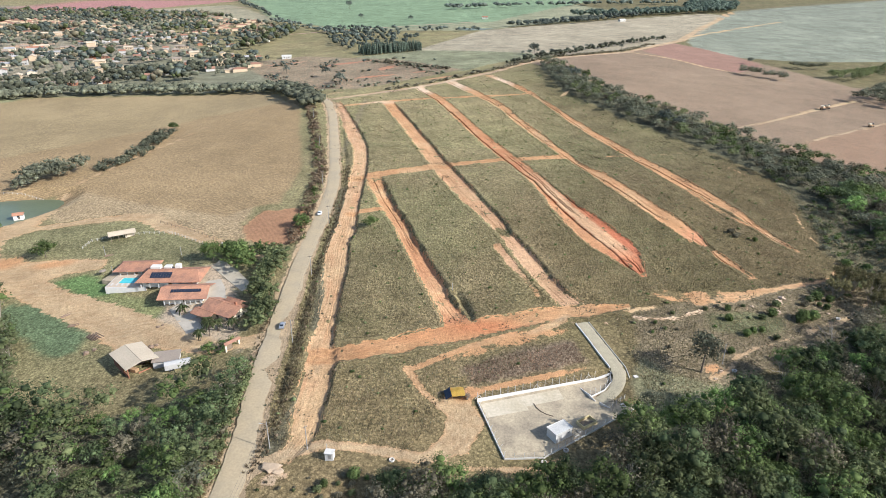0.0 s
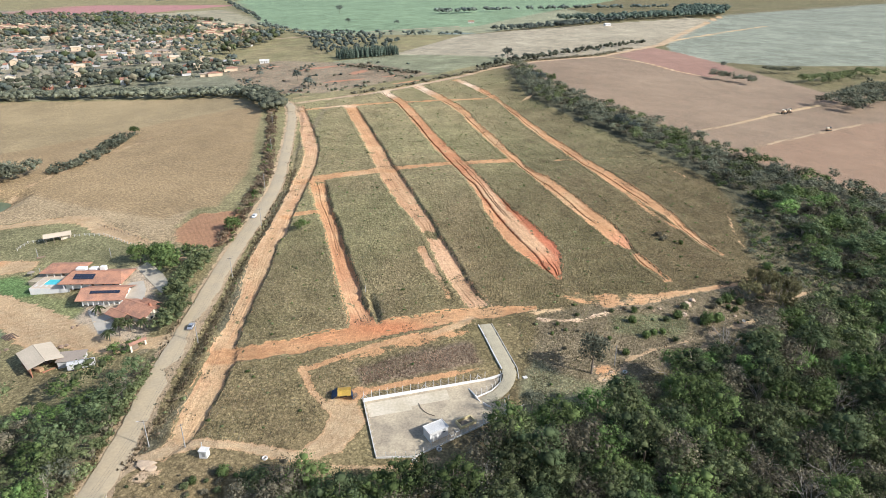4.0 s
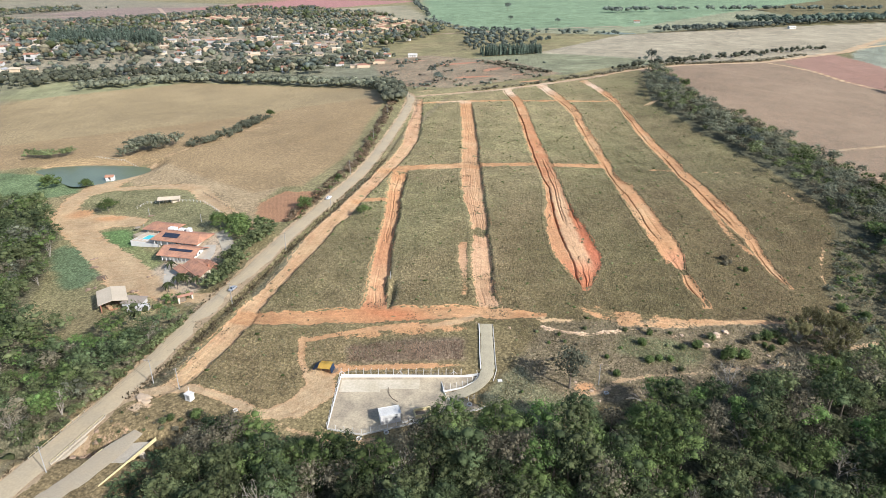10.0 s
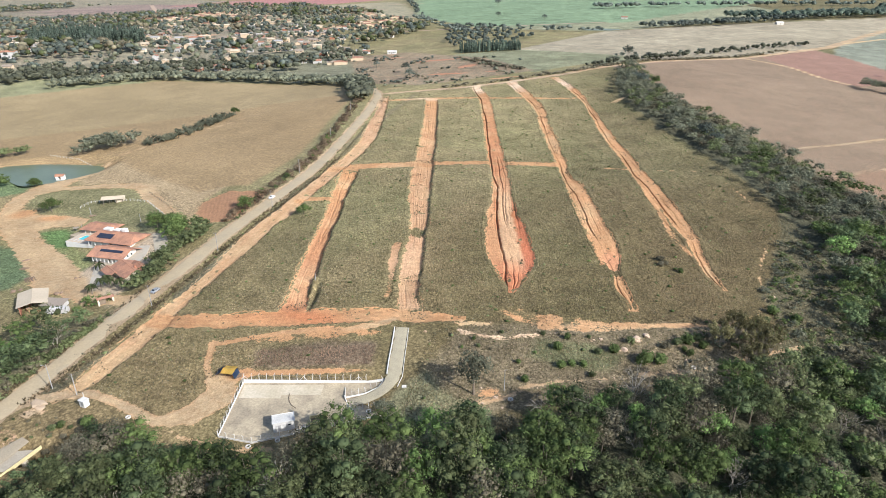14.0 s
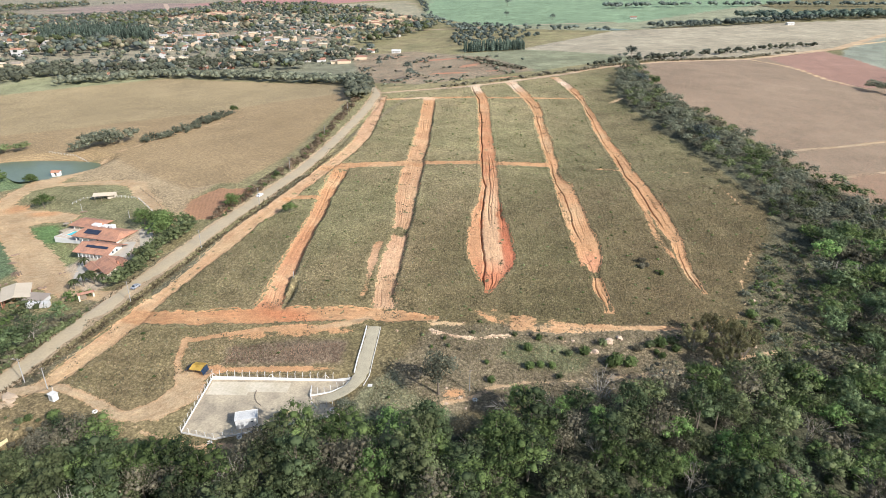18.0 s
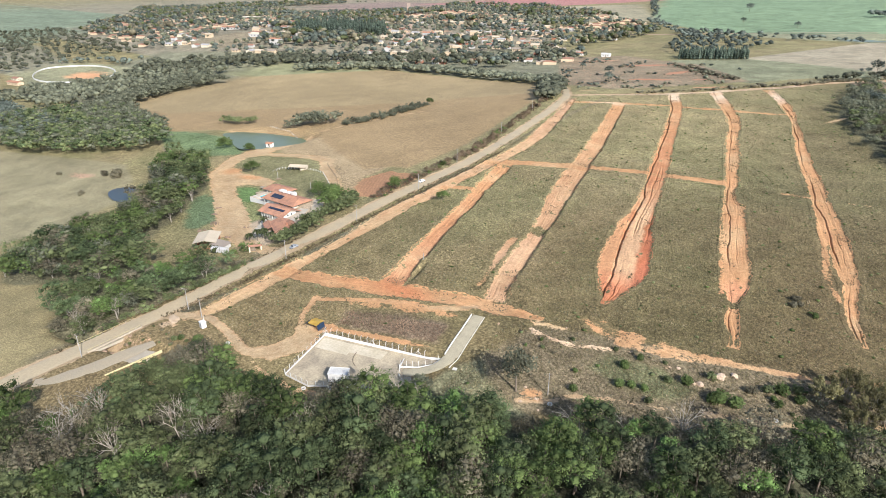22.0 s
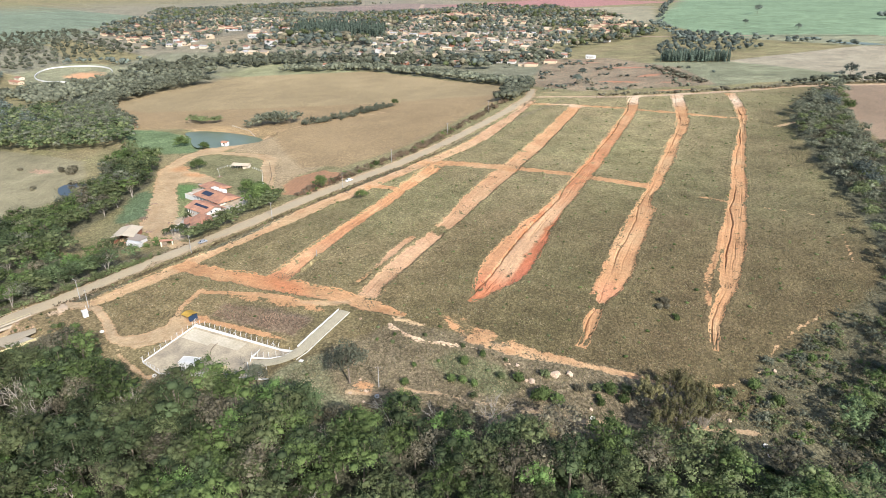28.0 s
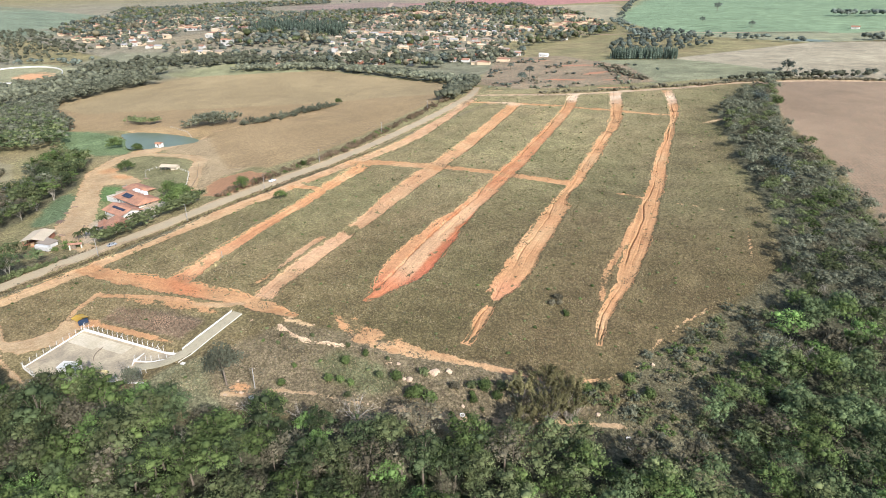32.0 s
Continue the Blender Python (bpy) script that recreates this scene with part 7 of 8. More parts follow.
for y in (100.5, 115.5):
    part("abutment", box(BM(), -55.2, y, float(land(-55, y)) - 6.0, 8.4, 1.6, 5.2), ROCK, deck)


def old_level(x, y):
    return land(x, y) + 0.12


ribbon("road", [(-49, 80, 5), (-43.5, 87, 6.6), (-40, 95, 7), (-38.5, 105, 7), (-37, 111, 5.6), (-36, 115, 3.6)], 0.0, OLD_ASPHALT, "abandoned cracked grey road stub", "road", level=old_level)
old = thing("old_bridge", I4, "disused concrete bridge with cream parapets beside the road", "bridge")
bm = BM()
slab(bm, [(-44.2, 93, float(land(-43, 93)) - 0.3), (-33, 93, float(land(-34, 93)) - 0.3), (-29.6, 113, float(land(-30, 113)) - 0.3), (-41, 109, float(land(-41, 109)) - 0.3)], 0.7)
part("deck", bm, BRIDGE, old)
for a, b, h in (((-32.4, 95.5), (-29.2, 114), 0.7), ((-43.4, 95), (-41.6, 107), 0.3)):
    bm = BM()
    low_wall(bm, a, b, lambda x, y: float(land(x, y)) - 0.3, h, h, 0.2)
    part("parapet", bm, OLD_RAIL, old)
for s in (0.35, 0.75):
    part("pier", box(BM(), -32.4 + 3.2 * s, 95.5 + 18 * s, float(land(-32, 104)) - 5.5, 1.0, 1.4, 5.0, 20), CREAM, old)

# ---- vehicles ----


def car(x, y, turn, paint, label):
    t = thing("car", pose(x, y, float(land(x, y)) + 0.05, rz=turn), label, "car")
    bm = BM()
    prof = [(-2.1, 0.35), (-2.15, 0.75), (-1.3, 0.92), (-0.75, 1.42), (0.75, 1.46), (1.55, 0.98), (2.1, 0.86), (2.15, 0.35)]
    sides = [[bm.verts.new((s * (0.82 if z < 1.2 else 0.66), py, z)) for py, z in prof] for s in (-1, 1)]
    n = len(prof)
    for i in range(n):
        j = (i + 1) % n
        bm.faces.new((sides[0][i], sides[0][j], sides[1][j], sides[1][i]))
    bm.faces.new(sides[0][::-1])
    bm.faces.new(sides[1])
    bmesh.ops.recalc_face_normals(bm, faces=bm.faces[:])
    part("body", bm, paint, t)
    for c in ([(-0.62, -1.24, 0.97), (0.62, -1.24, 0.97), (0.56, -0.80, 1.40), (-0.56, -0.80, 1.40)], [(0.62, 1.47, 1.06), (-0.62, 1.47, 1.06), (-0.56, 0.82, 1.45), (0.56, 0.82, 1.45)]):
        bm = BM()
        slab(bm, [(a, b * 1.012, d + 0.02) for a, b, d in c], 0.02)
        part("windscreen", bm, GLASS, t)
    for s in (-1, 1):
        part("side_window", box(BM(), s * 0.755, 0.05, 0.98, 0.03, 1.7, 0.34, taper=0.95), GLASS, t)
        for py in (-1.35, 1.3):
            w = part("wheel", rod(BM(), (s * 0.68, py, 0.31), (s * 0.88, py, 0.31), 0.32, n=12), RUBBER, t)
            part("rim", rod(BM(), (s * 0.86, py, 0.31), (s * 0.895, py, 0.31), 0.19, n=8), METAL, w)
        part("headlight", box(BM(), s * 0.55, -2.13, 0.62, 0.32, 0.06, 0.14), ROOF_WHITE, t)
        part("tail_light", box(BM(), s * 0.6, 2.12, 0.68, 0.26, 0.06, 0.16), TILE, t)


car(-57.6, 195, 1, CAR_GREY, "silver hatchback driving on the country road")
car(-60.6, 290, 181, CAR_WHITE, "white car driving on the country road")

# ---- the country house and its farmyard ----


def gable_roof(bm, sx, sy, z, rise, over=0.5, thick=0.18, hip=0.0):
    """A ridged roof over sx by sy, its ridge along x, hipped by `hip` metres at the ends."""
    a, b = sx / 2 + over, sy / 2 + over
    e = [(-a, -b, z), (a, -b, z), (a, b, z), (-a, b, z)]
    r0, r1 = (-a + hip, 0, z + rise), (a - hip, 0, z + rise)
    slab(bm, [e[0], e[1], r1, r0], thick)
    slab(bm, [e[2], e[3], r0, r1], thick)
    if hip:
        slab(bm, [e[1], e[2], r1], thick)
        slab(bm, [e[3], e[0], r0], thick)
    rod(bm, (r0[0], 0, z + rise), (r1[0], 0, z + rise), 0.12, n=6)
    bmesh.ops.recalc_face_normals(bm, faces=bm.faces[:])
    return bm


def walls(bm, sx, sy, h, rise=0.0, thick=0.25, foot=-0.6):
    for x, y, a, b in ((0, -sy / 2 + thick / 2, sx, thick), (0, sy / 2 - thick / 2, sx, thick), (-sx / 2 + thick / 2, 0, thick, sy - 2 * thick), (sx / 2 - thick / 2, 0, thick, sy - 2 * thick)):
        box(bm, x, y, foot, a, b, h - foot)
    if rise:
        for s in (-1, 1):
            x = s * (sx / 2 - thick / 2)
            vs = [bm.verts.new(c) for c in ((x - thick / 2, -sy / 2, h), (x - thick / 2, sy / 2, h), (x - thick / 2, 0, h + rise), (x + thick / 2, -sy / 2, h), (x + thick / 2, sy / 2, h), (x + thick / 2, 0, h + rise))]
            for q in ((0, 1, 2), (3, 5, 4), (0, 3, 4, 1), (1, 4, 5, 2), (2, 5, 3, 0)):
                bm.faces.new([vs[i] for i in q])
    bmesh.ops.recalc_face_normals(bm, faces=bm.faces[:])
    return bm


def window(parent, x, y, z, w, h, along_x=True):
    f = part("window", box(BM(), x, y, z, w if along_x else 0.1, 0.1 if along_x else w, h), WHITE, parent)
    part("pane", box(BM(), x, y, z + 0.08, (w - 0.16) if along_x else 0.14, 0.14 if along_x else (w - 0.16), h - 0.16), GLASS, f)


def house(name, x, y, z, turn, sx, sy, h, rise, wall_m, roof_m, label, hip=0.0, over=0.6, openings=3, door=True):
    t = thing(name, pose(x, y, z, rz=turn), label, "house")
    part("wall", walls(BM(), sx, sy, h, 0 if hip else rise), wall_m, t)
    part("roof", gable_roof(BM(), sx, sy, h, rise, over, hip=hip), roof_m, t)
    for i in range(openings):
        window(t, -sx / 2 + sx * (i + 0.5) / openings, -sy / 2 - 0.02, 1.0, 1.2, 1.1)
    if sy > 5:
        for s in (-1, 1):
            window(t, s * (sx / 2 + 0.02), -1.2, 1.0, 1.2, 1.1, False)
            window(t, s * (sx / 2 + 0.02), 1.4, 1.0, 1.2, 1.1, False)
    if door:
        part("door", box(BM(), 0.3, -sy / 2 - 0.03, 0, 0.95, 0.08, 2.05), WOOD, t)
    return t


def solar_row(t, x0, n, y, z, tilt):
    for i in range(n):
        p = part("solar_panel", BM_panel(), SOLAR, t)
        p.location, p.rotation_euler = (x0 + 1.06 * i, y, z), (radians(tilt), 0, 0)


def BM_panel():
    return box(BM(), 0, 0, 0, 1.0, 1.65, 0.05)


def porch(t, xs, y, h, material=WHITE):
    for x in xs:
        part("post", box(BM(), x, y, -0.3, 0.28, 0.28, h + 0.3), material, t)


zt = -2.9
terrace = thing("pool_terrace", pose(-130.0, 235.2, zt), "raised tan pool terrace with a white retaining wall", "terrace")
bm = BM()
for x, y, sx, sy in ((0, -4.4, 16.5, 3.4), (0, 4.5, 16.5, 3.2), (-6.6, 0.05, 3.3, 5.5), (6.9, 0.05, 2.7, 5.5)):
    box(bm, x, y, -2.0, sx, sy, 2.9)
part("deck", bm, mat("tan_paving", (0.52, 0.42, 0.31), grain=4, spread=0.08), terrace)
bm = BM()
box(bm, 0, -6.25, -2.4, 16.7, 0.25, 3.2)
box(bm, -8.4, -0.2, -2.4, 0.25, 12.2, 3.2)
part("retaining_wall", bm, WHITE, terrace)
part("pool_wall", walls(BM(), 10.6, 5.7, 0.86, 0, 0.2, -1.0), CREAM, terrace)
part("water", box(BM(), 0.3, 0.0, -0.9, 10.3, 5.3, 1.55), POOL, terrace, "turquoise pool water")
part("side_terrace", box(BM(), -9.5, 6.0, -1.6, 6.0, 11.0, 2.0, -12), CONCRETE, terrace)
wing_a = house("country_house", -131.5, 245.2, zt + 0.6, 3, 13.5, 7.4, 2.3, 1.7, CREAM, TILE, "long clay-tiled wing of the country house behind the pool", hip=2.5, over=2.0)
porch(wing_a, (-6, -3, 0, 3, 6), -4.8, 2.25)
main_h = house("country_house", -112.0, 234.6, zt + 1.4, 2, 22, 10.5, 2.5, 2.3, WHITE, TILE, "main clay-tiled country house with solar panels", hip=3.0, over=2.1, openings=5)
porch(main_h, (-11, -7.5, -4, -0.5, 3), -6.6, 2.45)
for y in (-2.4, -4.0):
    solar_row(main_h, -7.4, 8, y, 2.5 + 2.3 * (1 + y / 7.35) + 0.1, 17.4)
for x, y, w, d, h in ((-8.5, 4.6, 4.0, 2.6, 4.6), (-3.6, 5.0, 3.0, 2.6, 4.3), (0.6, 4.8, 2.2, 2.2, 5.0)):
    part("water_tower", box(BM(), x, y, 0, w, d, h, bevel=0.05), WHITE, main_h, "white rendered block behind the ridge")
wing_c = house("country_house", -101.8, 221.4, zt + 0.6, 4, 15, 9.5, 2.3, 2.3, WHITE, TILE, "front clay-tiled wing with solar panels and a white-posted porch", hip=0.0, over=2.0, openings=4)
porch(wing_c, (-7, -5, -3, -1, 1, 3, 5, 7), -6.0, 2.25)
solar_row(wing_c, -4.6, 11, -2.4, 2.3 + 2.3 * (1 - 2.4 / 6.75) + 0.1, 18.8)
part("gable_wall", box(BM(), 7.4, 0, 2.2, 0.3, 9.6, 0.5), WHITE, wing_c)
low = house("guest_house", -82.0, 208.0, -2.6, -28, 15, 9, 2.6, 2.4, CREAM, TILE, "clay-tiled guest house with stepped roofs near the gate", hip=0.0, over=0.8)
part("lower_roof", gable_roof(BM(), 9, 5, 2.0, 1.2, 0.4), TILE, low).location = (-5, -5.6, 0)
part("upper_roof", gable_roof(BM(), 7, 4, 3.6, 1.5, 0.4), TILE, low, "lighter new clay tiles").location = (1.5, 3.8, 0)
part("chimney", box(BM(), 4, 1.5, 3.0, 0.8, 0.8, 2.6), BRICK, low)
flat_sheet("pavement", [(-106, 213), (-93, 196), (-86, 199), (-84, 214), (-88, 226), (-92, 233), (-97, 232), (-94, 216)], lambda x, y: ground_at(x, y) + 0.16, 0.3, mat("court_paving", (0.46, 0.40, 0.31), grain=3, spread=0.1), "pale paved court before the house", "pavement")
flat_sheet("pavement", [(-99, 243), (-88, 231), (-80, 222), (-77, 226), (-86, 238), (-97, 249)], lambda x, y: ground_at(x, y) + 0.16, 0.3, mat("drive_paving", (0.46, 0.39, 0.28), grain=3, spread=0.1), "pale drive beside the house", "pavement")


def barn():
    z = ground_at(-104, 179) - 0.4
    t = thing("barn", pose(-104.4, 179.6, z, rz=-44), "open brick barn with a tan sheet roof", "barn")
    bm = BM()
    for x, y, sx, sy, h in ((-6.2, 0, 0.25, 9.0, 1.6), (0, -4.6, 12.6, 0.25, 1.5), (0, 4.6, 12.6, 0.25, 4.0), (6.2, 1.5, 0.25, 6.0, 1.2)):
        box(bm, x, y, -0.8, sx, sy, h + 0.8)
    part("wall", bm, BRICK, t)
    part("roof", gable_roof(BM(), 13.2, 9.8, 4.3, 1.1, 0.6, 0.12), SHEET, t)
    for x in (-6, -2, 2, 6):
        for y in (-4.6, 4.6):
            part("post", box(BM(), x, y, -0.6, 0.3, 0.3, 4.9), BRICK, t)
    for x in (-5, -1, 3):
        part("beam", box(BM(), x, 0, 4.05, 0.18, 9.4, 0.22), WOOD, t)
    for i, (x, y, sx, sy, h) in enumerate(((-3, -2, 2.2, 1.4, 1.3), (1, -2.4, 1.6, 1.2, 0.9), (3.6, -1.8, 2.4, 1.6, 1.8), (0.5, 1.5, 3, 1.2, 1.1))):
        part("crate", box(BM(), x, y, -0.1, sx, sy, h, 12 * i, bevel=0.08), TIMBER if i % 2 else MACHINE, t)


barn()
shed = thing("lean_to", pose(-93.4, 179.6, ground_at(-93, 180) - 0.3, rz=12), "low shed with a weathered brown roof", "shed")
part("wall", walls(BM(), 8.0, 5.0, 2.3), DULL_WHITE, shed)
bm = BM()
slab(bm, [(-4.4, -3.0, 2.5), (4.4, -3.0, 2.5), (4.4, 3.0, 3.1), (-4.4, 3.0, 3.1)], 0.1)
part("roof", bm, SHED_ROOF, shed)
box_t = thing("trailer", pose(-88.2, 175.8, ground_at(-88, 176) - 0.2, rz=22), "long white canvas-covered trailer beside the barn", "trailer")
part("body", box(BM(), 0, 0, 0.5, 8.2, 2.6, 2.0, bevel=0.08), DULL_WHITE, box_t)
bm = BM()
slab(bm, [(-4.1, -1.35, 2.5), (4.1, -1.35, 2.5), (4.1, 0, 3.0), (-4.1, 0, 3.0)], 0.06)
slab(bm, [(-4.1, 0, 3.0), (4.1, 0, 3.0), (4.1, 1.35, 2.5), (-4.1, 1.35, 2.5)], 0.06)
part("canvas_roof", bm, DULL_WHITE, box_t)
for x in (-2.6, -1.6, 2.4):
    for s in (-1, 1):
        part("wheel", rod(BM(), (x, s * 1.05, 0.45), (x, s * 1.3, 0.45), 0.45, n=12), RUBBER, box_t)
old_shed = thing("farm_shed", pose(-153.5, 277.6, ground_at(-153, 277) - 0.2, rz=30), "weathered open farm shed with patched sheet roof", "shed")
for x in (-5, -1.7, 1.7, 5):
    for y in (-2.6, 2.6):
        part("post", box(BM(), x, y, -0.4, 0.22, 0.22, 3.2), WOOD, old_shed)
part("roof", gable_roof(BM(), 11, 5.6, 2.8, 0.9, 0.5, 0.08), SHEET, old_shed, "patched grey sheet roof")
part("back_room", box(BM(), 3.2, 0.4, -0.3, 4.2, 4.2, 2.9), CREAM, old_shed)
house("pond_hut", -221, 306, -1.2, 25, 4.6, 3.4, 2.3, 0.9, WHITE, TILE, "small white hut with red roof on the pond bank", over=0.4, openings=1)
gate = thing("entrance_gate", pose(-72.5, 184.5, ground_at(-72.5, 184.5), rz=52), "low tiled entrance gate of the country house", "gate")
for s in (-1, 1):
    part("pillar", box(BM(), s * 2.6, 0, -0.4, 0.6, 0.6, 3.0), CREAM, gate)
part("roof", gable_roof(BM(), 5.6, 1.0, 2.6, 0.6, 0.3, 0.1), TILE_OLD, gate)
part("leaf", box(BM(), -1.1, 0, 0.1, 2.2, 0.08, 1.9), WOOD, gate)


def palm(x, y, h, seed):
    g = np.random.default_rng(seed)
    t = thing("palm_tree", pose(x, y, ground_at(x, y), rz=seed * 40), "garden palm with arching grey-green fronds", "palm")
    part("trunk", rod(BM(), (0, 0, -0.3), (0.2, 0.1, h), 0.24, 0.16, 8), BARK, t)
    for k in range(16):
        a, up = 2 * math.pi * k / 16 + g.uniform(-.15, .15), g.uniform(-0.2, 1.0)
        bm = BM()
        prev = None
        for i in range(6):
            s = i / 5
            r, z = 2.9 * s, h + up * 1.9 * s - 2.6 * s * s
            w = 0.42 * math.sin(math.pi * min(1, s * 0.85 + 0.12))
            c = Vector((math.cos(a) * r + 0.2, math.sin(a) * r + 0.1, z))
            side = Vector((-math.sin(a), math.cos(a), 0)) * w
            row = [bm.verts.new(c - side - Vector((0, 0, w * 0.5))), bm.verts.new(c), bm.verts.new(c + side - Vector((0, 0, w * 0.5)))]
            if prev:
                bm.faces.new((prev[0], prev[1], row[1], row[0]))
                bm.faces.new((prev[1], prev[2], row[2], row[1]))
            prev = row
        bmesh.ops.solidify(bm, geom=bm.faces[:], thickness=0.02)
        part("frond", bm, LEAF_OLIVE, t)


for i, (x, y, h) in enumerate(((-83.5, 193.5, 5.5), (-86, 191, 4.2), (-81, 196, 4.4), (-75.5, 196, 4.5), (-99, 209.5, 3.6), (-86.5, 200, 3.4))):
    palm(x, y, h, i + 1)


def rail_fence(name, pts, gap, h, label, material=WOOD):
    t = thing(name, I4, label, "fence")
    posts = []
    for a, b in zip(pts, pts[1:]):
        n = max(1, round(math.dist(a, b) / gap))
        posts += [(a[0] + (b[0] - a[0]) * i / n, a[1] + (b[1] - a[1]) * i / n) for i in range(n)]
    posts.append(pts[-1])
    me = bpy.data.meshes.new("post")
    bm = box(BM(), 0, 0, -0.4, 0.16, 0.16, h + 0.4, taper=0.8)
    bm.to_mesh(me)
    bm.free()
    me.materials.append(material)
    for x, y in posts:
        p = new("post", me)
        p.parent, p.location = t, (x, y, ground_at(x, y))
    for f in (0.5, 0.9):
        bm = BM()
        for (x0, y0), (x1, y1) in zip(posts, posts[1:]):
            rod(bm, (x0, y0, ground_at(x0, y0) + h * f), (x1, y1, ground_at(x1, y1) + h * f), 0.03, n=4)
        part("rail", bm, material, t)


rail_fence("paddock_fence", [(-168, 268), (-167, 275), (-158, 277.5), (-141, 279), (-131, 278), (-108, 263)], 2.4, 1.3, "grey wooden post and rail paddock fence", POST)
rail_fence("pasture_fence", [(-420, 214), (-372, 216), (-330, 222), (-280, 230)], 4.0, 1.3, "weathered post and wire pasture fence")
rail_fence("field_fence", [(-92, 255), (-113, 273), (-140, 290)], 3.0, 1.3, "dark wooden fence beside the farm road")
rail_fence("pond_fence", [(-226, 336), (-240, 340), (-262, 338)], 2.5, 1.2, "pale post fence along the pond bank", POST)


def log_pile(x, y, turn, n, label, length=5.0):
    g = np.random.default_rng(int(abs(x)))
    t = thing("log_pile", pose(x, y, ground_at(x, y), rz=turn), label, "logs")
    for i in range(n):
        part("log", rod(BM(), (g.uniform(-.5, .5), -1.6 + 0.5 * i, 0.2), (length + g.uniform(-.8, .8), -1.6 + 0.5 * i + g.uniform(-.4, .4), 0.22), 0.2, 0.15, 7), TIMBER, t)


log_pile(-130, 199.5, -35, 8, "grey logs stacked on the earth yard")
log_pile(-142, 207, 15, 4, "pale planks dumped at the yard's edge", 3.0)
log_pile(-154, 260, 40, 3, "timber lying on the lawn", 3.0)
log_pile(-149, 213, 60, 3, "fallen poles beside the farm road", 3.5)
for x, y, s in ((-103, 189, 1.3), (-101.5, 190, 1.0), (-126, 188, 1.4), (-124, 190, 1.0), (-106, 202, 0.9), (-104.5, 203, 0.7)):
    ob = rock_at(x, y, s, int(-x), TIMBER, "heap of scrap timber in the farmyard")
    ob.name = "scrap_heap"
    tagged(ob, "", "heap")
tank = thing("water_tank", pose(-97.8, 256.5, ground_at(-97.8, 256.5)), "white water tank on a post among trees", "tank")
part("stand", rod(BM(), (0, 0, -0.3), (0, 0, 2.6), 0.35, n=8), POST, tank)
part("tank", rod(BM(), (0, 0, 2.6), (0, 0, 3.8), 0.9, 0.8, 12), ROOF_WHITE, tank)
for x, y in ((-154, 261), (-117, 256), (-142, 243)):
    pole(x, y, 4.2, 0, False, "thin garden lamp post on the lawn")
# sunshade by the pool
shade = thing("sunshade", pose(-146.5, 243.5, ground_at(-146.5, 243.5)), "white garden parasol on the lawn", "parasol")
part("pole", rod(BM(), (0, 0, 0), (0, 0, 2.3), 0.04), METAL, shade)
bm = BM()
bmesh.ops.create_cone(bm, cap_ends=True, segments=10, radius1=1.5, radius2=0.05, depth=0.5, matrix=Matrix.Translation((0, 0, 2.3)))
part("canopy", bm, SHED_ROOF, shade)
for i in range(4):
    lg = thing("sun_lounger", pose(-136.5 + 2.2 * i, 230.9, zt + 0.92, rz=90), "white sun lounger beside the pool", "lounger", "loungers by the pool")
    part("frame", box(BM(), 0, 0, 0.2, 1.9, 0.65, 0.08), ROOF_WHITE, lg)
    for x in (-0.8, 0.8):
        for y in (-0.25, 0.25):
            part("leg", box(BM(), x, y, 0, 0.06, 0.06, 0.2), METAL, lg)

# ---- the town and the far country ----
rng = np.random.default_rng(5)
TOWN = [(-450, 628), (-330, 655), (-240, 700), (-205, 780), (-270, 880), (-235, 1120), (-420, 1380), (-850, 1750), (-1700, 1750), (-2000, 1150), (-1300, 640), (-800, 545), (-600, 600)]


def strewn(poly, count, rng):
    """Points thrown at random over a polygon."""
    xs, ys = [p[0] for p in poly], [p[1] for p in poly]
    p = np.c_[rng.uniform(min(xs), max(xs), count), rng.uniform(min(ys), max(ys), count)]
    return p[inside(p[:, 0], p[:, 1], poly)]


WALL_MATS = [DULL_WHITE, CREAM, TAN_WALL, TAN_WALL, mat("old_white", (0.52, 0.49, 0.44), grain=4, spread=0.1), BRICK]
ROOF_MATS = [TILE_OLD, SHED_ROOF, TILE_OLD, SHED_ROOF, SHEET, mat("fibre_roof", (0.37, 0.35, 0.33), grain=3)]
ROOF_WORD = ["clay-tiled", "brown-roofed", "dark clay-tiled", "brown-roofed", "tan sheet", "grey fibre-cement"]


def town_house(kind, sx, sy, h, rise, wm, rm, label):
    t = thing("house", I4, label, "house", "houses of the town")
    part("wall", walls(BM(), sx, sy, h, rise, foot=-1.5), wm, t)
    part("roof", gable_roof(BM(), sx, sy, h, rise, 0.6), rm, t)
    for x in (-sx * 0.25, sx * 0.25):
        part("window", box(BM(), x, -sy / 2 - 0.02, 1.0, 1.6, 0.12, 1.3), GLASS, t)
    part("door", box(BM(), 0, -sy / 2 - 0.02, 0, 1.1, 0.12, 2.1), WOOD, t)
    return t


TOWN_EARTH = mat("town_earth", (0.44, 0.31, 0.21), grain=1.0, spread=0.1, second=(0.38, 0.25, 0.17))
KITS = []
for i in range(12):
    sx, sy = 8 + (i * 37 % 6), 6.5 + (i * 13 % 3)
    k = i % 6
    KITS.append(town_house(i, sx, sy, 3.1 if i % 4 else 5.6, 1.7, WALL_MATS[(i * 5) % 6], ROOF_MATS[k], "%s town house with %s walls among trees" % (ROOF_WORD[k], ("white", "cream", "white", "tan", "off-white", "brick")[(i * 5) % 6])))
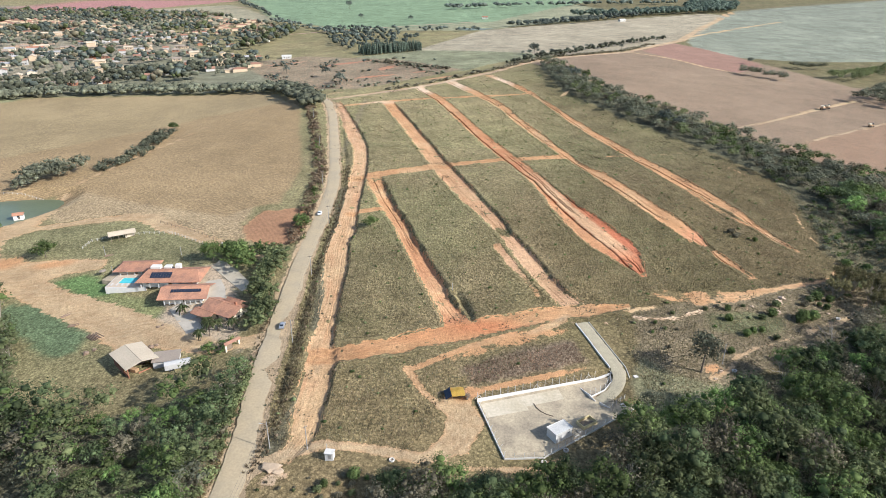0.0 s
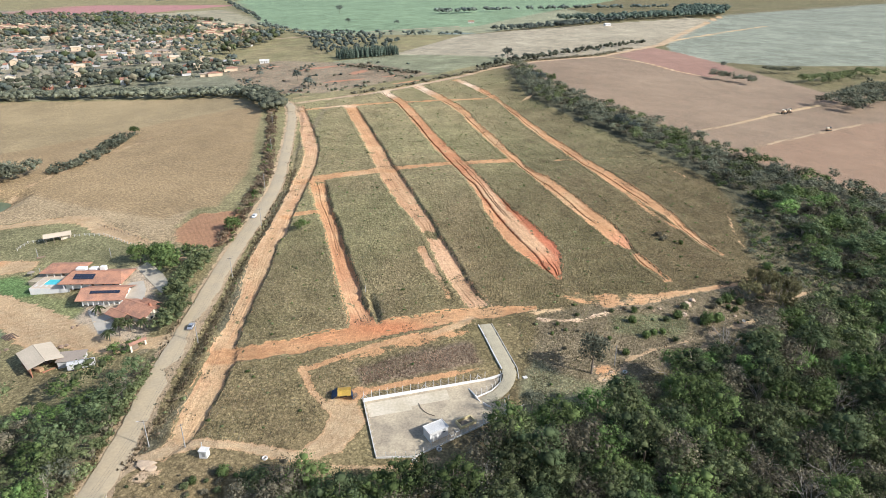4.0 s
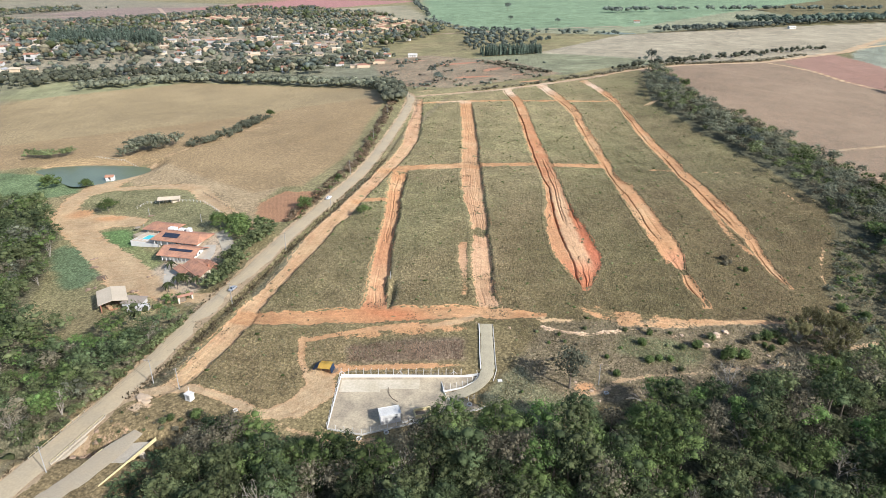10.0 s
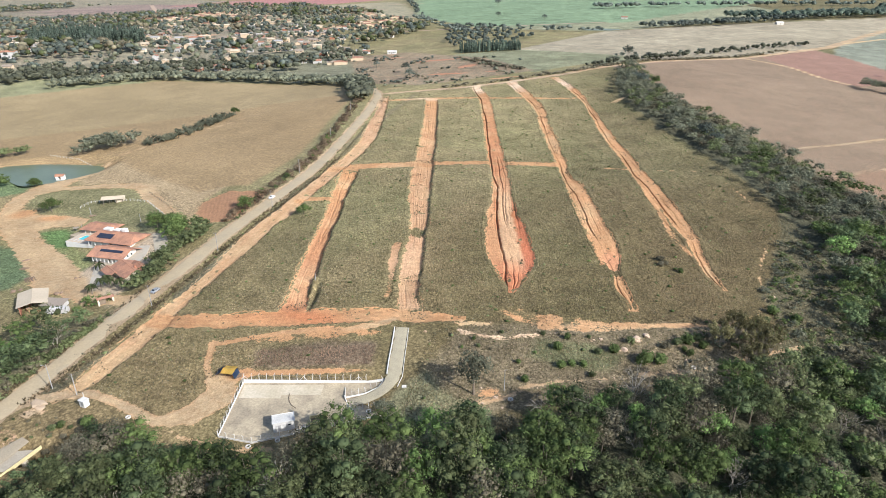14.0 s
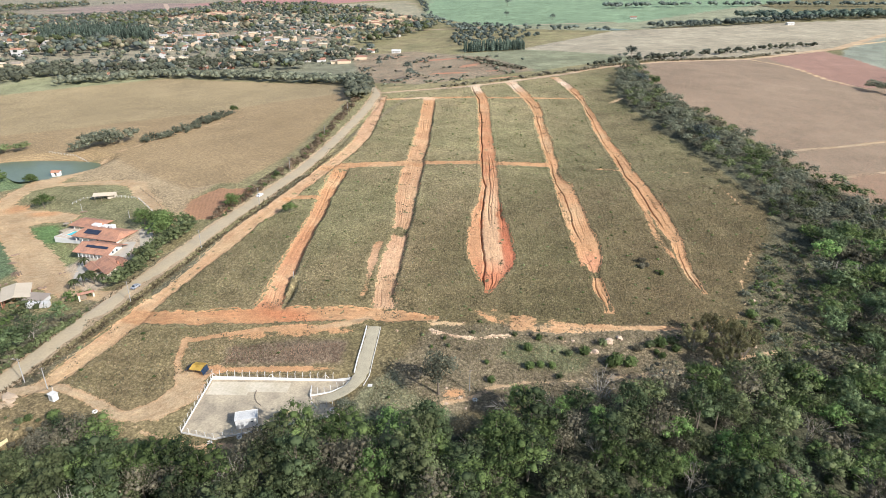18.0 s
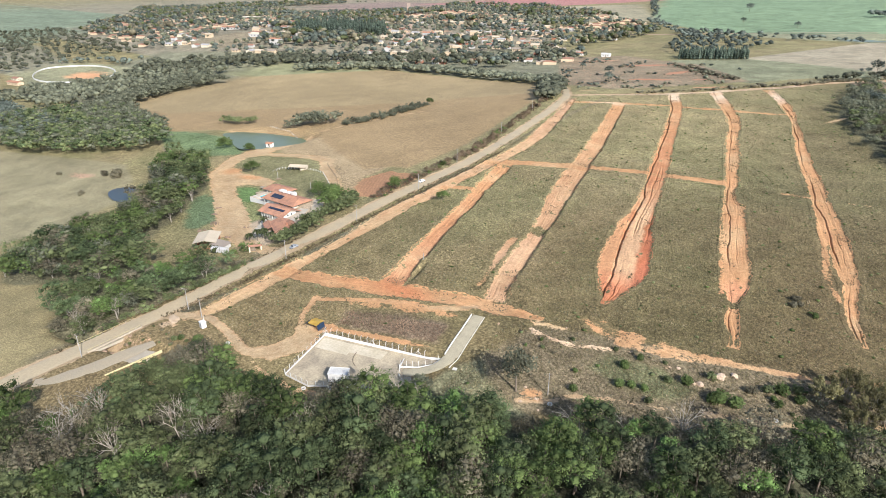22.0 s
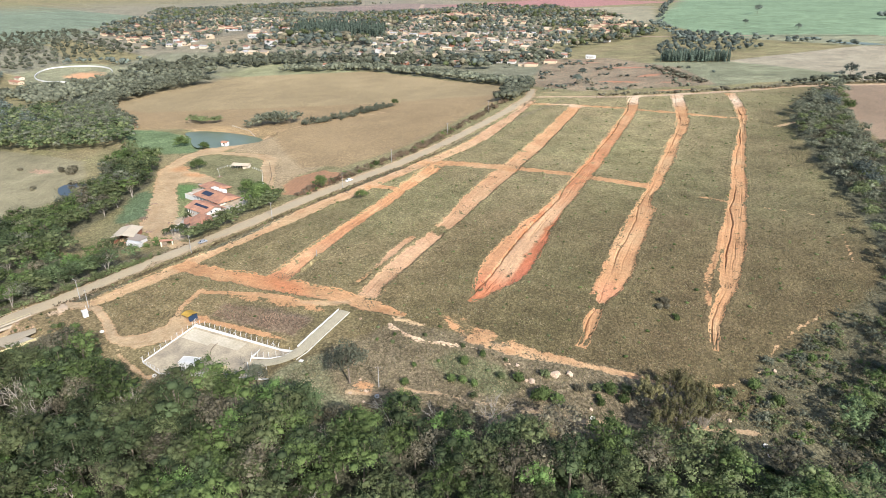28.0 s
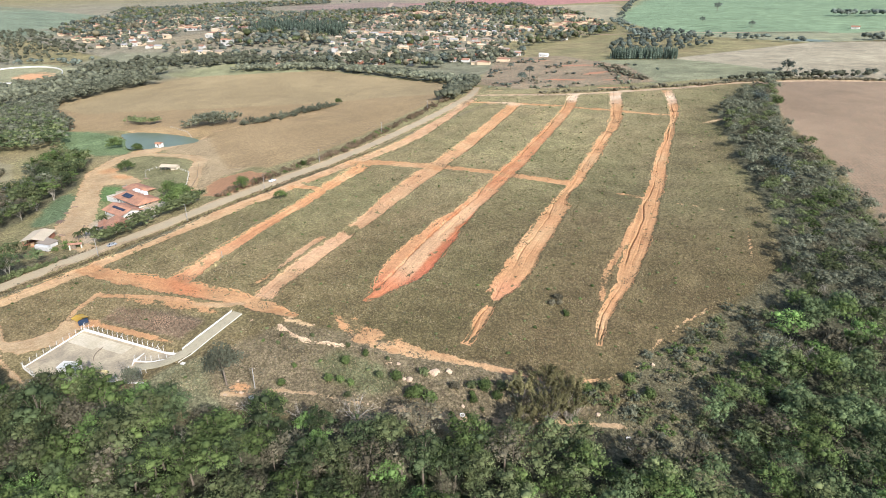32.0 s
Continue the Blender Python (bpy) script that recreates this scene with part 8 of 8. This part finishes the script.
# plots in rows on both sides of parallel streets
lanes, stations = np.meshgrid(np.arange(-30, 31) * 64.0, np.arange(-70, 71) * 17.0)
across = lanes + np.where(rng.uniform(size=lanes.shape) < 0.5, -13.0, 13.0) + rng.uniform(-4, 4, lanes.shape)
ahead = stations + rng.uniform(-5, 5, lanes.shape)
c22, s22 = math.cos(radians(22)), math.sin(radians(22))
spots = np.c_[(-850 + ahead * c22 - across * s22).ravel(), (1050 + ahead * s22 + across * c22).ravel()]
spots = spots[inside(spots[:, 0], spots[:, 1], TOWN)]
clus = grain_noise(spots[:, 0], spots[:, 1], 150, 51) + 0.5 * grain_noise(spots[:, 0], spots[:, 1], 60, 52)
for cx, cy, ra, rb in CLEAR:
    clus = np.where(np.hypot((spots[:, 0] - cx) / ra, (spots[:, 1] - cy) / rb) < 1, -9, clus)
spots = spots[(clus > -0.3) & ~inside(spots[:, 0], spots[:, 1], [(-700, 720), (-615, 850), (-720, 960), (-840, 860)])]
near = np.hypot(spots[:, 0] + 600, spots[:, 1] - 800)
order = np.argsort(near)
for n, k in enumerate(order[:210]):
    x, y = float(spots[k, 0]), float(spots[k, 1])
    kit = KITS[int(rng.integers(0, 12))]
    m = pose(x, y, ground_at(x, y), rz=float(rng.choice([20, 24, 22, 114, 202])))
    if kit.name not in USED:
        USED.add(kit.name)
        kit.matrix_basis = m
    else:
        copy_thing(kit, m)
# more of the town behind, joined
wb, rb, pb = BM(), BM(), BM()
for n, k in enumerate(order[210:620]):
    x, y = float(spots[k, 0]), float(spots[k, 1])
    z, a = ground_at(x, y), float(rng.choice([22, 22, 112]))
    sx, sy = rng.uniform(9, 22), rng.uniform(7, 10)
    box(wb, x, y, z - 1, sx, sy, 4.4, a)
    box(pb if n % 5 < 1 else rb, x, y, z + 3.4, sx + 1, sy + 1, 1.5, a, taper=0.35)
tagged(mesh_object("distant_walls", wb, TAN_WALL), "pale walls of the farther town houses", "houses", kind="stuff")
tagged(mesh_object("distant_roofs", rb, TILE_OLD), "clay roofs of the farther town houses", "roofs", kind="stuff")
tagged(mesh_object("distant_roofs", pb, SHEET), "pale sheet roofs of the farther town houses", "roofs", kind="stuff")
for lane, u0, u1 in ((-3, -150, 900), (-1, -520, 420), (2, -700, 500), (5, -800, 520), (8, -600, 620)):
    p = [(-850 + u * c22 - lane * 64 * s22, 1050 + u * s22 + lane * 64 * c22, 8) for u in (u0, u0 * 0.5 + u1 * 0.5, u1)]
    ribbon("road", p, 0.5, TOWN_EARTH, "bare earth street of the town", "road", step=20)
ribbon("road", [(-560, 820, 10), (-690, 1000, 10), (-861, 1186, 10), (-1100, 1460, 11), (-1400, 1800, 12)], 0.6, TOWN_EARTH, "straight earth road leading out of the town", "road", step=20)
# larger white buildings with courts
for x, y, sx, sy, h, a in ((-735, 690, 46, 12, 4.5, 22), (-715, 725, 52, 11, 4.5, 22), (-770, 705, 14, 40, 4, 22), (-660, 655, 16, 12, 8, 30), (-500, 640, 24, 10, 4.5, 25), (-560, 900, 20, 14, 8, 20), (-600, 1130, 46, 14, 6, 15), (-1000, 860, 60, 12, 4, 15), (-1150, 980, 70, 14, 5, 20), (-930, 760, 34, 12, 4, 30), (-1080, 700, 30, 14, 5, 10)):
    t = thing("town_building", pose(x, y, ground_at(x, y), rz=a), "long white institutional building in the town", "building")
    part("wall", walls(BM(), sx, sy, h, foot=-2), DULL_WHITE, t)
    part("roof", gable_roof(BM(), sx, sy, h, 1.4, 0.5), CREAM if sx > 40 else TILE, t)
    for i in range(int(sx // 6)):
        part("window", box(BM(), -sx / 2 + 3 + 6 * i, -sy / 2 - 0.02, 1.2, 2.0, 0.14, 1.4), GLASS, t)
for x, y, a, kit in ((-196, 816, 10, "white"), (-430, 622, 15, "tile"), (-470, 600, 40, "tile"), (-310, 955, 10, "tile"), (-270, 1000, 30, "white"), (80, 1280, 0, "tile"), (330, 1230, 20, "white"), (-235, 820, 20, "tile")):
    house("farmhouse", x, y, ground_at(x, y), a, 11, 7, 2.9, 1.6, WHITE, TILE if kit == "tile" else ROOF_WHITE, "isolated farmhouse with %s roof among fields" % ("a clay" if kit == "tile" else "a pale"), openings=2)
# trees through the town
tr = strewn(TOWN, 9500, rng)
tr = tr[(grain_noise(tr[:, 0], tr[:, 1], 90, 61) + 0.7 * grain_noise(tr[:, 0], tr[:, 1], 30, 62)) > -0.4]
u = rng.uniform(size=len(tr))
stuff("town_wood", tr[u < 0.5], FAR_TREES, (6, 11), LEAF_HAZE, "trees between the town houses", rng)
stuff("town_wood", tr[u >= 0.5], FAR_TREES, (6, 11), LEAF_DULL, "green trees between the town houses", rng)
groves = strewn(TOWN, 12000, rng)
groves = groves[(grain_noise(groves[:, 0], groves[:, 1], 120, 63) + 0.5 * grain_noise(groves[:, 0], groves[:, 1], 45, 64)) > 0.24]
for x0, leaf, lab in ((0, LEAF_HAZE, "groves of grey-green trees in the town"), (1, LEAF_DRY, "groves of dry pale trees in the town"), (2, LEAF_OLIVE, "groves of olive trees in the town")):
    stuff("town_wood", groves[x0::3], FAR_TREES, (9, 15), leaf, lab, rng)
STREAM_WOOD = [(-472, 314), (-400, 300), (-340, 292), (-290, 268), (-290, 248), (-330, 220), (-366, 198), (-400, 192), (-460, 205), (-555, 227), (-525, 279)]
stream = scatter(STREAM_WOOD, 6.2, rng)
for x0, leaf, lab in ((0, LEAF_DULL, "grey-green stream woodland"), (1, LEAF_DARK, "dark green stream woodland"), (2, LEAF_OLIVE, "olive green stream woodland")):
    stuff("woodland", stream[x0::3], SEMI_TREES, (8, 13), leaf, lab + " below the field", rng)
stuff("plantation_wood", scatter([(-700, 720), (-615, 850), (-720, 960), (-840, 860)], 8.5, rng), PINES, (14, 20), LEAF_PINE, "dense dark eucalyptus stand in the town", rng)
for poly, n, lab in (([(-620, 330), (-690, 340), (-700, 420), (-640, 470), (-560, 500), (-530, 420)], 8.5, "woodland between the field and the sports ground"), ([(-460, 92), (-420, 190), (-450, 230), (-800, 230), (-900, 100)], 11, "scattered woodland beyond the pasture"), ([(-880, 330), (-900, 450), (-820, 530), (-1400, 640), (-1500, 400)], 16, "patchy woodland beyond the sports ground")):
    stuff("woodland", scatter(poly, n, rng), FAR_TREES, (6, 11), LEAF_DULL, lab, rng)
for x, y, s in ((-262, 212, 1.0), (-256, 208, 0.9), (-270, 206, 0.8), (-246, 180, 0.6), (-300, 190, 0.5)):
    plant(bm_kinds[3], x, y, s * 3.6, x)
# sports ground: oval white wall and a pavilion
oval = thing("sports_ground_wall", I4, "low white oval wall round a sports ground", "wall")
pts = [(-783 + 87 * math.cos(a), 406 + 44 * math.sin(a) * (0.6 + 0.4 * abs(math.sin(a)))) for a in np.linspace(0, 2 * math.pi, 41)]
for a, b in zip(pts, pts[1:]):
    bm = BM()
    low_wall(bm, a, b, lambda x, y: ground_at(x, y), 1.6, 1.6, 0.8)
    part("panel", bm, WHITE, oval)
house("pavilion", -792, 336, ground_at(-792, 336), 10, 24, 8, 3.5, 1.6, TAN_WALL, TILE, "yellow pavilion beside the sports ground", openings=3)
house("pavilion", -825, 350, ground_at(-825, 350), 10, 12, 8, 3.0, 1.6, CREAM, TILE_OLD, "small club house beside the sports ground", openings=2)


def harvester(x, y, turn, s, label):
    t = thing("farm_machine", Matrix.Translation((x, y, ground_at(x, y))) @ Matrix.Rotation(radians(turn), 4, 'Z') @ Matrix.Scale(s, 4), label, "tractor")
    part("body", box(BM(), 0, 0, 1.2, 4.2, 2.0, 1.4, bevel=0.1), MACHINE, t)
    part("cab", box(BM(), 0.9, 0, 2.6, 1.7, 1.8, 1.5, taper=0.85), GLASS, t)
    part("hopper", box(BM(), -1.6, 0, 2.6, 2.2, 2.2, 1.2, taper=1.15), CREAM, t)
    for px, py, r in ((-1.4, 1.2, 0.95), (-1.4, -1.2, 0.95), (1.6, 1.1, 0.7), (1.6, -1.1, 0.7)):
        part("wheel", rod(BM(), (px, py - 0.25, r), (px, py + 0.25, r), r, n=12), RUBBER, t)


harvester(318, 528, 35, 1.0, "orange harvester standing in the ploughed field")
harvester(325, 533, 40, 0.9, "tractor with trailer standing in the ploughed field")
harvester(330, 481, 10, 0.8, "small tractor working in the ploughed field")
